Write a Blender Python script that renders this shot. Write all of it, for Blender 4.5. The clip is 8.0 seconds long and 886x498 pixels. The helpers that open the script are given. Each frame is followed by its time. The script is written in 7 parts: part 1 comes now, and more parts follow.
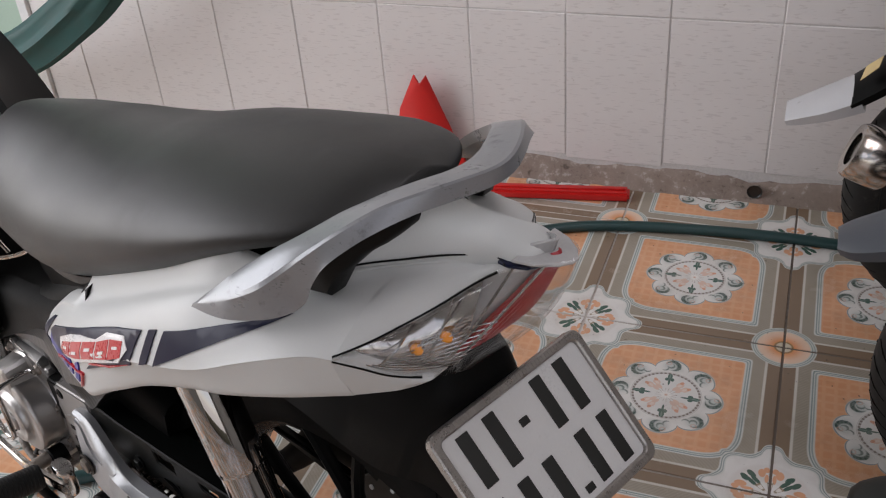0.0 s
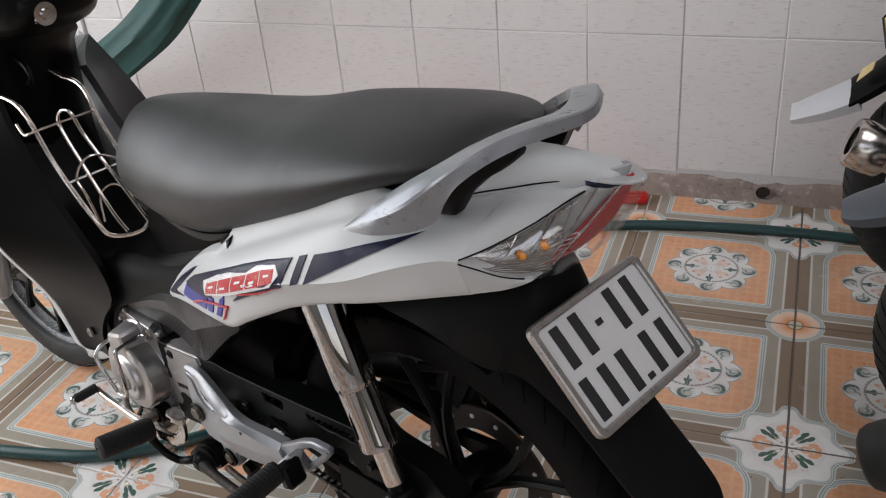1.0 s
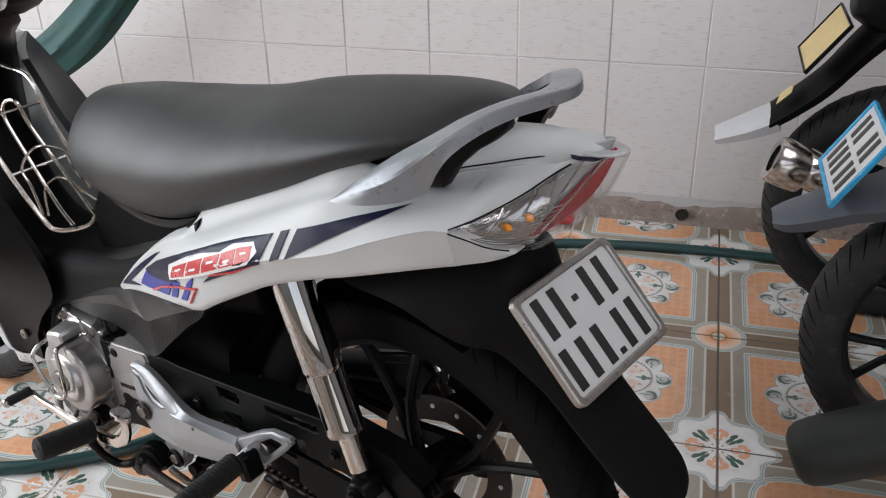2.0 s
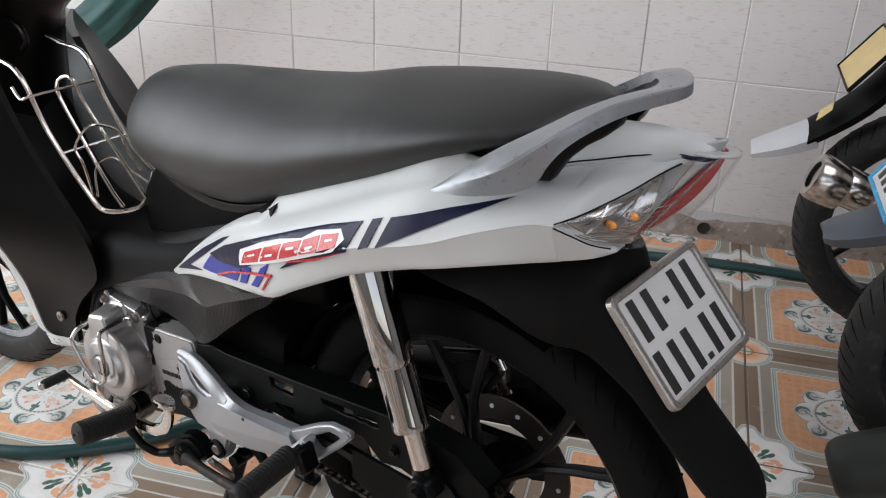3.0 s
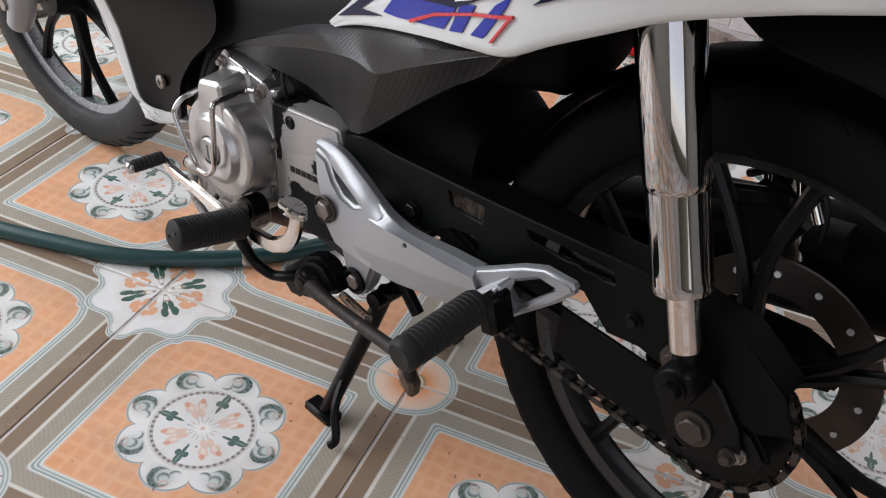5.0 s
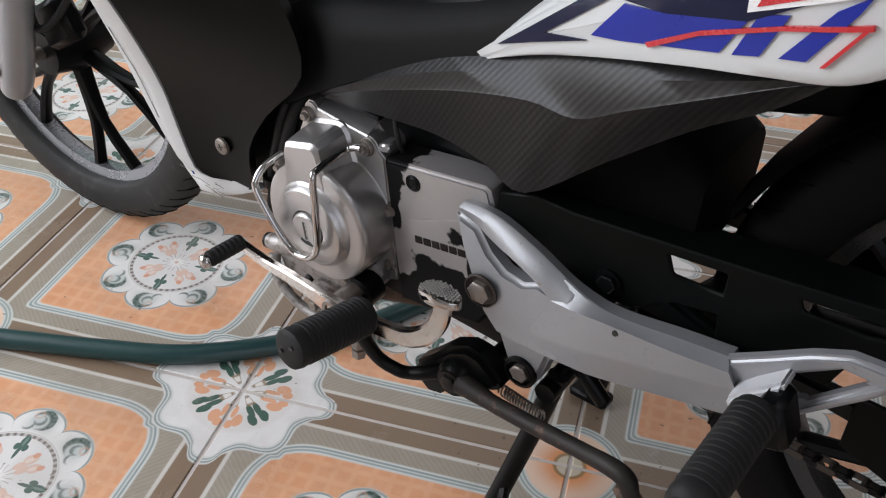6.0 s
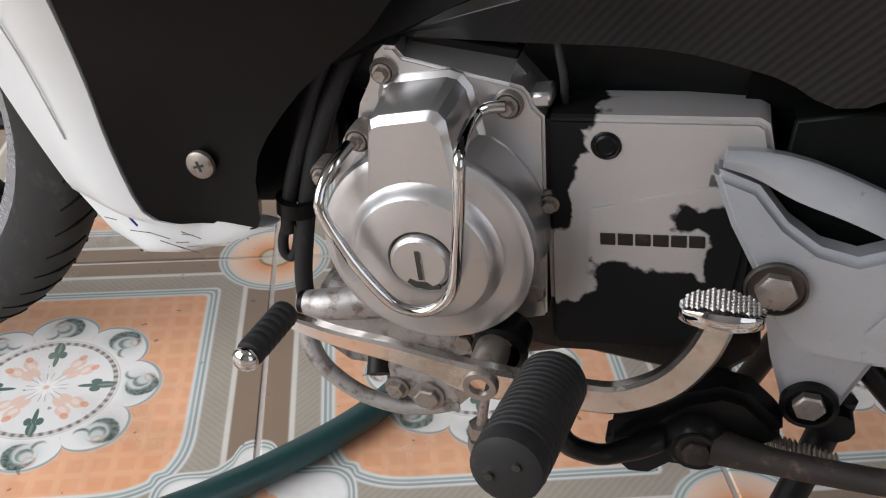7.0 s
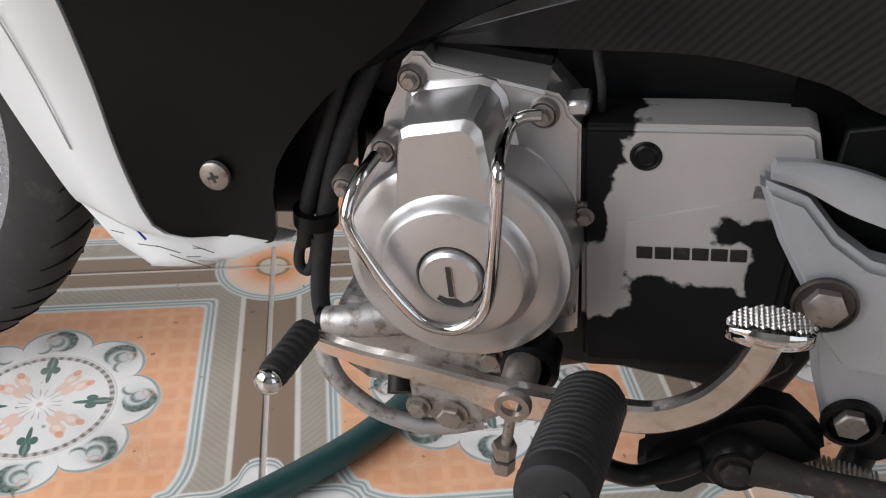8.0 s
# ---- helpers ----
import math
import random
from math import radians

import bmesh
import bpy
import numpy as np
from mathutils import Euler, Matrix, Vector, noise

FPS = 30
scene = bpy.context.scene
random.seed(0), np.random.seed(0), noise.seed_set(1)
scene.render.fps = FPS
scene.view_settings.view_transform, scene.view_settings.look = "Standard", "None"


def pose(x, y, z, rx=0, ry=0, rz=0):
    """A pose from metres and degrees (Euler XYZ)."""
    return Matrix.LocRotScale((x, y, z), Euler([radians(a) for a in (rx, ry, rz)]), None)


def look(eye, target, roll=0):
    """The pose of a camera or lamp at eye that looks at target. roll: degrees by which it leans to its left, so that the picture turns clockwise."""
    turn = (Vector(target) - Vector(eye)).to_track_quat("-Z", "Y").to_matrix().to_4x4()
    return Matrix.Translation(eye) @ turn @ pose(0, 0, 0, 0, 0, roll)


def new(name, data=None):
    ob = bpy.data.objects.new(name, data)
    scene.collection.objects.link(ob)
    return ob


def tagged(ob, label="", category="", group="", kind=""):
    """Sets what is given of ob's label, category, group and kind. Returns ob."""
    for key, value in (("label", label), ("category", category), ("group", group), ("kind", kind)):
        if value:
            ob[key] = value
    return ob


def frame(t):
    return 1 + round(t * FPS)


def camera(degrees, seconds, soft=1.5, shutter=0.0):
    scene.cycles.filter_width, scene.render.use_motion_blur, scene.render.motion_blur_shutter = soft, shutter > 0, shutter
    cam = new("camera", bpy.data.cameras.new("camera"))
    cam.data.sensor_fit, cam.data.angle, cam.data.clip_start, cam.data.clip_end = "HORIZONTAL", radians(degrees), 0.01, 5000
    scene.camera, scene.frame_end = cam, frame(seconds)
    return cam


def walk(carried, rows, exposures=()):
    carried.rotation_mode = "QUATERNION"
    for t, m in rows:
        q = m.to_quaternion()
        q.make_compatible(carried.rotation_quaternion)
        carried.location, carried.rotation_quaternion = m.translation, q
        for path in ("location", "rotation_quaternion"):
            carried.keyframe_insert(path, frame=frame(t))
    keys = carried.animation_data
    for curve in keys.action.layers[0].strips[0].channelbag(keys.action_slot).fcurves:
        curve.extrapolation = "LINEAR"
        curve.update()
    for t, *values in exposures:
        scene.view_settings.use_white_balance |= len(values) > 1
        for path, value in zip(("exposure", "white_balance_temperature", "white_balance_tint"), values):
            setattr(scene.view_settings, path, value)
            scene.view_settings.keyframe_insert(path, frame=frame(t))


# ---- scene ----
cam = camera(50.4, 8.0, soft=1.15)
PATH = [
    (0, (-0.055, -1.578, 1.228), (-0.702, -0.029, 0.142), -4.8),
    (0.2, (-0.050, -1.622, 1.227), (-0.761, -0.095, 0.148), -5.7),
    (0.5, (-0.056, -1.706, 1.239), (-0.773, -0.177, 0.168), -6.0),
    (0.7, (-0.060, -1.763, 1.255), (-0.770, -0.213, 0.209), -5.1),
    (1, (-0.061, -1.827, 1.261), (-0.721, -0.235, 0.245), -5.5),
    (2.3, (-0.167, -1.908, 1.2), (-0.599, -0.196, 0.261), -0.2),
    (2.5, (-0.193, -1.911, 1.195), (-0.622, -0.198, 0.257), 0.3),
    (3, (-0.25, -1.928, 1.195), (-0.67, -0.211, 0.26), 2.0),
    (3.5, (-0.291, -1.949, 1.189), (-0.724, -0.239, 0.246), 4.5),
    (3.7, (-0.315, -1.960, 1.186), (-0.740, -0.266, 0.212), 4.9),
    (4, (-0.327, -1.926, 1.137), (-0.788, -0.291, 0.082), 5.9),
    (4.2, (-0.338, -1.893, 1.124), (-0.823, -0.297, 0.021), 5.6),
    (5.3, (-0.566, -1.611, 0.869), (-1.058, -0.087, -0.329), 7.7),
    (5.5, (-0.602, -1.594, 0.871), (-1.095, -0.073, -0.331), 7.2),
    (5.8, (-0.680, -1.563, 0.867), (-1.155, -0.040, -0.339), 4.8),
    (6, (-0.756, -1.51, 0.83), (-1.181, 0.025, -0.379), 1.2),
    (6.2, (-0.885, -1.458, 0.744), (-1.180, 0.147, -0.413), 0.1),
    (6.5, (-1.002, -1.35, 0.654), (-1.075, 0.299, -0.475), -1.7),
    (6.7, (-1.055, -1.311, 0.621), (-1.008, 0.344, -0.501), -0.1),
    (7, (-1.107, -1.28, 0.607), (-0.928, 0.363, -0.521), 1.5),
    (7.5, (-1.126, -1.26, 0.602), (-0.912, 0.383, -0.518), 2.1),
    (8, (-1.135, -1.253, 0.599), (-0.902, 0.385, -0.525), 2.3),
]
walk(cam, [(t, look(eye, target, roll)) for t, eye, target, roll in PATH], [(0.0, -0.40, 6850, 16), (1.0, -0.30, 6700, 13), (2.5, -0.03, 6550, 11), (4.0, -0.12, 6550, 12), (5.5, -0.06, 6550, 14), (6.0, -0.24, 6550, 14), (6.5, 0.08, 6600, 13), (8.0, 0.03, 6600, 13)])

# ---- world and light ----
world = bpy.data.worlds.new("world")
scene.world = world
world.use_nodes = True
sky = world.node_tree.nodes.new("ShaderNodeTexSky")
sky.sky_type, sky.sun_disc = "NISHITA", False
sky.sun_elevation, sky.sun_rotation = radians(42), radians(250)
world.node_tree.links.new(sky.outputs[0], world.node_tree.nodes["Background"].inputs[0])
world.node_tree.nodes["Background"].inputs[1].default_value = 0.12


def area_lamp(name, where, towards, wide, high, power, colour):
    lamp = bpy.data.lights.new(name, "AREA")
    lamp.shape, lamp.size, lamp.size_y, lamp.energy, lamp.color = "RECTANGLE", wide, high, power, colour
    ob = new(name, lamp)
    ob.matrix_world = look(where, towards)
    return ob


# daylight through the open gate at the bikes' heads, then two added fill lamps
area_lamp("gate_daylight", (-3.55, -1.5, 1.7), (0, -1.0, 0.9), 3.2, 2.3, 134, (0.905, 0.95, 1.0))
# unseen opening behind the camera: fill lamp added to brighten this side
area_lamp("added_rear_fill", (0.9, -3.95, 1.45), (0.6, 0, 0.7), 2.6, 2.3, 21, (0.97, 0.96, 1.0))
# unseen ceiling opening: fill lamp added to brighten floor and upper faces
area_lamp("added_ceiling_fill", (0.9, -1.3, 3.02), (0.9, -1.299, 0), 1.5, 1.9, 30, (0.97, 0.965, 1.0))



# ---- shader arithmetic ----
class Num:
    """A number in a node tree, with the usual arithmetic."""

    def __init__(self, tree, socket):
        self.tree, self.socket = tree, socket

    def _do(self, op, other=0.0, third=None):
        node = self.tree.nodes.new("ShaderNodeMath")
        node.operation = op
        for n, v in enumerate((self, other) if third is None else (self, other, third)):
            if isinstance(v, Num):
                self.tree.links.new(v.socket, node.inputs[n])
            else:
                node.inputs[n].default_value = v
        return Num(self.tree, node.outputs[0])

    def __add__(self, o): return self._do("ADD", o)
    def __radd__(self, o): return self._do("ADD", o)
    def __sub__(self, o): return self._do("SUBTRACT", o)
    def __rsub__(self, o): return (self * -1.0) + o
    def __mul__(self, o): return self._do("MULTIPLY", o)
    def __rmul__(self, o): return self._do("MULTIPLY", o)
    def __truediv__(self, o): return self._do("DIVIDE", o)
    def abs(self): return self._do("ABSOLUTE")
    def sin(self): return self._do("SINE")
    def cos(self): return self._do("COSINE")
    def sqrt(self): return self._do("SQRT")
    def pow(self, o): return self._do("POWER", o)
    def min(self, o): return self._do("MINIMUM", o)
    def max(self, o): return self._do("MAXIMUM", o)
    def atan2(self, o): return self._do("ARCTAN2", o)
    def wrap(self, lo, hi): return self._do("WRAP", hi, lo)

    def below(self, edge, soft=0.004):
        """1 where the number is under edge, 0 over it."""
        node = self.tree.nodes.new("ShaderNodeMapRange")
        node.interpolation_type = "SMOOTHSTEP"
        self.tree.links.new(self.socket, node.inputs[0])
        if isinstance(edge, Num):
            self.tree.links.new((self - edge).socket, node.inputs[0])
            edge = 0.0
        node.inputs[1].default_value, node.inputs[2].default_value = edge - soft, edge + soft
        node.inputs[3].default_value, node.inputs[4].default_value = 1.0, 0.0
        return Num(self.tree, node.outputs[0])

    def over(self, edge, soft=0.004):
        return 1.0 - self.below(edge, soft)

    def near(self, middle, half, soft=0.003):
        return (self - middle).abs().below(half, soft)


def mixed(tree, a, b, mask):
    """Colour a, with colour b over it where the mask is 1."""
    node = tree.nodes.new("ShaderNodeMix")
    node.data_type = "RGBA"
    for n, v in ((0, mask), (6, a), (7, b)):
        if isinstance(v, Num):
            tree.links.new(v.socket, node.inputs[n])
        elif isinstance(v, (tuple, list)):
            node.inputs[n].default_value = (*v[:3], 1.0)
        elif isinstance(v, float):
            node.inputs[n].default_value = v
        else:
            tree.links.new(v, node.inputs[n])
    return node.outputs[2]


def blank(name):
    m = bpy.data.materials.new(name)
    m.use_nodes = True
    tree = m.node_tree
    return m, tree, tree.nodes["Principled BSDF"]


def noise_of(tree, place, scale, detail=4.0, rough=0.55, stretch=None):
    if stretch:
        node = tree.nodes.new("ShaderNodeMapping")
        tree.links.new(place, node.inputs[0])
        node.inputs["Scale"].default_value = stretch
        place = node.outputs[0]
    node = tree.nodes.new("ShaderNodeTexNoise")
    tree.links.new(place, node.inputs["Vector"])
    node.inputs["Scale"].default_value, node.inputs["Detail"].default_value, node.inputs["Roughness"].default_value = scale, detail, rough
    return Num(tree, node.outputs["Fac"])


def place_of(tree):
    return tree.nodes.new("ShaderNodeTexCoord").outputs["Object"]


def relief(tree, shader, height, strength, distance=0.002):
    node = tree.nodes.new("ShaderNodeBump")
    node.inputs["Strength"].default_value, node.inputs["Distance"].default_value = strength, distance
    tree.links.new(height.socket, node.inputs["Height"])
    tree.links.new(node.outputs[0], shader.inputs["Normal"])


def surface(name, colour, rough=0.5, metal=0.0, vary=0.18, patch=9.0, grain=220.0, bump=0.15, coat=0.0, dirt=None, dirty=0.0, spec=0.5, stretch=None):
    """A plain material: a base colour with patches and grain, uneven gloss, fine relief and, if asked, patches of dirt."""
    m, tree, shader = blank(name)
    place = place_of(tree)
    large, fine = noise_of(tree, place, patch), noise_of(tree, place, grain, 3.0, 0.6, stretch)
    tone = (large - 0.5) * 1.2 + (fine - 0.5) * 0.7
    dark, light = tuple(c * (1 - vary) for c in colour), tuple(min(1.0, c * (1 + vary)) for c in colour)
    out = mixed(tree, dark, light, tone + 0.5)
    if dirt:
        out = mixed(tree, out, dirt, (noise_of(tree, place, patch * 3.1, 6.0, 0.65) + large * 0.3).over(0.93 - 0.3 * dirty, 0.10) * 0.8)
    tree.links.new(out, shader.inputs["Base Color"])
    uneven = min(1.0, rough * 2.2)
    tree.links.new(((large - 0.5) * 0.25 * uneven + (fine - 0.5) * 0.15 * uneven + rough).max(0.02).socket, shader.inputs["Roughness"])
    shader.inputs["Metallic"].default_value = metal
    shader.inputs["Specular IOR Level"].default_value = spec
    shader.inputs["Coat Weight"].default_value, shader.inputs["Coat Roughness"].default_value = coat, 0.08
    if bump:
        relief(tree, shader, fine + large * 0.5, bump, 0.0006)
    return m


# ---- mesh tools ----
def smooth_line(points, steps=6, closed=False):
    """A Catmull-Rom line through the points."""
    pts = [Vector(p) for p in points]
    out, n = [], len(pts)
    for i in range(n if closed else n - 1):
        if closed:
            a, b, c, d = (pts[(i + k) % n] for k in (-1, 0, 1, 2))
        else:
            a, b, c, d = pts[max(i - 1, 0)], pts[i], pts[i + 1], pts[min(i + 2, n - 1)]
        for s in range(steps):
            u = s / steps
            out.append(0.5 * ((2 * b) + (c - a) * u + (2 * a - 5 * b + 4 * c - d) * u * u + (3 * b - a - 3 * c + d) * u ** 3))
    if not closed:
        out.append(pts[-1])
    return out


def loft(rings, bm=None, caps=True, around=True, loop=False):
    """Skin over rings that all have the same number of points."""
    bm = bm or bmesh.new()
    rows = [[bm.verts.new(p) for p in ring] for ring in rings]
    n = len(rows[0])
    pairs = list(zip(rows, rows[1:])) + ([(rows[-1], rows[0])] if loop else [])
    for a, b in pairs:
        for i in range(n if around else n - 1):
            j = (i + 1) % n
            bm.faces.new((a[i], a[j], b[j], b[i]))
    if caps and around and not loop:
        bm.faces.new(rows[0][::-1])
        bm.faces.new(rows[-1])
    return bm


def tube(points, radius, sides=10, steps=5, bm=None, closed=False, flat=1.0, up=(0, 0, 1), straight=False):
    """A round or flattened bar along a smooth line. radius: one, or one for each point."""
    line = [Vector(p) for p in points] if straight else smooth_line(points, steps, closed)
    m = len(points)
    radii = []
    for i in range(len(line)):
        if isinstance(radius, (int, float)):
            radii.append(radius)
        else:
            u = i / max(1, len(line) - 1) * (m - 1)
            k = min(int(u), m - 2)
            radii.append(radius[k] + (radius[k + 1] - radius[k]) * (u - k))
    rings, side = [], None
    for i, p in enumerate(line):
        a, b = line[(i - 1) % len(line) if closed else max(i - 1, 0)], line[(i + 1) % len(line) if closed else min(i + 1, len(line) - 1)]
        way = (b - a).normalized()
        if side is None:
            side = way.cross(Vector(up))
            if side.length < 0.05:
                side = way.cross(Vector((1, 0, 0)))
        side = (side - way * side.dot(way)).normalized()
        high = side.cross(way)
        rings.append([p + side * math.cos(2 * math.pi * k / sides) * radii[i] + high * math.sin(2 * math.pi * k / sides) * radii[i] * flat for k in range(sides)])
    return loft(rings, bm, loop=closed)


def prism(outline, low, high, bevel=0.002, axis="y", bm=None, holes=(), segments=1):
    """A flat piece: an outline in the plane across the axis, from low to high on it, with eased edges."""
    own = bmesh.new()

    def put(a, b, h):
        return own.verts.new({"y": (a, h, b), "x": (h, a, b), "z": (a, b, h)}[axis])

    edges = []
    for loop in (outline, *holes):
        vs = [put(a, b, low) for a, b in loop]
        edges += [own.edges.new((vs[i], vs[(i + 1) % len(vs)])) for i in range(len(vs))]
    faces = [f for f in bmesh.ops.triangle_fill(own, edges=edges, use_beauty=True)["geom"] if isinstance(f, bmesh.types.BMFace)]
    more = bmesh.ops.extrude_face_region(own, geom=faces)["geom"]
    for v in more:
        if isinstance(v, bmesh.types.BMVert):
            v.co[{"x": 0, "y": 1, "z": 2}[axis]] = high
    bmesh.ops.recalc_face_normals(own, faces=own.faces)
    if bevel:
        rim = [e for e in own.edges if len(e.link_faces) == 2 and e.calc_face_angle(0) > 0.9]
        bmesh.ops.bevel(own, geom=rim, offset=bevel, segments=segments, affect="EDGES", clamp_overlap=True)
    return merged(bm, own)


def merged(bm, own):
    if bm is None:
        return own
    data = bpy.data.meshes.new("piece")
    own.to_mesh(data)
    bm.from_mesh(data)
    bpy.data.meshes.remove(data)
    own.free()
    return bm


def block(centre, size, bevel=0.002, turn=None, bm=None, segments=1):
    own = bmesh.new()
    bmesh.ops.create_cube(own, size=1.0)
    bmesh.ops.scale(own, vec=size, verts=own.verts)
    if bevel:
        bmesh.ops.bevel(own, geom=list(own.edges), offset=bevel, segments=segments, affect="EDGES", clamp_overlap=True)
    own.transform(Matrix.Translation(centre) @ (turn or Matrix.Identity(4)))
    return merged(bm, own)


def turned(profile, sides=40, centre=(0, 0, 0), axis="y", bm=None, turn=None, loop=False):
    """A piece turned on a lathe: (radius, height) pairs round the axis."""
    rings = []
    for k in range(sides):
        a = 2 * math.pi * k / sides
        rings.append([(r * math.cos(a), h, r * math.sin(a)) for r, h in profile])
    own = loft(rings, None, caps=False, around=loop, loop=True)
    bmesh.ops.remove_doubles(own, verts=own.verts, dist=1e-6)
    bmesh.ops.recalc_face_normals(own, faces=own.faces)
    spin = {"y": Matrix.Identity(4), "z": Matrix.Rotation(radians(90), 4, "X"), "x": Matrix.Rotation(radians(-90), 4, "Z")}[axis]
    own.transform(Matrix.Translation(centre) @ (turn or Matrix.Identity(4)) @ spin)
    return merged(bm, own)


def ball(centre, radii, bm=None, u=16, v=10):
    own = bmesh.new()
    bmesh.ops.create_uvsphere(own, u_segments=u, v_segments=v, radius=1.0)
    own.transform(Matrix.Translation(centre) @ Matrix.Diagonal((*radii, 1)))
    return merged(bm, own)


def mirrored(bm):
    """The same piece on the other side of the middle plane."""
    out = bm.copy()
    for v in out.verts:
        v.co.y = -v.co.y
    bmesh.ops.reverse_faces(out, faces=out.faces)
    return out


def part(name, bm, material, parent, label="", crease=38.0, clean=True):
    """Links a bmesh as one mesh object under a thing or a part."""
    if clean:
        bmesh.ops.recalc_face_normals(bm, faces=bm.faces)
    for f in bm.faces:
        f.smooth = True
    for e in bm.edges:
        if len(e.link_faces) == 2 and e.calc_face_angle(0) > radians(crease):
            e.smooth = False
    data = bpy.data.meshes.new(name)
    bm.to_mesh(data)
    bm.free()
    data.materials.append(material)
    ob = new(name, data)
    ob.parent = parent
    if label:
        tagged(ob, label)
    return ob


def thing(name, m, label, category, group="", kind=""):
    ob = new(name)
    ob.matrix_world = m
    return tagged(ob, label, category, group, kind)


def bolt_head(centre, radius, depth, bm=None, sides=6, washer=True):
    """A hexagon head on a washer, facing +y."""
    x, y, z = centre
    if washer:
        bm = turned([(0.0, 0.0), (radius * 1.35, 0.0), (radius * 1.35, depth * 0.35), (0.0, depth * 0.4)], 20, centre, bm=bm)
    own = turned([(0.0, 0.0), (radius, 0.0), (radius, depth * 0.85), (radius * 0.85, depth), (0.0, depth)], sides, centre)
    return merged(bm, own)


# ---- materials ----
def floor_tile_material():
    """Glazed floor tile, 0.4 m: an orange panel with a white scalloped medallion, quarter circles in two corners, quarter flowers in the others."""
    m, tree, shader = blank("printed_floor_tile")
    place = place_of(tree)
    split = tree.nodes.new("ShaderNodeSeparateXYZ")
    tree.links.new(place, split.inputs[0])
    u, v = Num(tree, split.outputs[0]) * 2.5, Num(tree, split.outputs[1]) * 2.5
    wob = noise_of(tree, place, 60, 2.0) - 0.5
    fine = noise_of(tree, place, 700, 2.0)
    au, av = u.abs(), v.abs()
    edge = 0.5 - au.max(av)
    # taupe ground with slanting threads
    thread = ((u + v) * 330.0 + wob * 5.0).sin() * 0.5 + 0.5
    out = mixed(tree, (0.335, 0.298, 0.240), (0.405, 0.365, 0.298), thread * 0.55 + wob * 0.6 + 0.2)
    # brown bands and thin white lines along the edges
    out = mixed(tree, out, (0.255, 0.182, 0.125), edge.below(0.064))
    out = mixed(tree, out, (0.66, 0.63, 0.57), edge.near(0.071, 0.006))
    # distance from the flower corners (at + - and - +) and from the circle corners
    fu, fv = u - 0.5, v + 0.5
    gu, gv = u + 0.5, v - 0.5
    rf = ((fu * fu + fv * fv).sqrt()).min((gu * gu + gv * gv).sqrt())
    cu, cv = u - 0.5, v - 0.5
    du, dv = u + 0.5, v + 0.5
    rc = ((cu * cu + cv * cv).sqrt()).min((du * du + dv * dv).sqrt())
    # how far along the tile's diagonal towards the flowers, and across it
    along, across = (u - v).abs() * 0.7071, (u + v).abs() * 0.7071
    # the panel: square towards the circles, an ogee towards the flowers
    ogee = 0.405 - (across * 3.0).min(1.0) * 0.03 + ((across * 17.0).cos() * 0.012)
    square = (0.335 - au)._do("SMOOTH_MIN", 0.335 - av, 0.03)
    inside = square._do("SMOOTH_MIN", ogee - along + (across * across) * 0.55 - across.below(0.012, 0.012) * 0.012, 0.06)
    out = mixed(tree, out, (0.67, 0.69, 0.66), inside.over(-0.030))
    out = mixed(tree, out, (0.30, 0.36, 0.35), inside.near(-0.020, 0.0035, 0.002))
    out = mixed(tree, out, (0.36, 0.42, 0.41), inside.near(-0.009, 0.0035, 0.002))
    weave = ((u * 118.0).sin().over(0.55, 0.3)).max((v * 118.0).sin().over(0.55, 0.3))
    peach = mixed(tree, (0.730, 0.325, 0.155), (0.80, 0.435, 0.250), weave * 0.45 + wob * 1.0 + 0.28)
    peach = mixed(tree, peach, (0.85, 0.53, 0.35), (along - across).abs().below(0.35, 0.2) * 0.25)
    out = mixed(tree, out, peach, inside.over(0.002))
    # the scalloped ring
    r = (u * u + v * v).sqrt()
    turn = v.atan2(u)
    lobe = (turn * 4.0).cos().abs()
    scallop = 0.208 + lobe.pow(0.55) * 0.055
    out = mixed(tree, out, (0.80, 0.79, 0.76), r.below(scallop))
    out = mixed(tree, out, (0.30, 0.36, 0.35), (r - scallop).near(-0.004, 0.004, 0.002) * 0.95)
    # a leafy scroll in each lobe, turned the other way in every second one
    hand = (turn * 4.0).cos().over(0.0, 0.01) * 2.0 - 1.0
    tx = turn.wrap(-math.pi / 8, math.pi / 8) * r * hand
    ry = r - 0.214

    def disc(cx, cy):
        return ((tx - cx) * (tx - cx) + (ry - cy) * (ry - cy)).sqrt()

    grain = noise_of(tree, place, 260, 2.0) - 0.5
    shade = disc(-0.004, 0.002).below(0.040, 0.03) * 0.8
    out = mixed(tree, out, (0.50, 0.55, 0.53), shade * r.over(0.172, 0.01))
    feather = disc(-0.004, 0.004).below(0.038 + grain * 0.004, 0.003) * disc(0.008, -0.004).over(0.029 + grain * 0.008, 0.006)
    curl = disc(0.006, 0.000).below(0.019, 0.003) * disc(0.011, 0.005).over(0.0145, 0.005)
    tail = disc(0.030, -0.022).below(0.016, 0.004) * disc(0.036, -0.016).over(0.016, 0.004)
    scroll = feather.max(curl * 0.8).max(tail * 0.9) * r.over(0.172) * r.below(scallop - 0.005)
    out = mixed(tree, out, (0.050, 0.095, 0.080), scroll * (grain * 0.8 + 0.88))
    out = mixed(tree, out, (0.62, 0.36, 0.26), disc(0.020, 0.020).near(0.012, 0.003, 0.002) * r.below(scallop - 0.008) * 0.5)
    # beaded circle and the plain disc in it
    out = mixed(tree, out, (0.77, 0.76, 0.735), r.below(0.166))
    bead = ((turn * 48.0).sin() * 0.3 + 0.7)
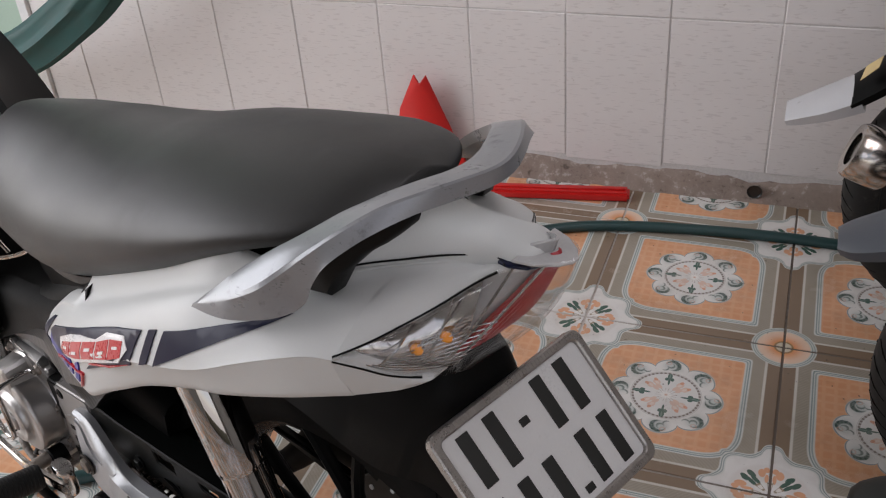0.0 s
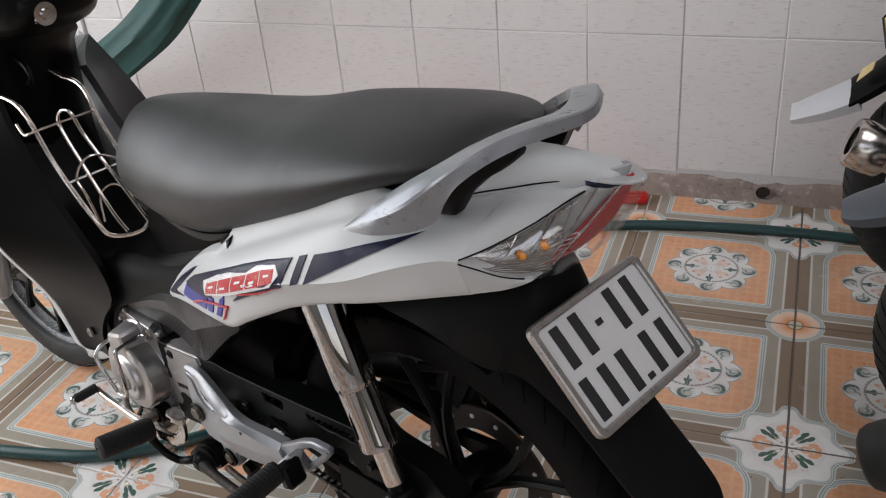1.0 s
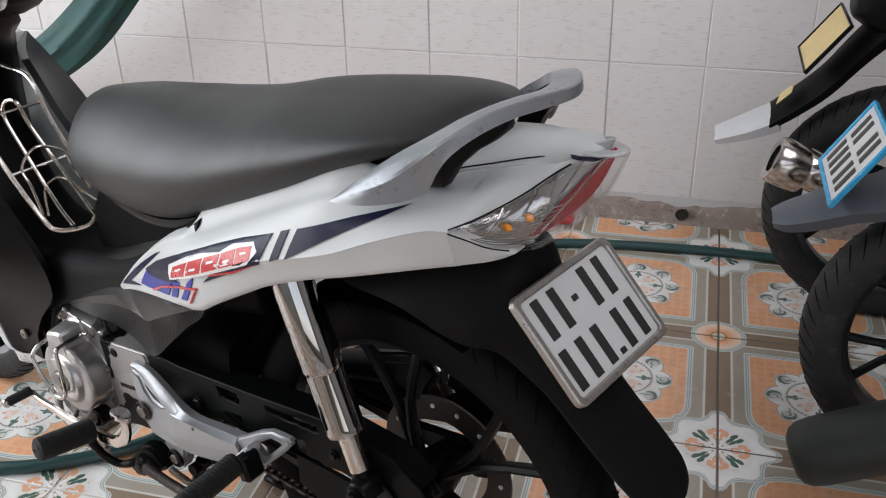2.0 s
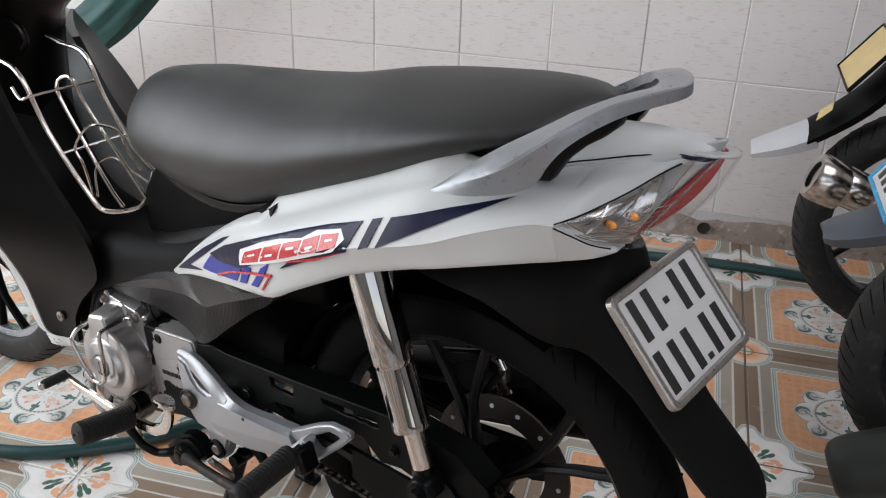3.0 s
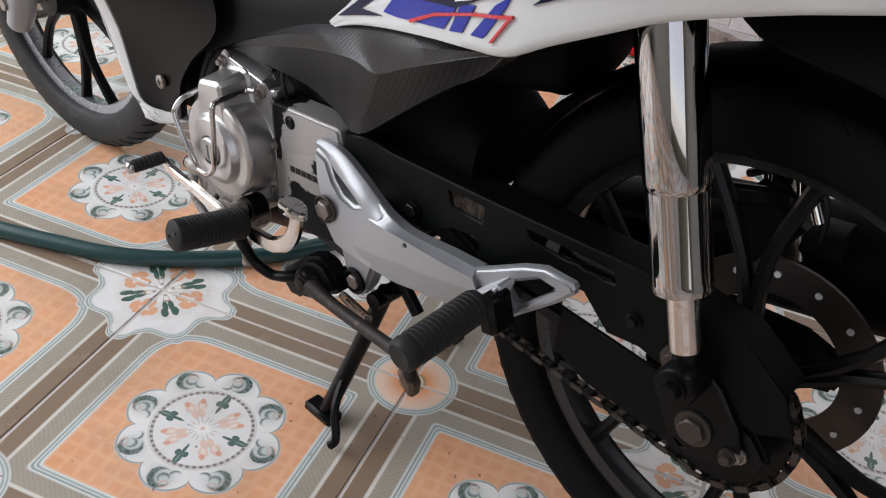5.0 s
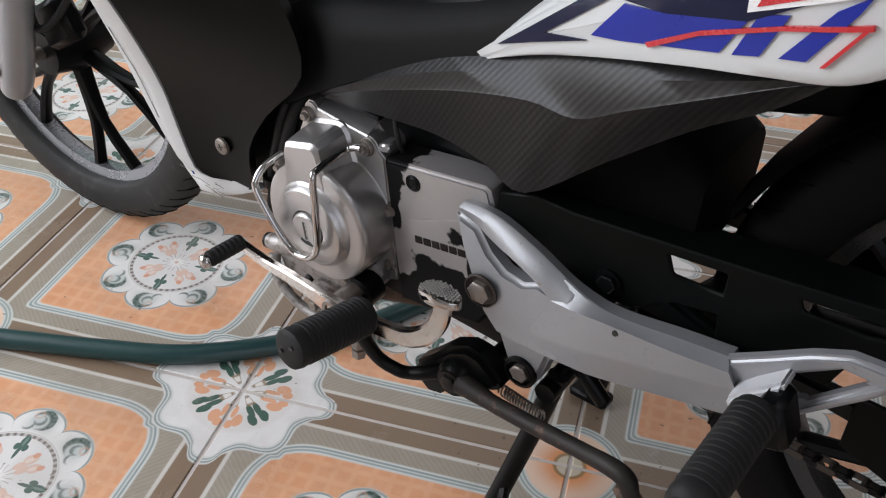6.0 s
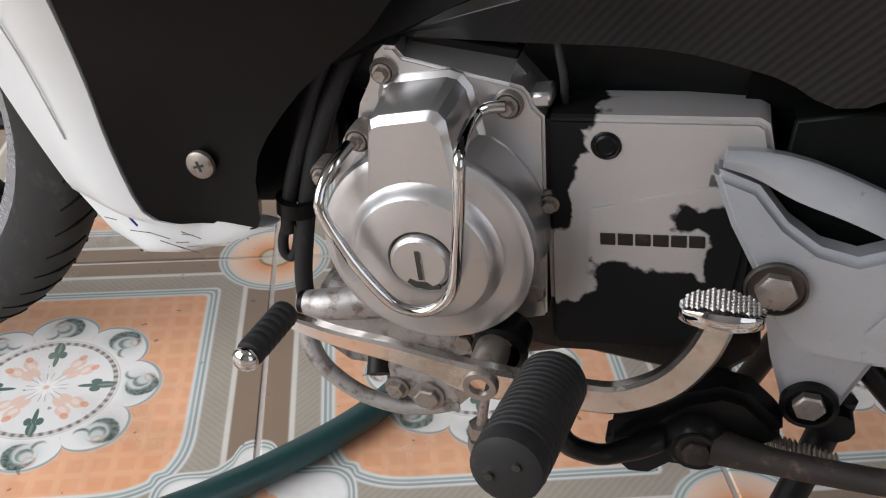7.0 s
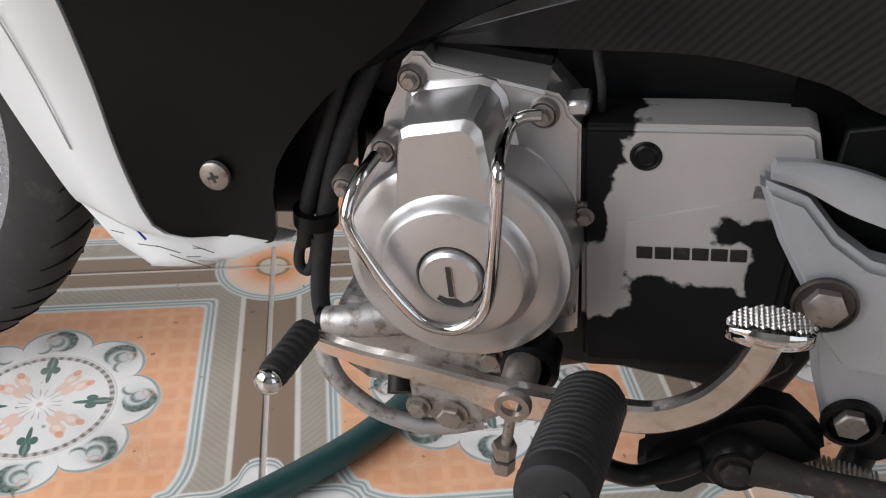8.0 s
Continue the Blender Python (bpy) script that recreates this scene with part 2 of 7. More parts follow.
    out = mixed(tree, out, (0.20, 0.165, 0.14), r.near(0.155, 0.0055, 0.002) * bead)
    out = mixed(tree, out, (0.45, 0.43, 0.40), r.near(0.165, 0.0015, 0.002) * 0.6)
    # posy: four green leaves along the diagonals of the tile, orange petals between them
    # four green trefoils on the diagonals, split orange petals between them
    turn4 = turn.wrap(-math.pi / 4, math.pi / 4)
    lx, ly = turn4.sin() * r * 0.82, turn4.cos() * r * 0.82
    half4 = (turn + math.pi / 4).wrap(-math.pi / 4, math.pi / 4)
    px, py = (half4.sin() * r * 0.82).abs(), half4.cos() * r * 0.82

    def blob(ax, ay, cx, cy, wide, tall):
        qx, qy = (ax - cx) / wide, (ay - cy) / tall
        return (qx * qx + qy * qy).below(1.0 + wob * 0.9, 0.25)

    leaf = blob(lx, ly, 0.0, 0.110, 0.0095, 0.018).max(blob(lx.abs(), ly, 0.0105, 0.092, 0.0075, 0.010)).max(blob(lx, ly, 0.0, 0.080, 0.0045, 0.022))
    petal = blob(px, py, 0.015, 0.080, 0.013, 0.017).max(blob(px, py, 0.008, 0.056, 0.009, 0.018))
    tip = blob(px, py, 0.021, 0.094, 0.007, 0.009)
    out = mixed(tree, out, (0.76, 0.53, 0.42), petal * 0.85)
    out = mixed(tree, out, (0.72, 0.33, 0.20), tip * 0.8)
    out = mixed(tree, out, (0.85, 0.76, 0.70), blob(px, py, 0.014, 0.076, 0.006, 0.010) * 0.6)
    out = mixed(tree, out, (0.055, 0.125, 0.100), leaf * 0.95)
    out = mixed(tree, out, (0.30, 0.38, 0.34), (blob(lx, ly, 0.0, 0.112, 0.003, 0.016)) * 0.5)
    ray8 = (turn * 8.0).cos()
    out = mixed(tree, out, (0.45, 0.36, 0.31), r.near(0.034, 0.014, 0.004) * ray8.near(0.25, 0.25, 0.15) * 0.8)
    out = mixed(tree, out, (0.86, 0.84, 0.80), r.below(0.022 + ray8 * 0.010, 0.005))
    out = mixed(tree, out, (0.60, 0.33, 0.22), r.below(0.007, 0.004) * 0.7)
    # quarter flower
    ft = (fv.atan2(fu) * 1.0)
    gt = (gv.atan2(gu) * 1.0)
    near_f = ((fu * fu + fv * fv).sqrt()).below(0.5, 0.01)
    lobes4 = (ft * 4.0).cos() * near_f + (gt * 4.0).cos() * (1.0 - near_f)
    lobes8 = (ft * 8.0).cos() * near_f + (gt * 8.0).cos() * (1.0 - near_f)
    star = 0.228 + lobes8 * 0.020 + lobes4.over(0.8, 0.15) * 0.022
    out = mixed(tree, out, (0.70, 0.71, 0.68), rf.below(star + 0.028))
    out = mixed(tree, out, (0.30, 0.36, 0.35), (rf - star).near(0.019, 0.0032, 0.002))
    out = mixed(tree, out, (0.38, 0.44, 0.43), (rf - star).near(0.008, 0.0032, 0.002))
    out = mixed(tree, out, (0.81, 0.80, 0.775), rf.below(star - 0.002))
    ax, ay = fu.abs() * near_f + gu.abs() * (1.0 - near_f), fv.abs() * near_f + gv.abs() * (1.0 - near_f)
    fd, fw = (ax + ay) * 0.7071, (ax - ay).abs() * 0.7071
    lo, hi = ax.min(ay), ax.max(ay)
    fleaf = blob(fw, fd, 0.018, 0.128, 0.013, 0.024).max(blob(fw, fd, 0.010, 0.095, 0.010, 0.030))
    fpetal = blob(lo, hi, 0.036, 0.118, 0.017, 0.024).max(blob(lo, hi, 0.018, 0.138, 0.013, 0.016)).max(blob(lo, hi, 0.016, 0.090, 0.008, 0.026))
    out = mixed(tree, out, (0.62, 0.55, 0.50), rf.near(0.12, 0.05, 0.01) * 0.25)
    out = mixed(tree, out, (0.78, 0.38, 0.20), fpetal * 0.9)
    out = mixed(tree, out, (0.045, 0.115, 0.085), fleaf * 0.97)
    fsmall = rf.near(0.05, 0.022, 0.006) * lobes8.over(0.0, 0.25)
    out = mixed(tree, out, (0.30, 0.22, 0.13), fsmall * 0.9)
    out = mixed(tree, out, (0.82, 0.79, 0.74), rf.near(0.05, 0.012, 0.004) * lobes8.over(0.3, 0.25))
    # quarter circle
    out = mixed(tree, out, (0.62, 0.65, 0.62), rc.below(0.155))
    out = mixed(tree, out, (0.34, 0.40, 0.38), rc.near(0.146, 0.003, 0.002))
    out = mixed(tree, out, (0.34, 0.40, 0.38), rc.near(0.135, 0.003, 0.002))
    glow = mixed(tree, (0.80, 0.30, 0.10), (0.84, 0.62, 0.47), rc.over(0.075, 0.045))
    out = mixed(tree, out, glow, rc.below(0.126))
    out = mixed(tree, out, (0.62, 0.55, 0.42), rc.below(0.042))
    out = mixed(tree, out, (0.36, 0.22, 0.10), rc.near(0.042, 0.005, 0.003))
    # faint wear, tile by tile
    info = tree.nodes.new("ShaderNodeObjectInfo")
    each = Num(tree, info.outputs["Random"])
    grime = noise_of(tree, place, 11, 5.0, 0.6)
    out = mixed(tree, out, (0.25, 0.20, 0.15), (grime + each * 0.06).over(0.60, 0.12) * 0.22)
    out = mixed(tree, out, (0.12, 0.09, 0.07), noise_of(tree, place, 95, 1.0).over(0.765, 0.012) * 0.6)
    tree.links.new(out, shader.inputs["Base Color"])
    tree.links.new((grime * 0.22 + fine * 0.05 + 0.10 + each * 0.03).socket, shader.inputs["Roughness"])
    shader.inputs["Specular IOR Level"].default_value = 0.5
    relief(tree, shader, noise_of(tree, place, 18, 2.0) + fine * 0.05, 0.10, 0.003)
    return m


def wall_tile_material():
    """Off-white glazed wall tile with short faint dashes."""
    m, tree, shader = blank("wall_tile_glaze")
    place = place_of(tree)
    info = tree.nodes.new("ShaderNodeObjectInfo")
    each = Num(tree, info.outputs["Random"])
    dash = noise_of(tree, place, 34, 2.0, 0.5, (1.0, 1.0, 5.5))
    cloud = noise_of(tree, place, 7, 4.0)
    out = mixed(tree, (0.68, 0.65, 0.64), (0.76, 0.735, 0.725), cloud * 0.8 + each * 0.3)
    out = mixed(tree, out, (0.58, 0.55, 0.54), dash.over(0.615, 0.035) * 0.55)
    out = mixed(tree, out, (0.33, 0.27, 0.23), noise_of(tree, place, 52, 2.0).over(0.765, 0.02) * 0.35)
    tree.links.new(out, shader.inputs["Base Color"])
    tree.links.new((cloud * 0.25 + 0.22).socket, shader.inputs["Roughness"])
    relief(tree, shader, dash + cloud * 0.6, 0.15, 0.0015)
    return m


def plaster_material():
    """Broken cement skirting, stained brown."""
    m, tree, shader = blank("stained_cement")
    place = place_of(tree)
    big, mid, small = noise_of(tree, place, 9, 6.0, 0.65), noise_of(tree, place, 45, 5.0, 0.7), noise_of(tree, place, 260, 3.0)
    out = mixed(tree, (0.19, 0.145, 0.12), (0.40, 0.32, 0.275), big * 1.3 - 0.15 + (mid - 0.5) * 0.5)
    out = mixed(tree, out, (0.56, 0.50, 0.46), mid.over(0.60, 0.06) * 0.6)
    out = mixed(tree, out, (0.10, 0.075, 0.06), (mid * 0.6 + big * 0.4).below(0.40, 0.04) * 0.8)
    tree.links.new(out, shader.inputs["Base Color"])
    shader.inputs["Roughness"].default_value = 0.85
    relief(tree, shader, mid + small * 0.3, 0.8, 0.006)
    return m


def weave_material():
    """Silver-grey plastic with a printed carbon weave."""
    m, tree, shader = blank("carbon_weave_plastic")
    place = place_of(tree)
    split = tree.nodes.new("ShaderNodeSeparateXYZ")
    tree.links.new(place, split.inputs[0])
    x, z = Num(tree, split.outputs[0]), Num(tree, split.outputs[2])
    a = ((x * 0.82 + z * 0.57) * 1400.0).sin() * 0.5 + 0.5
    b = ((x * 0.85 - z * 0.55) * 900.0).sin() * 0.5 + 0.5
    cloud = noise_of(tree, place, 14)
    printed = x.below(0.83, 0.06)
    out = mixed(tree, (0.0042, 0.0042, 0.0044), (0.0150, 0.0150, 0.0162), (a * 0.75 + b * 0.1) * printed + (cloud - 0.5) * 0.4)
    tree.links.new(out, shader.inputs["Base Color"])
    tree.links.new((cloud * 0.10 + 0.34 - a * printed * 0.10).socket, shader.inputs["Roughness"])
    shader.inputs["Metallic"].default_value = 0.15
    shader.inputs["Specular IOR Level"].default_value = 0.32
    relief(tree, shader, (a + b * 0.3) * printed, 0.15, 0.0006)
    return m


def worn_cover_material():
    """Silver-painted engine cover, flaked away to black."""
    m, tree, shader = blank("flaked_silver_paint")
    place = place_of(tree)
    split = tree.nodes.new("ShaderNodeSeparateXYZ")
    tree.links.new(place, split.inputs[0])
    x, z = Num(tree, split.outputs[0]), Num(tree, split.outputs[2])
    jag = (noise_of(tree, place, 75, 3.0, 0.5) - 0.5) * 0.016 + (noise_of(tree, place, 30, 1.0) - 0.5) * 0.010

    def patch(cx, cz, rx, rz):
        a, b = (x - cx) / rx, (z - cz) / rz
        return (a.abs().max(b.abs()) - 1.0) * min(rx, rz)

    bare = patch(0.8155, 0.386, 0.0245, 0.014).min(patch(0.8225, 0.345, 0.019, 0.039)).min(patch(0.8185, 0.372, 0.0215, 0.010)).min(patch(0.7395, 0.262, 0.0495, 0.031)).min(patch(0.707, 0.313, 0.0175, 0.025)).min(patch(0.7325, 0.3305, 0.0125, 0.008)).min(patch(0.755, 0.235, 0.065, 0.0235)) + jag
    gone = bare.below(0.0, 0.0012)
    fine = noise_of(tree, place, 500, 2.0)
    cloud = noise_of(tree, place, 18, 4.0)
    paint = mixed(tree, (0.30, 0.285, 0.275), (0.37, 0.355, 0.345), cloud + (fine - 0.5) * 0.3)
    out = mixed(tree, paint, (0.005, 0.005, 0.0053), gone)
    tree.links.new(out, shader.inputs["Base Color"])
    tree.links.new((0.38 + gone * 0.15 + (cloud - 0.5) * 0.15).socket, shader.inputs["Roughness"])
    tree.links.new(((1.0 - gone) * 0.35).socket, shader.inputs["Metallic"])
    tree.links.new(((1.0 - gone) * 0.35 + 0.12).socket, shader.inputs["Specular IOR Level"])
    relief(tree, shader, (1.0 - gone) + fine * 0.05, 0.5, 0.0006)
    return m


def clear_material(name, tint=(1, 1, 1), rough=0.02):
    """Thin clear plastic: light passes straight through, with a glossy skin that grows towards the edge."""
    m, tree, shader = blank(name)
    clear, gloss, mix, edge = (tree.nodes.new("ShaderNode" + kind) for kind in ("BsdfTransparent", "BsdfGlossy", "MixShader", "LayerWeight"))
    clear.inputs["Color"].default_value = (*tint, 1)
    gloss.inputs["Roughness"].default_value = rough
    edge.inputs["Blend"].default_value = 0.3
    skin = Num(tree, edge.outputs["Facing"]).pow(2.0) * 0.45 + 0.03
    tree.links.new(skin.socket, mix.inputs[0])
    tree.links.new(clear.outputs[0], mix.inputs[1])
    tree.links.new(gloss.outputs[0], mix.inputs[2])
    tree.links.new(mix.outputs[0], tree.nodes["Material Output"].inputs["Surface"])
    tree.nodes.remove(shader)
    return m


def grout_material():
    """Cement joint, pale at low x and much darker brown towards higher x."""
    m, tree, shader = blank("floor_grout")
    place = place_of(tree)
    split = tree.nodes.new("ShaderNodeSeparateXYZ")
    tree.links.new(place, split.inputs[0])
    x = Num(tree, split.outputs[0])
    mess = noise_of(tree, place, 2.2, 4.0) - 0.5
    fine = noise_of(tree, place, 90, 3.0)
    out = mixed(tree, (0.50, 0.455, 0.41), (0.68, 0.63, 0.59), fine)
    out = mixed(tree, out, (0.10, 0.072, 0.052), (x + mess * 1.1 + (fine - 0.5) * 0.3).over(-0.28, 0.28) * 0.9)
    tree.links.new(out, shader.inputs["Base Color"])
    shader.inputs["Roughness"].default_value = 0.75
    relief(tree, shader, fine, 0.4, 0.002)
    return m


M_FLOOR, M_WALL, M_CEMENT = floor_tile_material(), wall_tile_material(), plaster_material()
M_GROUT = grout_material()
M_DULL_DARK = surface("dull_dark_mottled", (0.012, 0.010, 0.009), 0.5, vary=0.4, patch=40, grain=200, bump=0.4, dirt=(0.045, 0.033, 0.026), dirty=0.4, spec=0.2)
# black plastic copy, slightly lighter for the tunnel's lit upward face
M_TUNNEL = surface("upward_lit_black_plastic", (0.0040, 0.0040, 0.0039), 0.46, vary=0.25, patch=7, grain=420, bump=0.15, dirt=(0.009, 0.0085, 0.008), dirty=0.4, spec=0.14)
M_FLAP = surface("pale_silver_plastic", (0.56, 0.57, 0.59), 0.35, 0.2, vary=0.08, patch=14, grain=400, bump=0.05, dirt=(0.3, 0.3, 0.3), dirty=0.2)
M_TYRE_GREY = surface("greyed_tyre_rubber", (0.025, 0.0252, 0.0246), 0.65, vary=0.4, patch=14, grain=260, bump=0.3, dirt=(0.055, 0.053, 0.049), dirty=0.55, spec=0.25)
M_MUFFLER = surface("greenish_black_enamel", (0.023, 0.026, 0.0235), 0.5, vary=0.2, patch=10, grain=260, bump=0.15, dirt=(0.03, 0.032, 0.028), dirty=0.3, spec=0.3)
M_WALL_GROUT = surface("wall_grout", (0.60, 0.58, 0.57), 0.8, vary=0.35, patch=3.0, grain=160)
M_PAINT = surface("painted_plaster", (0.29, 0.282, 0.27), 0.75, vary=0.06, patch=3, grain=140, bump=0.2)
M_SEAT = surface("grained_seat_vinyl", (0.0225, 0.0230, 0.0227), 0.46, vary=0.12, patch=7, grain=900, bump=0.25, dirt=(0.036, 0.037, 0.037), dirty=0.5, spec=0.42)
M_WHITE = surface("pearl_white_paint", (0.56, 0.575, 0.57), 0.40, vary=0.035, patch=8, grain=600, bump=0.0, coat=0.05, spec=0.3, dirt=(0.60, 0.59, 0.56), dirty=0.15)
M_BLACK = surface("matt_black_plastic", (0.0030, 0.0031, 0.0030), 0.34, vary=0.2, patch=8, grain=500, bump=0.12, dirt=(0.0065, 0.0064, 0.006), dirty=0.3, spec=0.14)
M_DUSTY = surface("dusty_black_plastic", (0.0055, 0.0057, 0.0057), 0.52, vary=0.25, patch=10, grain=300, bump=0.15, dirt=(0.0085, 0.0080, 0.0075), dirty=0.4, spec=0.08)
# darker copy of the black plastic; the shade of recesses is in its colour
M_SHADED_BLACK = surface("shaded_black", (0.0024, 0.0025, 0.0025), 0.6, vary=0.25, patch=10, grain=300, bump=0.1, spec=0.05)
M_GUARD = surface("oily_black_steel", (0.0030, 0.0036, 0.0034), 0.42, vary=0.3, patch=12, grain=260, bump=0.15, dirt=(0.006, 0.006, 0.0055), dirty=0.3, spec=0.07)
M_FRAME = surface("black_painted_steel", (0.0030, 0.0034, 0.0036), 0.34, vary=0.3, patch=12, grain=260, bump=0.15, dirt=(0.012, 0.010, 0.008), dirty=0.3, spec=0.14)
M_RUBBER = surface("black_rubber", (0.014, 0.014, 0.014), 0.62, vary=0.25, patch=20, grain=320, bump=0.2, dirt=(0.05, 0.046, 0.042), dirty=0.35, spec=0.25)
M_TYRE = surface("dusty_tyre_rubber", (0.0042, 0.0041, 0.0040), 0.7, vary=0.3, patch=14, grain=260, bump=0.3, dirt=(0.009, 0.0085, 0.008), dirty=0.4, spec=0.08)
M_CHROME = surface("chrome", (0.50, 0.49, 0.48), 0.05, 1.0, vary=0.05, patch=30, grain=260, bump=0.0)
# darker copy of the chrome; dark reflections are put into its colour
M_SHOCK = surface("darkened_chrome", (0.40, 0.39, 0.38), 0.045, 1.0, vary=0.05, patch=30, grain=260, bump=0.0)
M_GROOVE_SHADE = surface("tread_groove_shade", (0.0035, 0.0035, 0.0035), 0.8, vary=0.1, bump=0.0, spec=0.03)
M_KNURL = surface("knurled_chrome", (0.36, 0.34, 0.32), 0.30, 0.8, vary=0.2, patch=40, grain=700, bump=0.5, dirt=(0.16, 0.13, 0.11), dirty=0.4)
M_WORNCHROME = surface("worn_chrome", (0.66, 0.62, 0.58), 0.2, 1.0, vary=0.12, patch=40, grain=300, bump=0.1, dirt=(0.46, 0.30, 0.20), dirty=0.55)
M_ALU = surface("cast_aluminium", (0.455, 0.447, 0.44), 0.34, 0.85, vary=0.07, patch=25, grain=700, bump=0.10, dirt=(0.26, 0.23, 0.20), dirty=0.22)
M_ALU_DIRTY = surface("oily_cast_aluminium", (0.33, 0.315, 0.30), 0.45, 0.6, vary=0.2, patch=30, grain=300, bump=0.25, dirt=(0.10, 0.075, 0.055), dirty=0.7)
M_SILVER = surface("silver_paint", (0.29, 0.297, 0.308), 0.36, 0.4, vary=0.06, patch=70, grain=700, bump=0.06, coat=0.1, dirt=(0.13, 0.115, 0.105), dirty=0.22)
M_RAIL = surface("scuffed_grey_alloy", (0.26, 0.27, 0.285), 0.30, 0.4, vary=0.10, patch=26, grain=500, bump=0.1, dirt=(0.13, 0.13, 0.135), dirty=0.38, stretch=(0.12, 1, 1))
M_RUST = surface("rusty_steel", (0.10, 0.062, 0.042), 0.62, 0.3, vary=0.4, patch=30, grain=240, bump=0.4, dirt=(0.03, 0.026, 0.024), dirty=0.6)
M_STAND = surface("blackened_rusty_steel", (0.022, 0.018, 0.016), 0.55, 0.2, vary=0.4, patch=22, grain=240, bump=0.4, dirt=(0.13, 0.075, 0.05), dirty=0.45, spec=0.3)
M_STEEL = surface("zinc_steel", (0.27, 0.24, 0.215), 0.42, 0.75, vary=0.2, patch=60, grain=400, bump=0.2, dirt=(0.12, 0.08, 0.055), dirty=0.5)
M_WEAVE, M_FLAKED = weave_material(), worn_cover_material()
M_NAVY = surface("navy_decal", (0.005, 0.007, 0.030), 0.34, vary=0.12, patch=12, grain=400, bump=0.0, coat=0.0, spec=0.18)
M_BLUE = surface("blue_decal", (0.007, 0.020, 0.27), 0.32, vary=0.10, patch=12, grain=400, bump=0.0, coat=0.05, spec=0.3)
M_RED = surface("red_decal", (0.50, 0.022, 0.028), 0.28, vary=0.1, patch=12, grain=400, bump=0.0, coat=0.08)
M_DECAL_WHITE = surface("white_decal", (0.76, 0.76, 0.76), 0.28, vary=0.04, patch=12, grain=400, bump=0.0, coat=0.08)
M_PLATE = surface("white_plate_enamel", (0.60, 0.605, 0.60), 0.30, vary=0.05, patch=14, grain=400, bump=0.03, dirt=(0.44, 0.43, 0.41), dirty=0.2)
# plate characters; also the shade inside holes, slots and gaps, as colour
M_INK_HOLLOW = surface("black_ink_and_hollow_shade", (0.016, 0.017, 0.016), 0.4, vary=0.2, patch=20, grain=300, bump=0.0)
M_CLEAR, M_REDLENS = clear_material("clear_lens"), clear_material("red_lens", (0.75, 0.03, 0.05), 0.08)
M_REDINNER = surface("red_reflector", (0.30, 0.006, 0.014), 0.3, 0.1, vary=0.35, patch=60, grain=300, bump=0.4)
M_HOUSING = surface("pale_lamp_housing", (0.42, 0.42, 0.42), 0.25, vary=0.12, patch=20, grain=300, bump=0.1)
M_AMBER = surface("amber_bulb", (0.85, 0.30, 0.02), 0.15, vary=0.1, bump=0.0)
M_RIM = surface("gloss_black_rim", (0.050, 0.053, 0.056), 0.2, 0.7, vary=0.2, patch=12, grain=300, bump=0.04, dirt=(0.05, 0.045, 0.04), dirty=0.3)
# lighter copy of the rim finish; reflected light is put into the colour
M_RIM_LIT = surface("lit_alloy_rim", (0.24, 0.25, 0.265), 0.28, 0.7, vary=0.15, patch=12, grain=300, bump=0.04, dirt=(0.08, 0.075, 0.07), dirty=0.3)
M_REFLECT = surface("lamp_reflector", (0.46, 0.45, 0.44), 0.14, 0.9, vary=0.35, patch=60, grain=90, bump=0.4, dirt=(0.09, 0.08, 0.07), dirty=0.5)
M_HOSE = surface("green_garden_hose", (0.012, 0.050, 0.050), 0.36, vary=0.2, patch=9, grain=150, bump=0.1)
M_HAMMOCK = surface("green_hammock_cloth", (0.006, 0.060, 0.056), 0.6, vary=0.4, patch=16, grain=420, bump=0.3, stretch=(1, 1, 8))
M_REDPLASTIC = surface("red_plastic", (0.62, 0.016, 0.014), 0.35, vary=0.1, patch=10, grain=200, bump=0.05)
M_GREENWALL = surface("pale_green_paint", (0.42, 0.56, 0.47), 0.6, vary=0.08, patch=4, grain=140, bump=0.1)
M_DISC = surface("oily_steel", (0.055, 0.047, 0.041), 0.42, 0.6, vary=0.2, patch=30, grain=300, bump=0.1, dirt=(0.05, 0.034, 0.027), dirty=0.4)
M_YELLOW = surface("yellow_plate_film", (0.62, 0.47, 0.22), 0.45, vary=0.15, patch=30, grain=160, bump=0.05)
M_AQUA = surface("blue_plate_frame", (0.02, 0.30, 0.55), 0.25, vary=0.3, patch=60, grain=200, bump=0.3)
M_GREYPLASTIC = surface("grey_mudguard_plastic", (0.075, 0.085, 0.10), 0.45, vary=0.1, patch=10, grain=300, bump=0.08, dirt=(0.12, 0.12, 0.12), dirty=0.2)


# ---- floor, walls, ceiling ----
TILE, WALL_Y = 0.4, 0.586
X0, X1, Y0, Y1, HIGH = -3.6, 2.8, -4.0, 0.586, 3.0


def slab(name, centre, size, material):
    ob = part(name, block(centre, size, 0.0), material, None)
    return tagged(ob, kind="structure")


floor = tagged(part("floor", block(((X0 + X1) / 2, (Y0 + Y1 + 0.1) / 2, -0.0516), (X1 - X0 + 0.4, Y1 - Y0 + 0.5, 0.1), 0.0), M_GROUT, None), "floor of patterned ceramic tiles with dirty joints", "floor", kind="structure")
wall_north = tagged(part("wall_north", block(((-2.24 + X1) / 2, WALL_Y + 0.0768, HIGH / 2), (X1 + 2.24, 0.15, HIGH), 0.0), M_WALL_GROUT, None), "wall clad in off-white glazed tiles", "wall", kind="structure")
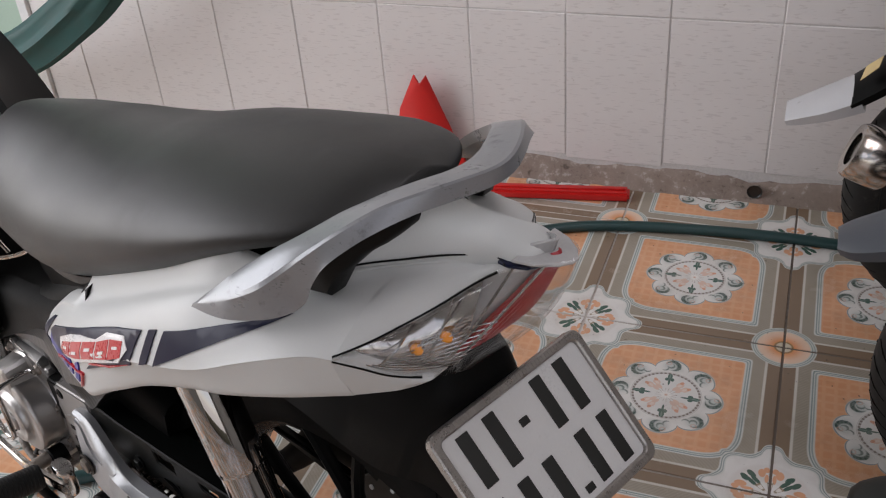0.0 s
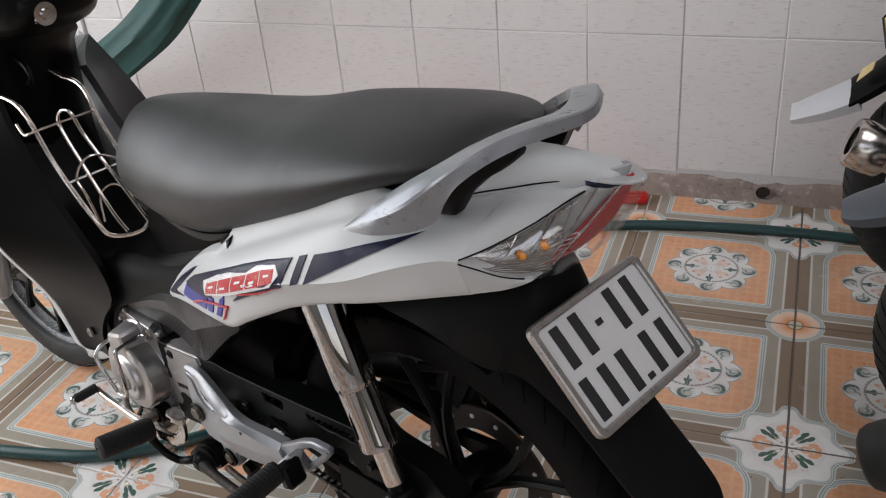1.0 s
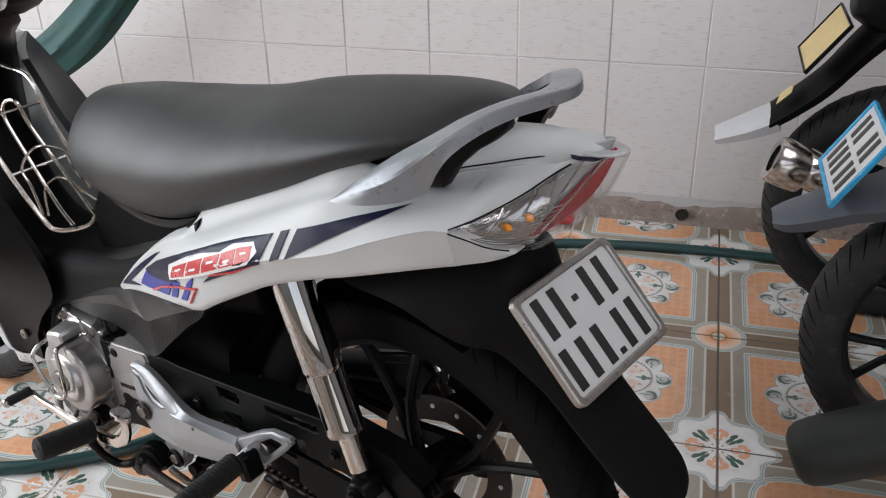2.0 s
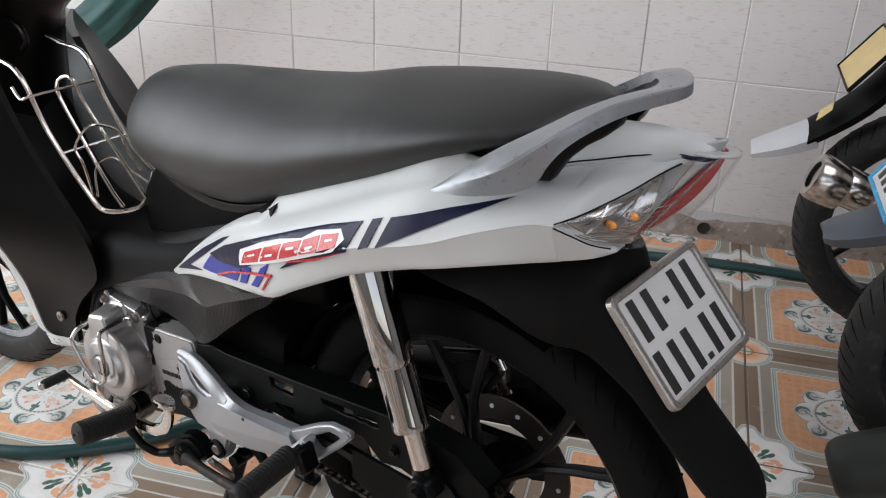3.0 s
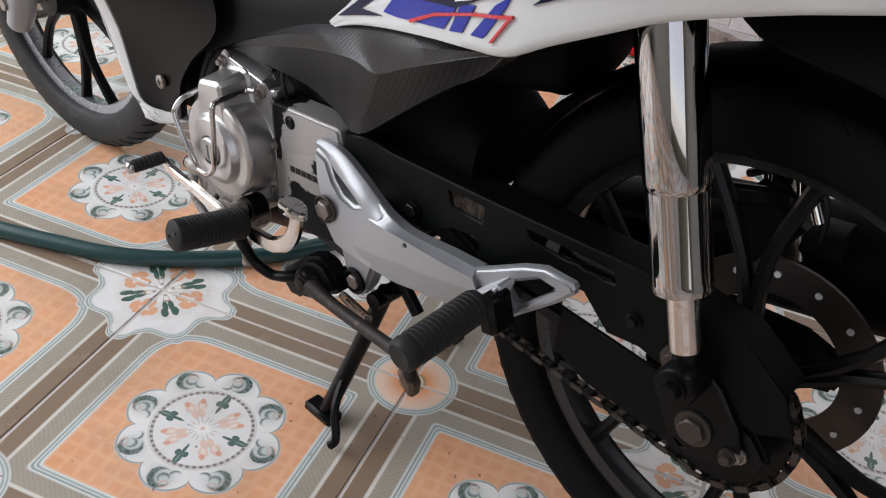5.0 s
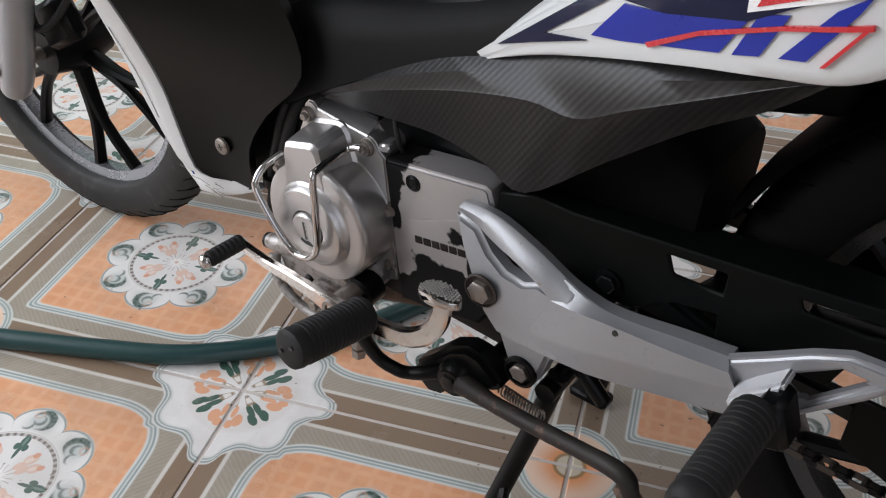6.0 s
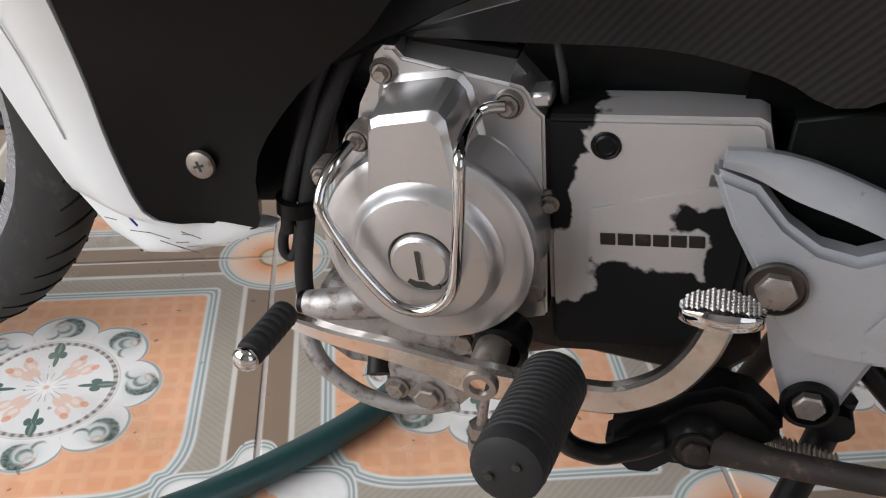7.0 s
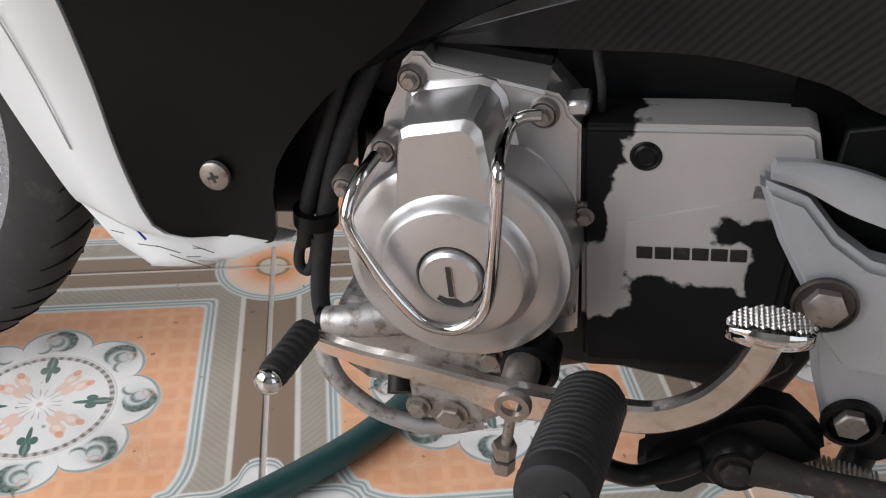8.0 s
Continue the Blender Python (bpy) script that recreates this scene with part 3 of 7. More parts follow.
# the hole is an unseen opening, added for the overhead fill lamp
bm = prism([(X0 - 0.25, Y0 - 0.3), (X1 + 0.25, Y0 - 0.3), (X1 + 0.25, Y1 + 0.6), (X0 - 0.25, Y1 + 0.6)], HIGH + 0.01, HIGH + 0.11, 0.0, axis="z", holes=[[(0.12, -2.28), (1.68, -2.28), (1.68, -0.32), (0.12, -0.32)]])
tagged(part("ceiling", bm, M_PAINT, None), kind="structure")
slab("wall_east", (X1 + 0.08, (Y0 + Y1) / 2, HIGH / 2), (0.15, Y1 - Y0 + 0.4, HIGH), M_PAINT)
# wall behind the camera, with an unseen opening added for a fill lamp
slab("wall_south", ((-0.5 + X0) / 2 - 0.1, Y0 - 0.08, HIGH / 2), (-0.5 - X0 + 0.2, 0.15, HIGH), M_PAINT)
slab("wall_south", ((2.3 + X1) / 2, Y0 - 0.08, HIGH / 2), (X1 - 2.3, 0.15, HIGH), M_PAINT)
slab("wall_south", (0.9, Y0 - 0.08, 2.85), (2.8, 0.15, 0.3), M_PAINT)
# street side, open at the gate
slab("wall_west", (X0 - 0.08, (0.25 + Y1) / 2 + 0.1, HIGH / 2), (0.15, Y1 - 0.25 + 0.4, HIGH), M_PAINT)
slab("wall_west", (X0 - 0.08, (Y0 - 3.2) / 2, HIGH / 2), (0.15, -3.2 - Y0, HIGH), M_PAINT)
slab("wall_west", (X0 - 0.08, -1.475, 2.94), (0.15, 3.45, 0.12), M_PAINT)
# painted stretch beyond the tiled wall
slab("wall_alcove", ((X0 - 2.24) / 2, WALL_Y + 0.35, HIGH / 2), (-2.24 - X0, 0.12, HIGH), M_GREENWALL)
tagged(part("trim", block((-2.262, WALL_Y + 0.11, HIGH / 2), (0.04, 0.24, HIGH), 0.004), M_DECAL_WHITE, None), kind="structure")

# ---- skirting of broken cement ----
def skirting():
    rng = random.Random(5)
    bm = bmesh.new()
    n, step = 200, (X1 + 2.24) / 200
    rings = []
    for i in range(n + 1):
        x = -2.24 + i * step
        h = 0.052 + 0.016 * noise.noise((x * 5, 0, 0)) + 0.010 * noise.noise((x * 21, 3, 0))
        d = 0.014 + 0.008 * noise.noise((x * 9, 7, 0)) + 0.005 * noise.noise((x * 33, 7, 0))
        y = WALL_Y - 0.002
        rings.append([(x, y + 0.02, -0.003), (x, y - d - 0.016, -0.003), (x, y - d - 0.006, 0.012), (x, y - d, h * 0.5), (x, y - d * 0.6, h * 0.85), (x, y + 0.001, h), (x, y + 0.02, h)])
    loft(rings, bm)
    ob = tagged(part("baseboard", bm, M_CEMENT, None, crease=60), "crumbling stained cement skirting along the floor", "baseboard", kind="structure")
    # drain hole, its inner shade put into a black disc
    bm = turned([(0.0, 0.004), (0.013, 0.003), (0.017, -0.001), (0.019, -0.006), (0.016, -0.002), (0.0, 0.0)], 11, (-0.105, WALL_Y - 0.021, 0.030))
    part("drain_hole", bm, M_INK_HOLLOW, ob, "round drain hole as a black disc")
    return ob


skirting()


# ---- the white motorbike; local x points ahead, y to its left, z up ----
BIKE = pose(-0.2054, -1.0413, 0, 0, 0, 159)
bike = thing("motorbike", BIKE, "white underbone motorbike with black seat on its centre stand", "motorbike")


def cluster(name, parent, label=""):
    """An Empty that holds the pieces of one part."""
    ob = new(name)
    ob.parent = parent
    return tagged(ob, label) if label else ob


R_AXLE, F_AXLE = (0.232, 0.0, 0.320), (1.470, -0.02, 0.268)


def section(x, half, low, high, power=2.6, n=24, mid=None):
    """A rounded ring across the bike at x."""
    mid = (low + high) / 2 if mid is None else mid
    ring = []
    for k in range(n):
        a = 2 * math.pi * k / n
        c, s = math.cos(a), math.sin(a)
        y = half * math.copysign(abs(c) ** (2 / power), c)
        z = mid + (high - mid if s > 0 else mid - low) * math.copysign(abs(s) ** (2 / power), s)
        ring.append((x, y, z))
    return ring


def spaced(rows, steps=4):
    """Rows of numbers with smooth rows put in between."""
    out, n = [], len(rows)
    for i in range(n - 1):
        a, b, c, d = rows[max(i - 1, 0)], rows[i], rows[i + 1], rows[min(i + 2, n - 1)]
        for s in range(steps):
            u = s / steps
            out.append([0.5 * (2 * q + (r - p) * u + (2 * p - 5 * q + 4 * r - w) * u * u + (3 * q - p - 3 * r + w) * u ** 3) for p, q, r, w in zip(a, b, c, d)])
    out.append(list(rows[-1]))
    return out


def build_seat():
    rows = [(0.862, 0.022, 0.720, 0.690), (0.844, 0.050, 0.747, 0.676), (0.79, 0.082, 0.776, 0.662), (0.70, 0.110, 0.796, 0.654), (0.62, 0.125, 0.806, 0.653),
            (0.55, 0.133, 0.815, 0.667), (0.47, 0.137, 0.829, 0.699), (0.42, 0.138, 0.842, 0.722), (0.37, 0.138, 0.856, 0.746), (0.30, 0.135, 0.869, 0.782),
            (0.22, 0.122, 0.881, 0.826), (0.16, 0.098, 0.887, 0.848), (0.13, 0.070, 0.886, 0.860), (0.112, 0.040, 0.882, 0.866)]
    rings = []
    for x, half, high, low in spaced(rows, 4):
        ring = []
        for k in range(32):
            a = 2 * math.pi * k / 32
            c, s = math.cos(a), math.sin(a)
            nose = min(1.0, max(0.0, (x - 0.60) / 0.16))
            p = 2.5 - 0.65 * nose if s > 0 else 4.5
            y = half * math.copysign(abs(c) ** (2 / p), c)
            mid = low + (high - low) * (0.42 - 0.16 * nose)
            z = mid + ((high - mid) if s > 0 else (mid - low)) * math.copysign(abs(s) ** (2 / p), s)
            lean = 1.0 - 0.20 * max(0.0, (z - mid) / (high - mid + 1e-6)) ** 2
            if s < 0:
                lean = 1.0 - 0.22 * ((mid - z) / (mid - low + 1e-6)) ** 1.4
            crown = 0.010 * max(0.0, s) * (1 - (y / (half + 1e-6)) ** 2)
            ring.append((x, y * lean, z + crown))
        rings.append(ring)
    seat = part("seat", loft(rings), M_SEAT, bike, "black grained vinyl seat", crease=70)
    # base lip under the cover
    rings = [section(x, half * 0.76, low - 0.006, low + 0.012, 5, 20) for x, half, high, low in spaced(rows[2:-2], 3)]
    part("seat_base", loft(rings), M_BLACK, seat, crease=50)


def side_panel(sign):
    """Side fairing: columns from the top edge down to the lower edge, turned in at both."""
    rows = [  # x, top y, top z, bulge y, bulge z, low y, low z
        (0.7250, 0.084, 0.5140, 0.088, 0.5095, 0.086, 0.5065), (0.6890, 0.096, 0.5500, 0.103, 0.5340, 0.101, 0.5265), (0.6510, 0.1064, 0.5840, 0.1164, 0.5605, 0.1144, 0.5447), (0.6010, 0.1150, 0.6240, 0.1305, 0.5880, 0.1295, 0.5640), (0.5330, 0.1283, 0.6700, 0.1483, 0.6278, 0.1483, 0.5860),
        (0.4830, 0.1370, 0.6930, 0.1610, 0.6500, 0.1600, 0.5995), (0.440, 0.1415, 0.7110, 0.170, 0.670, 0.168, 0.612), (0.405, 0.142, 0.7290, 0.172, 0.688, 0.168, 0.634),
        (0.360, 0.142, 0.7505, 0.173, 0.704, 0.164, 0.660), (0.320, 0.141, 0.7705, 0.173, 0.720, 0.160, 0.682), (0.256, 0.139, 0.8005, 0.170, 0.742, 0.154, 0.708),
        (0.215, 0.125, 0.814, 0.164, 0.757, 0.153, 0.723), (0.177, 0.105, 0.822, 0.154, 0.775, 0.145, 0.735),
        (0.140, 0.078, 0.831, 0.142, 0.790, 0.134, 0.746), (0.115, 0.057, 0.837, 0.131, 0.797, 0.121, 0.751), (0.096, 0.045, 0.8405, 0.123, 0.7975, 0.109, 0.7535)]
    above = [(0.0957, 0.045, 0.8405, 0.1225, 0.7990, 0.1215, 0.7982), (0.082, 0.037, 0.844, 0.099, 0.8048, 0.097, 0.804), (0.069, 0.0315, 0.847, 0.073, 0.810, 0.071, 0.8092), (0.052, 0.0235, 0.851, 0.051, 0.822, 0.049, 0.8212), (0.032, 0.018, 0.856, 0.038, 0.840, 0.036, 0.8392), (0.010, 0.016, 0.860, 0.025, 0.857, 0.023, 0.8562)]
    rings = []
    for x, ty, tz, by, bz, ly, lz in spaced(rows, 4) + spaced(above, 4):
        ledge = min(1.0, max(0.0, (0.487 - x) / 0.012)) * min(1.0, max(0.0, (x - 0.17) / 0.05))
        outer = smooth_line([(x, ty - 0.014 - 0.012 * ledge, tz + 0.002 + 0.020 * ledge), (x, ty - 0.013 * ledge, tz - 0.003 + 0.004 * ledge), (x, ty + 0.002, tz - 0.007), (x, (ty + by) / 2 + 0.0025, (tz + bz) / 2 + 0.002), (x, by * 0.96 + ty * 0.04, bz * 0.96 + tz * 0.04), (x, by, bz), (x, by * 0.95 + ly * 0.05, bz * 0.95 + lz * 0.05), (x, (by + ly) / 2, (bz + lz) / 2), (x, ly, lz), (x, ly - 0.014, lz - 0.001)], 3)
        inner = [p - Vector((0, 0.004, 0)) for p in reversed(outer)]
        rings.append(outer + inner)
    bm = loft(rings)
    if sign < 0:
        bm = mirrored(bm)
    return part("side_fairing", bm, M_WHITE, bike, "pearl white side fairing", crease=55)


TREE = None


def decal(name, outline, material, parent, lift=0.0015, cuts=3, label=""):
    """A film on the fairing: an outline in the side view laid onto the panel's surface."""
    own = bmesh.new()
    vs = [own.verts.new((x, 0.0, z)) for x, z in outline]
    edges = [own.edges.new((vs[i], vs[(i + 1) % len(vs)])) for i in range(len(vs))]
    bmesh.ops.triangle_fill(own, edges=edges, use_beauty=True)
    for _ in range(cuts):
        long = [e for e in own.edges if e.calc_length() > 0.012]
        if long:
            bmesh.ops.subdivide_edges(own, edges=long, cuts=1)
            bmesh.ops.triangulate(own, faces=own.faces)
    for v in own.verts:
        hit = TREE.ray_cast(Vector((v.co.x, 0.5, v.co.z)), Vector((0, -1, 0)))
        if hit[0] is None:
            near = TREE.find_nearest(Vector((v.co.x, 0.12, v.co.z)))[0]
            v.co = near
            v.co.y += lift
        else:
            v.co.y = hit[0].y + lift
    top = list(own.faces)
    for f in top:
        f.normal_update()
        if f.normal.y < 0:
            f.normal_flip()
    more = bmesh.ops.extrude_face_region(own, geom=top)["geom"]
    for v in more:
        if isinstance(v, bmesh.types.BMVert):
            v.co.y -= lift + 0.0006
    return part(name, own, material, parent, label, crease=60)


def build_fairing():
    global TREE
    from mathutils.bvhtree import BVHTree
    left = side_panel(1)
    side_panel(-1)
    src = bmesh.new()
    src.from_mesh(left.data)
    TREE = BVHTree.FromBMesh(src)
    src.free()
    # printed film: dark nose with a light streak, navy panel, blue field, slanting bars, long navy flash
    decal("black_nose", [(0.695, 0.5355), (0.662, 0.5620), (0.609, 0.6050), (0.560, 0.6390), (0.540, 0.6500), (0.567, 0.6280), (0.587, 0.612), (0.624, 0.582), (0.647, 0.564), (0.609, 0.573), (0.657, 0.553)], M_NAVY, left)
    decal("black_film", [(0.586, 0.608), (0.547, 0.636), (0.505, 0.659), (0.461, 0.682), (0.399, 0.713), (0.350, 0.735), (0.302, 0.754), (0.310, 0.736), (0.317, 0.716), (0.364, 0.691), (0.419, 0.660), (0.396, 0.682), (0.459, 0.652), (0.500, 0.626), (0.552, 0.612)], M_NAVY, left, 0.0018)
    decal("blue_film", [(0.606, 0.578), (0.584, 0.606), (0.552, 0.612), (0.500, 0.626), (0.513, 0.603), (0.552, 0.592), (0.583, 0.583)], M_BLUE, left)
    decal("navy_bar", [(0.300, 0.725), (0.289, 0.760), (0.277, 0.765), (0.287, 0.732)], M_NAVY, left)
    decal("navy_flash", [(0.277, 0.734), (0.265, 0.769), (0.203, 0.793), (0.146, 0.812), (0.196, 0.785), (0.229, 0.765)], M_NAVY, left)
    decal("blue_bar", [(0.505, 0.605), (0.494, 0.632), (0.477, 0.637), (0.489, 0.610)], M_BLUE, left)
    decal("blue_bar", [(0.478, 0.613), (0.454, 0.647), (0.438, 0.660), (0.443, 0.649), (0.463, 0.617)], M_BLUE, left)
    decal("red_line", [(0.563, 0.590), (0.527, 0.611), (0.480, 0.6305), (0.435, 0.6460), (0.434, 0.6435), (0.480, 0.628), (0.527, 0.608), (0.560, 0.588)], M_RED, left, 0.0027)
    decal("red_line", [(0.434, 0.646), (0.452, 0.618), (0.455, 0.617), (0.4375, 0.644)], M_RED, left, 0.0027)
    decal("red_line", [(0.408, 0.672), (0.360, 0.6915), (0.319, 0.716), (0.360, 0.6945), (0.402, 0.677)], M_RED, left, 0.0027)
    # emblem drawn as plain slanted red bars with a light edge and slits
    decal("emblem_edge", [(0.502, 0.651), (0.456, 0.679), (0.424, 0.695), (0.386, 0.709), (0.366, 0.724), (0.329, 0.738), (0.320, 0.730), (0.335, 0.711), (0.384, 0.686), (0.430, 0.664), (0.501, 0.631)], M_DECAL_WHITE, left, 0.0025)
    low = [(0.496, 0.6360), (0.453, 0.6570), (0.417, 0.6745), (0.384, 0.6910), (0.355, 0.7055), (0.328, 0.7200)]
    high = [(0.489, 0.6535), (0.448, 0.6765), (0.413, 0.6945), (0.381, 0.7095), (0.355, 0.7235), (0.327, 0.7345)]
    for k in range(5):
        a, b, c, d = (Vector(p) for p in (low[k], low[k + 1], high[k + 1], high[k]))
        b, c = b.lerp(a, 0.10), c.lerp(d, 0.10)
        decal("emblem_bar", [tuple(p) for p in (a, b, c, d)], M_RED, left, 0.0031)
        v = 0.30 if k % 2 else 0.52
        p, q = a.lerp(d, v), b.lerp(c, v)
        r, w = a.lerp(d, v + 0.16), b.lerp(c, v + 0.16)
        decal("emblem_slit", [tuple(p.lerp(q, 0.3)), tuple(p.lerp(q, 0.72)), tuple(r.lerp(w, 0.72)), tuple(r.lerp(w, 0.3))], M_DECAL_WHITE, left, 0.0035, cuts=1)
    # screw near the lower edge
    part("screw", bolt_head((0.209, 0.148, 0.744), 0.005, 0.003, sides=12), M_BLACK, left)


# stations round the lamp: its lower edge, then its upper edge
LAMP = [(0.097, 0.123, 0.7955, 0.097, 0.122, 0.799), (0.085, 0.108, 0.785, 0.082, 0.098, 0.8045), (0.071, 0.091, 0.773, 0.069, 0.071, 0.811), (0.056, 0.070, 0.765, 0.052, 0.050, 0.823), (0.046, 0.053, 0.7615, 0.032, 0.037, 0.841),
        (0.0415, 0.040, 0.759, 0.010, 0.030, 0.858), (0.040, 0.027, 0.757, -0.010, 0.023, 0.8640), (0.0395, 0.014, 0.756, -0.025, 0.0125, 0.8665), (0.0395, 0.0, 0.756, -0.032, 0.0, 0.867)]


def build_tail():
    # the cover between the fairings, up to the dark join
    rings = []
    for x, half, z, crown in spaced([(0.160, 0.086, 0.827, 0.014), (0.120, 0.059, 0.837, 0.022), (0.096, 0.044, 0.8415, 0.025), (0.069, 0.0305, 0.848, 0.024), (0.047, 0.0235, 0.8530, 0.021), (0.026, 0.022, 0.8590, 0.016), (0.012, 0.0225, 0.8630, 0.012), (0.004, 0.0198, 0.8650, 0.009), (-0.003, 0.0150, 0.8664, 0.0055), (-0.0070, 0.0085, 0.8672, 0.0026), (-0.0085, 0.0030, 0.8676, 0.0008)], 4):
        ring = [(x, half * (-1 + k / 6), z + crown * (1 - abs(-1 + k / 6) ** 3.4)) for k in range(13)]
        rings.append(ring + [(x, half * 0.97, z - 0.012), (x, -half * 0.97, z - 0.012)])
    cover = part("tail_cover", loft(rings), M_WHITE, bike, "pearl white tail cover", crease=50)
    gap = [(0.018, 0.0265), (0.008, 0.0270), (-0.005, 0.0215), (-0.012, 0.010)]
    # dark block: the shade of the gap below the cover put into colour
    part("tail_gap_shade", prism(gap + [(x, -y) for x, y in reversed(gap)], 0.8580, 0.8612, 0.001, axis="z"), M_NAVY, cover)
    for sign in (1, -1):
        bm = tube([(0.150, 0.0805 * sign, 0.8295), (0.120, 0.0596 * sign, 0.8372), (0.096, 0.0446 * sign, 0.8418), (0.069, 0.0310 * sign, 0.8483), (0.047, 0.0226 * sign, 0.8530), (0.026, 0.0205 * sign, 0.8588), (0.016, 0.0235 * sign, 0.8605), (0.010, 0.0275 * sign, 0.8600)], 0.0009, 5, 4)
        part("seam", bm, M_BLACK, cover)
    for sign in (1, -1):
        rows = [(0.097, 0.123, 0.7965, 0.109, 0.7535), (0.085, 0.109, 0.785, 0.099, 0.7545), (0.071, 0.092, 0.773, 0.087, 0.756), (0.060, 0.077, 0.7665, 0.075, 0.7585), (0.053, 0.067, 0.763, 0.0665, 0.7615)]
        rings = [[(x, y1 - 0.018, z1), (x, y1, z1), (x, (y0 + y1) / 2 + 0.002, (z0 + z1) / 2), (x, y0, z0), (x, y0 - 0.018, z0)] for x, y0, z0, y1, z1 in spaced(rows, 4)]
        bm = loft(rings)
        part("lamp_lip", bm if sign > 0 else mirrored(bm), M_WHITE, bike, crease=60)


def build_lamp():
    lamp = cluster("tail_lamp", bike, "clear tail lamp with red band and amber bulbs")
    full = LAMP + [(a, -b, c, d, -e, f) for a, b, c, d, e, f in LAMP[-2::-1]]
    line = spaced(full, 5)
    n = len(line)

    def point(i, v, out):
        """Place on the lamp: i along the stations, v from the lower to the upper edge, moved out along the normal."""
        i = min(max(i, 0.0), n - 1.0)
        k = min(int(i), n - 2)
        row = [p + (q - p) * (i - k) for p, q in zip(line[k], line[k + 1])]
        low, high = Vector(row[:3]), Vector(row[3:])
        way = Vector(line[k + 1][:3]) + Vector(line[k + 1][3:]) - Vector(line[k][:3]) - Vector(line[k][3:])
        side = way.cross(high - low)
        if side.length < 1e-9:
            side = Vector((0, low.y, 0))
        side.normalize()
        if side.dot((low + high) / 2 - Vector((0.10, 0.0, 0.80))) < 0:
            side = -side
        tall = min(0.010, (high - low).length * 0.22)
        return low.lerp(high, v) + side * (tall * math.sin(math.pi * v) + out)

    def shell(first, last, out, slant=0.0, thick=0.003, rows=9, trim=0.0):
        rings = []
        for k in range(int((last - first) * 1.5) + 2):
            u = k / (int((last - first) * 1.5) + 1)
            ring = []
            for q in range(rows):
                v = trim + (1 - 2 * trim) * q / (rows - 1)
                ring.append(point(first + (last - first) * u + slant * v, v, out))
            back = [point(first + (last - first) * u + slant * (trim + (1 - 2 * trim) * q / (rows - 1)), trim + (1 - 2 * trim) * q / (rows - 1), out - thick) for q in reversed(range(rows))]
            rings.append(ring + back)
        return loft(rings)

    glass = part("lens", shell(0, n - 1, 0.0, thick=0.0022), M_CLEAR, lamp, "clear plastic lens", crease=70)
    glass.visible_shadow = False
    top = [(0.006, 0.0260), (-0.010, 0.0215), (-0.0235, 0.0125), (-0.0305, 0.003)]
    part("lens_top", prism(top + [(x, -y) for x, y in reversed(top)], 0.8632, 0.8664, 0.001, axis="z"), M_HOUSING, lamp)
    part("housing", shell(22, n - 23, -0.019, thick=0.002), M_HOUSING, lamp, "pale grey lamp housing")
    # red brake lamp: narrow at the top, spreading to both sides below, with fine upright ribs
    rings = []
    for k in range(33):
        u = k / 32
        ring = []
        for q in range(13):
            v = 0.14 + 0.80 * q / 12
            first = 15.5 + 22.5 * v
            ring.append((first + (n - 1 - 2 * first) * u, v))
        rib = -0.012 if k % 2 else -0.013
        rings.append([point(i, v, rib) for i, v in ring] + [point(i, v, -0.016) for i, v in reversed(ring)])
    part("red_band", loft(rings), M_REDINNER, lamp, "ribbed red brake lamp")
    for sign in (1, -1):
        bm = shell(2, 22, -0.013, thick=0.002)
        part("reflector", bm if sign > 0 else mirrored(bm), M_REFLECT, lamp, "silvered reflector")
        bm = tube([point(k * 2.0, 1.0, 0.0002) for k in range(13)], 0.0011, 5, 1)
        part("gasket", bm if sign > 0 else mirrored(bm), M_BLACK, lamp)
        bm = tube([point(k * 1.6, 0.0, 0.0002) for k in range(10)], 0.0009, 5, 1)
        part("gasket", bm if sign > 0 else mirrored(bm), M_BLACK, lamp)
        for i, v in ((12.5, 0.46), (17.0, 0.52)):
            bm = bmesh.new()
            ball(point(i, v, -0.0075), (0.0058, 0.0042, 0.0042), bm)
            part("bulb", bm if sign > 0 else mirrored(bm), M_AMBER, lamp, "amber bulb")
        # long thin ribs that follow the lower edge, and the divider bars above them
        for k in range(9):
            v = 0.10 + 0.055 * k
            bm = tube([point(6 + k * 0.8 + 2.2 * q, v, -0.0045) for q in range(8)], 0.0006, 5, 1)
            part("rib", bm if sign > 0 else mirrored(bm), M_REFLECT, lamp)
        for a, b in ((8, 11), (14, 17), (19, 27), (22, 33)):
            bm = tube([point(a, 0.25, -0.004), point((a + b) / 2, 0.6, -0.004), point(b, 0.97, -0.004)], 0.0011, 5, 3)
            part("divider", bm if sign > 0 else mirrored(bm), M_REFLECT, lamp)


# the rail of one side from its tip to the middle: inner edge, ridge and outer lower edge
RAIL_INNER = [(0.219, 0.150, 0.8115), (0.190, 0.133, 0.8395), (0.160, 0.118, 0.863), (0.138, 0.106, 0.878), (0.122, 0.095, 0.889), (0.110, 0.083, 0.8975), (0.098, 0.071, 0.9040), (0.0875, 0.056, 0.9090), (0.077, 0.038, 0.9120), (0.068, 0.018, 0.9130), (0.065, 0.0, 0.9133)]
RAIL_RIDGE = [(0.220, 0.152, 0.8115), (0.187, 0.150, 0.8275), (0.152, 0.1415, 0.847), (0.130, 0.130, 0.865), (0.110, 0.119, 0.8825), (0.090, 0.102, 0.899), (0.072, 0.079, 0.9115), (0.052, 0.052, 0.9185), (0.040, 0.032, 0.9215), (0.0325, 0.015, 0.9225), (0.030, 0.0, 0.9225)]
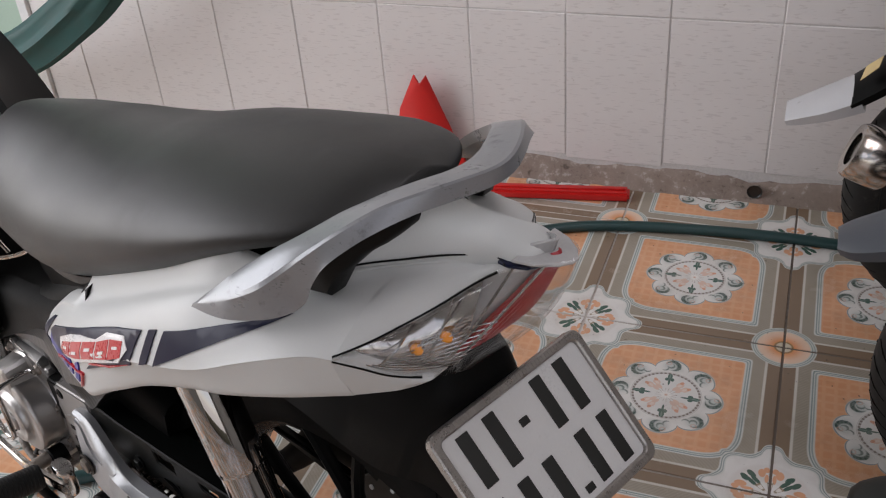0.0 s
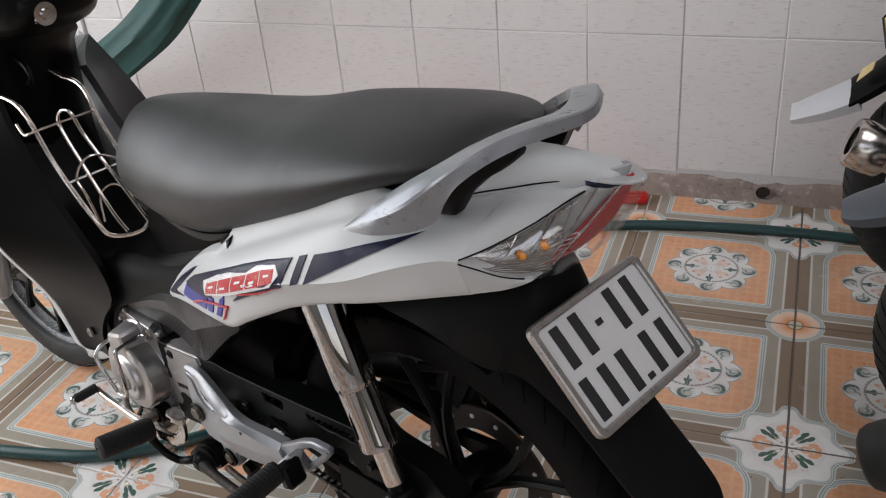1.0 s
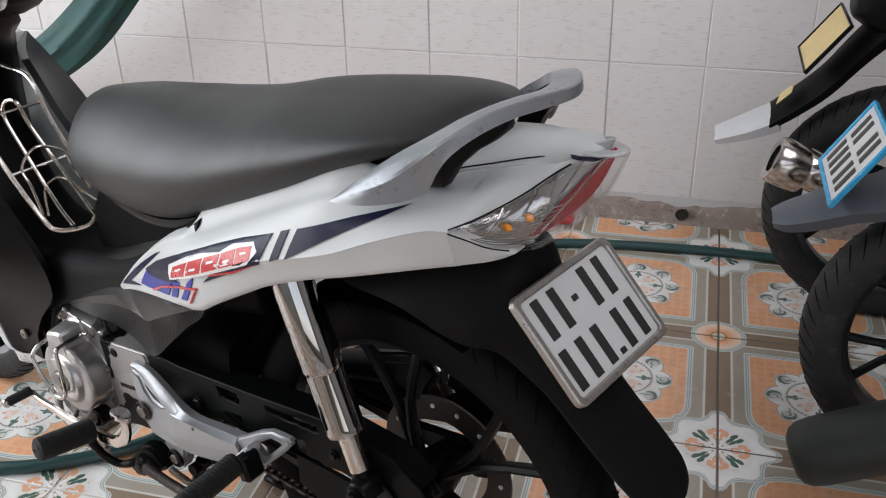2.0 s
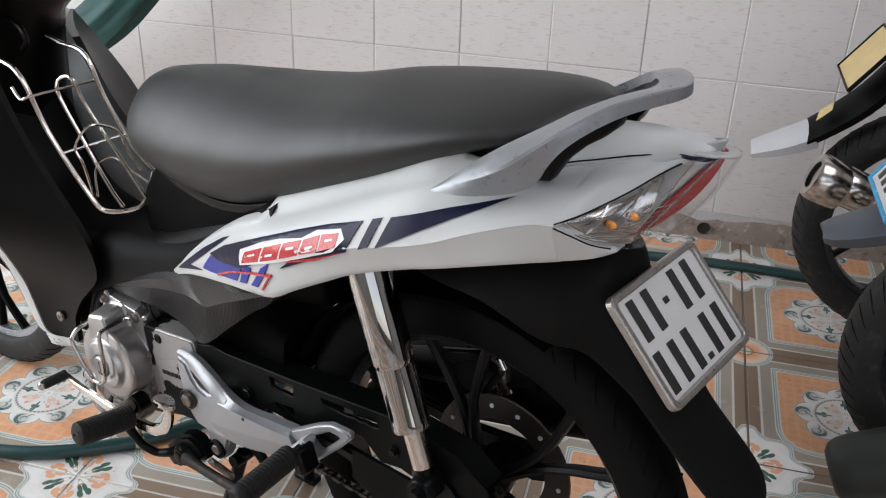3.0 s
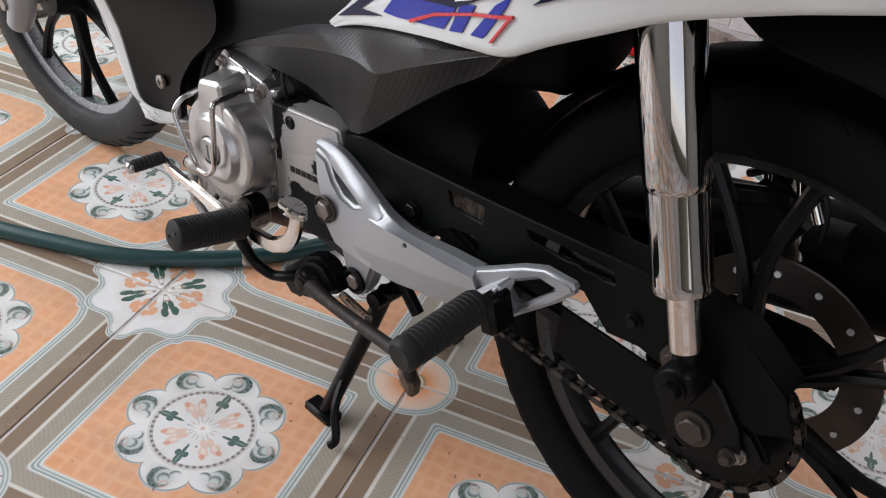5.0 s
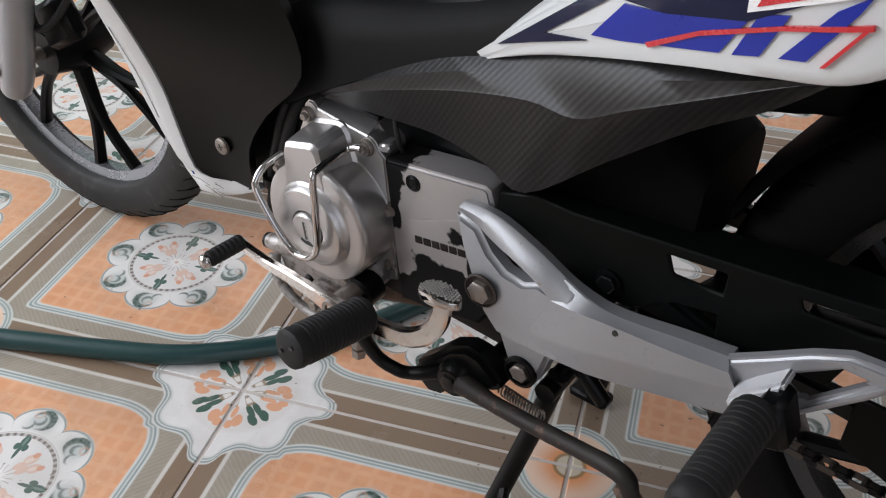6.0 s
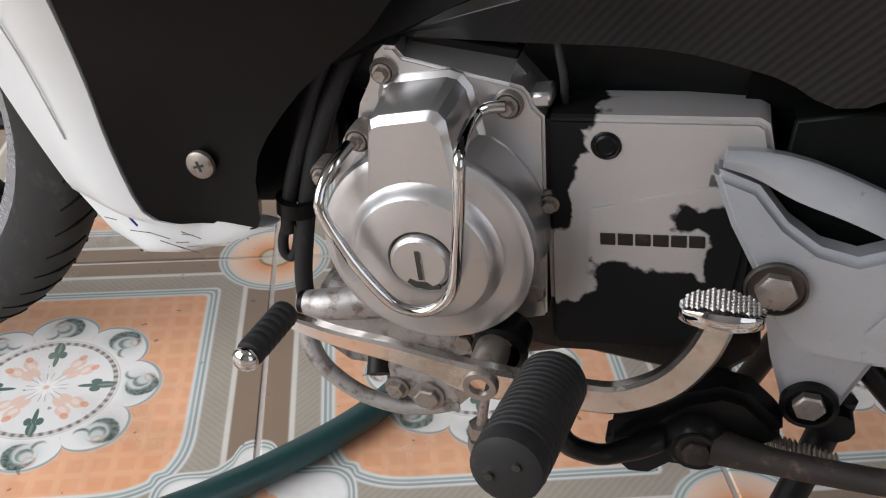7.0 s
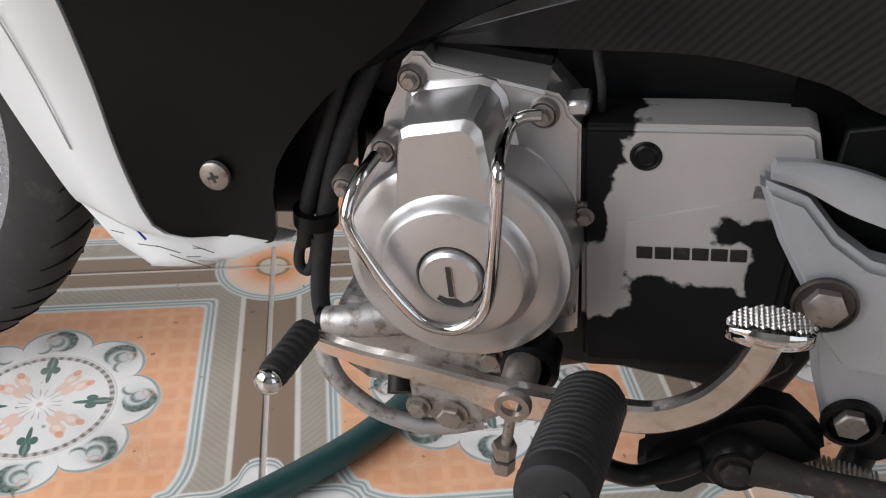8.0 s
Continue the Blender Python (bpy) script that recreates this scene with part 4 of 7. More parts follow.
RAIL_OUTER = [(0.2215, 0.153, 0.8095), (0.180, 0.1525, 0.8145), (0.140, 0.138, 0.8225), (0.122, 0.121, 0.8310), (0.110, 0.1190, 0.8540), (0.0955, 0.1160, 0.8745), (0.076, 0.098, 0.8925), (0.0590, 0.070, 0.9025), (0.044, 0.044, 0.9065), (0.033, 0.020, 0.9085), (0.0295, 0.0, 0.9090)]


def build_rail():
    rows = [a + b + c for a, b, c in zip(RAIL_INNER, RAIL_RIDGE, RAIL_OUTER)]
    rows += [(a[0], -a[1], *a[2:4], -a[4], *a[5:7], -a[7], a[8]) for a in rows[-2::-1]]
    rings = []
    for row in spaced(rows, 5):
        inner, ridge, outer = Vector(row[:3]), Vector(row[3:6]), Vector(row[6:])
        under = Vector((inner.x, inner.y, max(outer.z, inner.z - 0.012)))
        rings.append([inner, inner.lerp(ridge, 0.12) + Vector((0, 0, 0.0012)), inner.lerp(ridge, 0.5) + Vector((0, 0, 0.0012)), inner.lerp(ridge, 0.92) + Vector((0, 0, 0.0006)), ridge.lerp(outer, 0.06), ridge.lerp(outer, 0.5), ridge.lerp(outer, 0.94), outer.lerp(under, 0.06), under])
    rail = part("grab_rail", loft(rings), M_RAIL, bike, "scuffed grey alloy grab rail", crease=24)
    for sign in (1, -1):
        bm = prism([(0.150, 0.822), (0.120, 0.8285), (0.108, 0.8510), (0.094, 0.8665), (0.082, 0.8745), (0.070, 0.887), (0.072, 0.898), (0.094, 0.886), (0.116, 0.872), (0.140, 0.850)], 0.078, 0.098, 0.003)
        # lean the bracket inwards towards the tail
        for v in bm.verts:
            v.co.y -= max(0.0, (0.112 - v.co.x)) * 0.9
        part("bracket", bm if sign > 0 else mirrored(bm), M_BLACK, rail, "black rail bracket")


def wheel(centre, radius, rim, half, name, label, turn=None, spokes=6, disc=True, owner=None, rubber=None, metal=None):
    """Tyre, alloy rim with split spokes, hub and disc round an axle along y."""
    cx, cy, cz = centre
    place = Matrix.Translation(centre) @ (turn or Matrix.Identity(4))
    w = cluster(name, bike if owner is None else owner, label)
    prof = []
    for k in range(17):
        a = math.pi * k / 16
        s = math.sin(a)
        prof.append((rim + (radius - rim) * (s ** 0.62), half * math.cos(a) * (0.78 + 0.22 * s)))
    prof += [(rim - 0.006, -half * 0.6), (rim - 0.006, half * 0.6)]
    bm = turned(prof, 72, loop=True)
    bm.transform(place)
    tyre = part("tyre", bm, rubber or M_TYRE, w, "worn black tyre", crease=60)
    # tread grooves as raised blocks; their inner shade is put into the dark colour
    bm = bmesh.new()
    for k in range(54):
        a = 2 * math.pi * k / 54
        for side in (1, -1):
            a2 = a + (math.pi / 54 if side < 0 else 0)
            pts = []
            for u, dv in ((0.10, 0.0), (0.42, 0.035), (0.74, 0.10)):
                th = math.pi / 2 - side * u * math.pi / 2 * 0.86
                rr = rim + (radius - rim) * (math.sin(th) ** 0.62) + 0.0003
                pts.append((rr * math.cos(a2 + dv), half * math.cos(th) * (0.78 + 0.22 * math.sin(th)), rr * math.sin(a2 + dv)))
            tube(pts, [0.0010, 0.0016, 0.0007], 5, 2, bm)
    bm.transform(place)
    part("tread", bm, M_TYRE if rubber else M_GROOVE_SHADE, w, "raised dark bars drawn as tread grooves")
    lip = [(rim + 0.004, half * 0.62), (rim + 0.006, half * 0.52), (rim - 0.004, half * 0.40), (rim - 0.020, half * 0.30), (rim - 0.022, 0.0), (rim - 0.020, -half * 0.30), (rim - 0.004, -half * 0.40), (rim + 0.006, -half * 0.52), (rim + 0.004, -half * 0.62), (rim - 0.004, -half * 0.55), (rim - 0.008, 0.0), (rim - 0.004, half * 0.55)]
    bm = turned(lip, 72, loop=True)
    bm.transform(place)
    rim_part = part("rim", bm, metal or M_RIM, w, "alloy rim with its reflections put into the colour" if metal else "black alloy rim")
    # thin pale ring: the highlight along the rim put into colour
    bm = turned([(rim + 0.0052, half * 0.60), (rim + 0.0068, half * 0.57), (rim + 0.0060, half * 0.53), (rim + 0.0046, half * 0.57)], 72, loop=True)
    bm.transform(place)
    part("rim_highlight", bm, M_STEEL, rim_part, "thin pale ring, the rim's highlight put into colour")
    for k in range(spokes):
        a = 2 * math.pi * k / spokes + 0.3
        bm = bmesh.new()
        for d in (-0.17, 0.17):
            p0 = (0.035 * math.cos(a), 0.0, 0.035 * math.sin(a))
            p1 = ((rim * 0.55) * math.cos(a + d * 0.5), 0.003, (rim * 0.55) * math.sin(a + d * 0.5))
            p2 = ((rim - 0.014) * math.cos(a + d * 1.3), 0.0, (rim - 0.014) * math.sin(a + d * 1.3))
            tube([p0, p1, p2], [0.014, 0.0085, 0.010], 8, 3, bm, flat=0.8)
        bm.transform(place)
        part("spoke", bm, M_FRAME, w)
    bm = turned([(0.0, half + 0.012), (0.030, half + 0.012), (0.036, half * 0.6), (0.040, 0.0), (0.036, -half * 0.6), (0.030, -half - 0.012), (0.0, -half - 0.012)], 28)
    bm.transform(place)
    part("hub", bm, M_FRAME, w)
    if disc:
        bm = turned([(0.070, -half - 0.006), (0.108, -half - 0.006), (0.108, -half - 0.010), (0.070, -half - 0.010)], 48, loop=True)
        bm.transform(place)
        part("brake_disc", bm, M_DISC, w, "drilled steel brake disc")
        # white discs: the bright floor seen through the holes put into colour
        for k in range(14):
            a = 2 * math.pi * k / 14
            bm = turned([(0.0, 0.001), (0.0034, 0.001), (0.0034, -0.001), (0.0, -0.001)], 10, (0.092 * math.cos(a), -half - 0.0052, 0.092 * math.sin(a)))
            bm.transform(place)
            part("bright_hole_spot", bm, M_PLATE, w)
    return w


def build_rear_end():
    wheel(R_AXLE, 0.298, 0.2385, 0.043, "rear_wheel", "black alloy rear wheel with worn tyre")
    # sprocket, chain, adjuster plate
    x, y, z = R_AXLE
    teeth = []
    for k in range(72):
        r = 0.078 if k % 2 == 0 else 0.073
        teeth.append((x + r * math.cos(2 * math.pi * k / 72), z + r * math.sin(2 * math.pi * k / 72)))
    holes = [[(x + 0.055 * math.cos(a0) + 0.010 * math.cos(b), z + 0.055 * math.sin(a0) + 0.010 * math.sin(b)) for b in [2 * math.pi * q / 8 for q in range(8)]] for a0 in [2 * math.pi * k / 5 for k in range(5)]]
    part("rear_sprocket", prism(teeth, 0.052, 0.057, 0.0005, holes=holes), M_FRAME, bike, "oily black chain sprocket")
    c = cluster("chain", bike, "oily drive chain")
    def link(px, pz, ang, odd):
        bm = bmesh.new()
        out = []
        for q in range(10):
            a = 2 * math.pi * q / 10
            lx = math.copysign(0.0042, math.cos(a)) + 0.0040 * math.cos(a)
            lz = (0.0042 if abs(math.cos(a)) > 0.4 else 0.0032) * math.sin(a)
            out.append((lx, lz))
        t = 0.0052 if odd else 0.0036
        for s in (1, -1):
            prism(out, s * t - 0.0007, s * t + 0.0007, 0.0, bm=bm)
        turned([(0.0, 0.006), (0.0028, 0.006), (0.0028, -0.006), (0.0, -0.006)], 8, (0.0042, 0, 0), bm=bm)
        bm.transform(Matrix.Translation((px, 0.0545, pz)) @ Matrix.Rotation(-ang, 4, "Y"))
        part("link", bm, M_DISC if odd else M_FRAME, c)
    def run(ax, az, bx, bz, sag):
        n = int(math.hypot(bx - ax, bz - az) / 0.0127)
        for k in range(n):
            u, v = k / n, (k + 1) / n
            px, pz = ax + (bx - ax) * u, az + (bz - az) * u - sag * math.sin(math.pi * u)
            qx, qz = ax + (bx - ax) * v, az + (bz - az) * v - sag * math.sin(math.pi * v)
            link((px + qx) / 2, (pz + qz) / 2, math.atan2(qz - pz, qx - px), k % 2)
    run(x - 0.01, z + 0.079, 0.72, 0.336, 0.003)
    run(0.72, 0.266, x, z - 0.076, 0.004)
    for k in range(20):
        a = math.pi / 2 + math.pi * (k + 0.5) / 20
        link(x + 0.079 * math.cos(a), z + 0.079 * math.sin(a), a + math.pi / 2, k % 2)
    # swing arm, both sides
    for sign in (1, -1):
        outline = [(0.735, 0.362), (0.697, 0.374), (0.660, 0.388), (0.640, 0.384), (0.575, 0.374), (0.531, 0.3625), (0.495, 0.3490), (0.420, 0.346), (0.300, 0.342), (0.215, 0.352), (0.185, 0.345), (0.165, 0.325), (0.170, 0.302), (0.195, 0.292), (0.300, 0.312), (0.50, 0.338), (0.64, 0.342), (0.735, 0.338)]
        bm = prism(outline, 0.069, 0.084, 0.004, segments=2)
        arm = part("swing_arm", bm if sign > 0 else mirrored(bm), M_FRAME, bike, "black steel swing arm")
        bm = bolt_head((0.232, 0.085, 0.322), 0.012, 0.014)
        bolt_head((0.190, 0.085, 0.318), 0.006, 0.008, bm)
        part("axle_nut", bm if sign > 0 else mirrored(bm), M_STEEL, arm)
    part("arm_plate", prism([(0.388, 0.353), (0.388, 0.304), (0.345, 0.288), (0.262, 0.284), (0.250, 0.300), (0.270, 0.352)], 0.083, 0.087, 0.001), M_GUARD, bike)
    plate = [(0.300, 0.345), (0.285, 0.392), (0.255, 0.402), (0.215, 0.380), (0.180, 0.345), (0.168, 0.318), (0.182, 0.290), (0.215, 0.278), (0.262, 0.290)]
    plate = [(0.240 + (px - 0.240) * 0.72, 0.345 + (pz - 0.345) * 0.82) for px, pz in plate]
    ax = part("axle_plate", prism(plate, 0.084, 0.091, 0.002), M_FRAME, bike, "black axle plate with dull bolts")
    for bx, bz, r in ((0.266, 0.378, 0.011), (0.232, 0.322, 0.013), (0.196, 0.316, 0.006)):
        part("bolt", bolt_head((bx, 0.091, bz), r, 0.009), M_DISC, ax)
    mf = cluster("muffler", bike, "black muffler with a dark heat shield")
    part("muffler_can", tube([(0.700, -0.110, 0.150), (0.600, -0.125, 0.175), (0.520, -0.140, 0.255), (0.455, -0.146, 0.322), (0.36, -0.150, 0.352), (0.20, -0.156, 0.392), (0.125, -0.158, 0.411), (0.110, -0.158, 0.415)], [0.015, 0.018, 0.026, 0.050, 0.060, 0.060, 0.056, 0.044], 24, 4), M_SHADED_BLACK, mf)
    part("heat_shield", tube([(0.50, -0.112, 0.350), (0.36, -0.118, 0.392), (0.22, -0.122, 0.428)], [0.028, 0.038, 0.030], 14, 3, flat=0.6), M_DUSTY, mf)
    # chain guard over the upper run, with long slots
    guard = [(0.690, 0.410), (0.655, 0.420), (0.620, 0.419), (0.470, 0.433), (0.320, 0.450), (0.215, 0.440), (0.168, 0.410), (0.150, 0.380), (0.175, 0.362), (0.215, 0.360), (0.30, 0.374), (0.333, 0.368), (0.366, 0.3955), (0.394, 0.390), (0.404, 0.362), (0.4895, 0.361), (0.4915, 0.382), (0.525, 0.376), (0.540, 0.366), (0.560, 0.352), (0.690, 0.352)]
    slots = [[(0.438, 0.425), (0.370, 0.431), (0.341, 0.433), (0.337, 0.422), (0.352, 0.419), (0.358, 0.421), (0.370, 0.418), (0.378, 0.420), (0.390, 0.417), (0.434, 0.416)], [(0.537, 0.417), (0.491, 0.421), (0.491, 0.402), (0.531, 0.401)]]
    guard = [(x + 0.006, z - 0.013) for x, z in guard]
    slots = [[(x + 0.006, z - 0.013) for x, z in slot] for slot in slots]
    g = part("chain_guard", prism(guard, 0.080, 0.085, 0.0015, holes=slots), M_GUARD, bike, "black slotted chain guard")
    part("guard_top", prism(guard[:7] + [(0.180, 0.397), (0.223, 0.423), (0.326, 0.433), (0.476, 0.416), (0.626, 0.402), (0.660, 0.403), (0.692, 0.393)], 0.046, 0.081, 0.0), M_GUARD, g)
    for bx, bz, r in ((0.587, 0.357, 0.0085), (0.316, 0.386, 0.006), (0.262, 0.420, 0.006)):
        part("bolt", bolt_head((bx, 0.085, bz), r, 0.007), M_FRAME, g)


def build_shock(sign):
    """Chromed shroud, lower tube and eye of one rear shock absorber."""
    top, low = Vector((0.362, 0.096, 0.688)), Vector((0.2505, 0.099, 0.376))
    way = (low - top).normalized()

    def along(d):
        return top + way * d

    s = cluster("shock_absorber", bike, "chromed rear shock absorber")
    spin = Vector((0, 1, 0)).rotation_difference(way).to_matrix().to_4x4()

    def piece(name, prof, mat):
        bm = turned(prof, 32)
        bm.transform(Matrix.Translation(top) @ spin)
        part(name, bm if sign > 0 else mirrored(bm), mat, s)

    piece("shroud", [(0.0, 0.0), (0.0250, 0.0), (0.0268, 0.004), (0.0268, 0.154), (0.0260, 0.160), (0.0252, 0.161)], M_SHOCK)
    piece("lower_shroud", [(0.0252, 0.156), (0.0250, 0.238), (0.0257, 0.243), (0.0250, 0.248), (0.0, 0.248)], M_SHOCK)
    piece("damper_tube", [(0.0, 0.242), (0.0140, 0.245), (0.0140, 0.304), (0.0, 0.306)], M_WORNCHROME)
    piece("damper_foot", [(0.0, 0.300), (0.012, 0.302), (0.011, 0.328), (0.0, 0.330)], M_FRAME)
    bm = turned([(0.0, 0.022), (0.016, 0.022), (0.019, 0.018), (0.019, -0.016), (0.0, -0.016)], 24, low)
    bolt_head((low.x, low.y + 0.02, low.z), 0.009, 0.012, bm)
    part("shock_eye", bm if sign > 0 else mirrored(bm), M_FRAME, s)


def build_mudguard():
    # inner mudguard round the tyre, then the tail flap that carries the plate
    rings = []
    for x, z, half, drop in spaced([(0.33, 0.703, 0.060, 0.012), (0.275, 0.707, 0.080, 0.042), (0.18, 0.727, 0.086, 0.066), (0.107, 0.747, 0.082, 0.106), (0.075, 0.748, 0.075, 0.114), (0.060, 0.732, 0.068, 0.098), (0.048, 0.700, 0.064, 0.070), (0.028, 0.665, 0.061, 0.050), (0.004, 0.630, 0.059, 0.034), (-0.022, 0.590, 0.057, 0.022), (-0.050, 0.551, 0.056, 0.012), (-0.080, 0.521, 0.055, 0.009), (-0.105, 0.496, 0.050, 0.006), (-0.119, 0.479, 0.037, 0.004), (-0.125, 0.471, 0.016, 0.002)], 4):
        ring = []
        for k in range(13):
            u = -1 + 2 * k / 12
            ring.append((x + 0.25 * drop * abs(u) ** 4, half * u, z - drop * abs(u) ** 3.2))
        inner = [(p[0] + 0.006, p[1] * 0.93, p[2] - 0.005) for p in reversed(ring)]
        rings.append(ring + inner)
    part("mudguard", loft(rings), M_DUSTY, bike, "dusty black plastic rear mudguard", crease=60)
    rings = []
    for k in range(15):
        a = radians(22 + 88 * k / 14)
        ring = [(R_AXLE[0] + (0.312 - 0.009 * abs(u) ** 3) * math.cos(a), 0.056 * u, R_AXLE[2] + (0.312 - 0.009 * abs(u) ** 3) * math.sin(a)) for u in (-1, -0.7, 0, 0.7, 1)]
        ring += [(R_AXLE[0] + 0.3005 * math.cos(a), 0.050 * u, R_AXLE[2] + 0.3005 * math.sin(a)) for u in (1, 0, -1)]
        rings.append(ring)
    part("inner_fender", loft(rings), M_SHADED_BLACK, bike, "black inner fender close to the tyre", crease=60)
    part("battery_box", loft([section(x, 0.062, lo, hi, 4, 16) for x, hi, lo in spaced([(0.72, 0.52, 0.37), (0.67, 0.55, 0.36), (0.61, 0.54, 0.375), (0.580, 0.492, 0.375), (0.550, 0.474, 0.375), (0.535, 0.462, 0.380)], 2)]), M_SHADED_BLACK, bike)
    bm = block((0.285, -0.062, 0.445), (0.060, 0.028, 0.075), 0.008, Matrix.Rotation(radians(-25), 4, "Y"), segments=2)
    block((0.30, -0.045, 0.475), (0.085, 0.012, 0.018), 0.004, Matrix.Rotation(radians(20), 4, "Y"), bm=bm)
    tube([(0.31, -0.05, 0.49), (0.28, -0.045, 0.51), (0.24, -0.05, 0.50), (0.23, -0.05, 0.46)], 0.004, 8, 4, bm)
    part("rear_caliper", bm, M_FRAME, bike, "black rear brake caliper")
    part("caliper_pin", tube([(0.245, -0.046, 0.492), (0.236, -0.046, 0.478)], 0.006, 10, 1), M_CHROME, bike)
    # black body behind the fairing, above the wheel
    rows = [(0.66, 0.060, 0.60, 0.43), (0.62, 0.060, 0.63, 0.462), (0.56, 0.060, 0.67, 0.498), (0.52, 0.060, 0.69, 0.511), (0.48, 0.060, 0.705, 0.522), (0.456, 0.062, 0.715, 0.540), (0.448, 0.080, 0.72, 0.66), (0.42, 0.110, 0.735, 0.680), (0.36, 0.12, 0.755, 0.700), (0.30, 0.12, 0.77, 0.715), (0.18, 0.098, 0.80, 0.740), (0.10, 0.066, 0.815, 0.757), (0.06, 0.040, 0.825, 0.768), (0.045, 0.03, 0.825, 0.772)]
    rings = [section(x, half, low, high, 4.5, 20) for x, half, high, low in spaced(rows, 3)]
    part("under_tray", loft(rings), M_SHADED_BLACK, bike, crease=60)


def build_plate():
    """Number plate with a knurled chrome frame; the writing is plain bars."""
    c = Vector((0.001, -0.006, 0.6645))
    up = (Vector((0.045, 0.0, 0.7175)) - Vector((-0.045, 0.0, 0.618))).normalized()
    right = Matrix.Rotation(radians(-3.5), 3, "Z") @ Vector((0, -1, 0))
    out = right.cross(up)
    m = Matrix((right, up, out)).transposed().to_4x4()
    m.translation = c
    plate = cluster("number_plate", bike, "white number plate with black characters in a knurled chrome frame")
    bm = block((0, 0, 0), (0.171, 0.120, 0.003), 0.001)
    bm.transform(m)
    part("plate_sheet", bm, M_PLATE, plate)
    w, h = 0.0920, 0.0665

    def rounded(w, h, r):
        pts = []
        for cx, cy, a0 in ((w - r, h - r, 0), (-w + r, h - r, 90), (-w + r, -h + r, 180), (w - r, -h + r, 270)):
            pts += [(cx + r * math.cos(radians(a0 + 90 * k / 4)), cy + r * math.sin(radians(a0 + 90 * k / 4))) for k in range(5)]
        return pts

    bm = prism(rounded(w, h, 0.010), -0.004, 0.006, 0.0015, axis="z", holes=[rounded(w - 0.0085, h - 0.0085, 0.006)])
    bm.transform(m)
    part("plate_frame", bm, M_KNURL, plate, "knurled chrome frame")
    bm = bmesh.new()
    for sx in (-1, 1):
        for k in range(26):
            block((sx * (w - 0.0042), -h + 0.012 + k * (2 * h - 0.024) / 25, 0.0062), (0.0045, 0.0022, 0.0008), 0.0, bm=bm)
    for sy in (-1, 1):
        for k in range(40):
            block((-w + 0.012 + k * (2 * w - 0.024) / 39, sy * (h - 0.0042), 0.0062), (0.0022, 0.0045, 0.0008), 0.0, bm=bm)
    bm.transform(m)
    part("knurling", bm, M_KNURL, plate)
    # bars in place of the characters
    for row, (y, xs) in enumerate(((0.029, (-0.066, -0.036, 0.022, 0.052)), (-0.030, (-0.072, -0.042, -0.012, 0.030, 0.060)))):
        for x in xs:
            bm = block((x + 0.004, y, 0.002), (0.0135, 0.047, 0.0016), 0.0006)
            bm.transform(m)
            part("character_bar", bm, M_INK_HOLLOW, plate)
    for x, y in ((-0.005, 0.029), (0.013, -0.049)):
        bm = block((x, y, 0.002), (0.010, 0.007, 0.0016), 0.0006)
        bm.transform(m)
        part("character_bar", bm, M_INK_HOLLOW, plate)
    # stalk and rubber buffer behind
    bm = tube([(0.045, 0.0, 0.680), (0.030, 0.0, 0.668), (0.018, 0.0, 0.656)], 0.009, 8, 3)
    part("plate_bracket", bm, M_BLACK, plate)


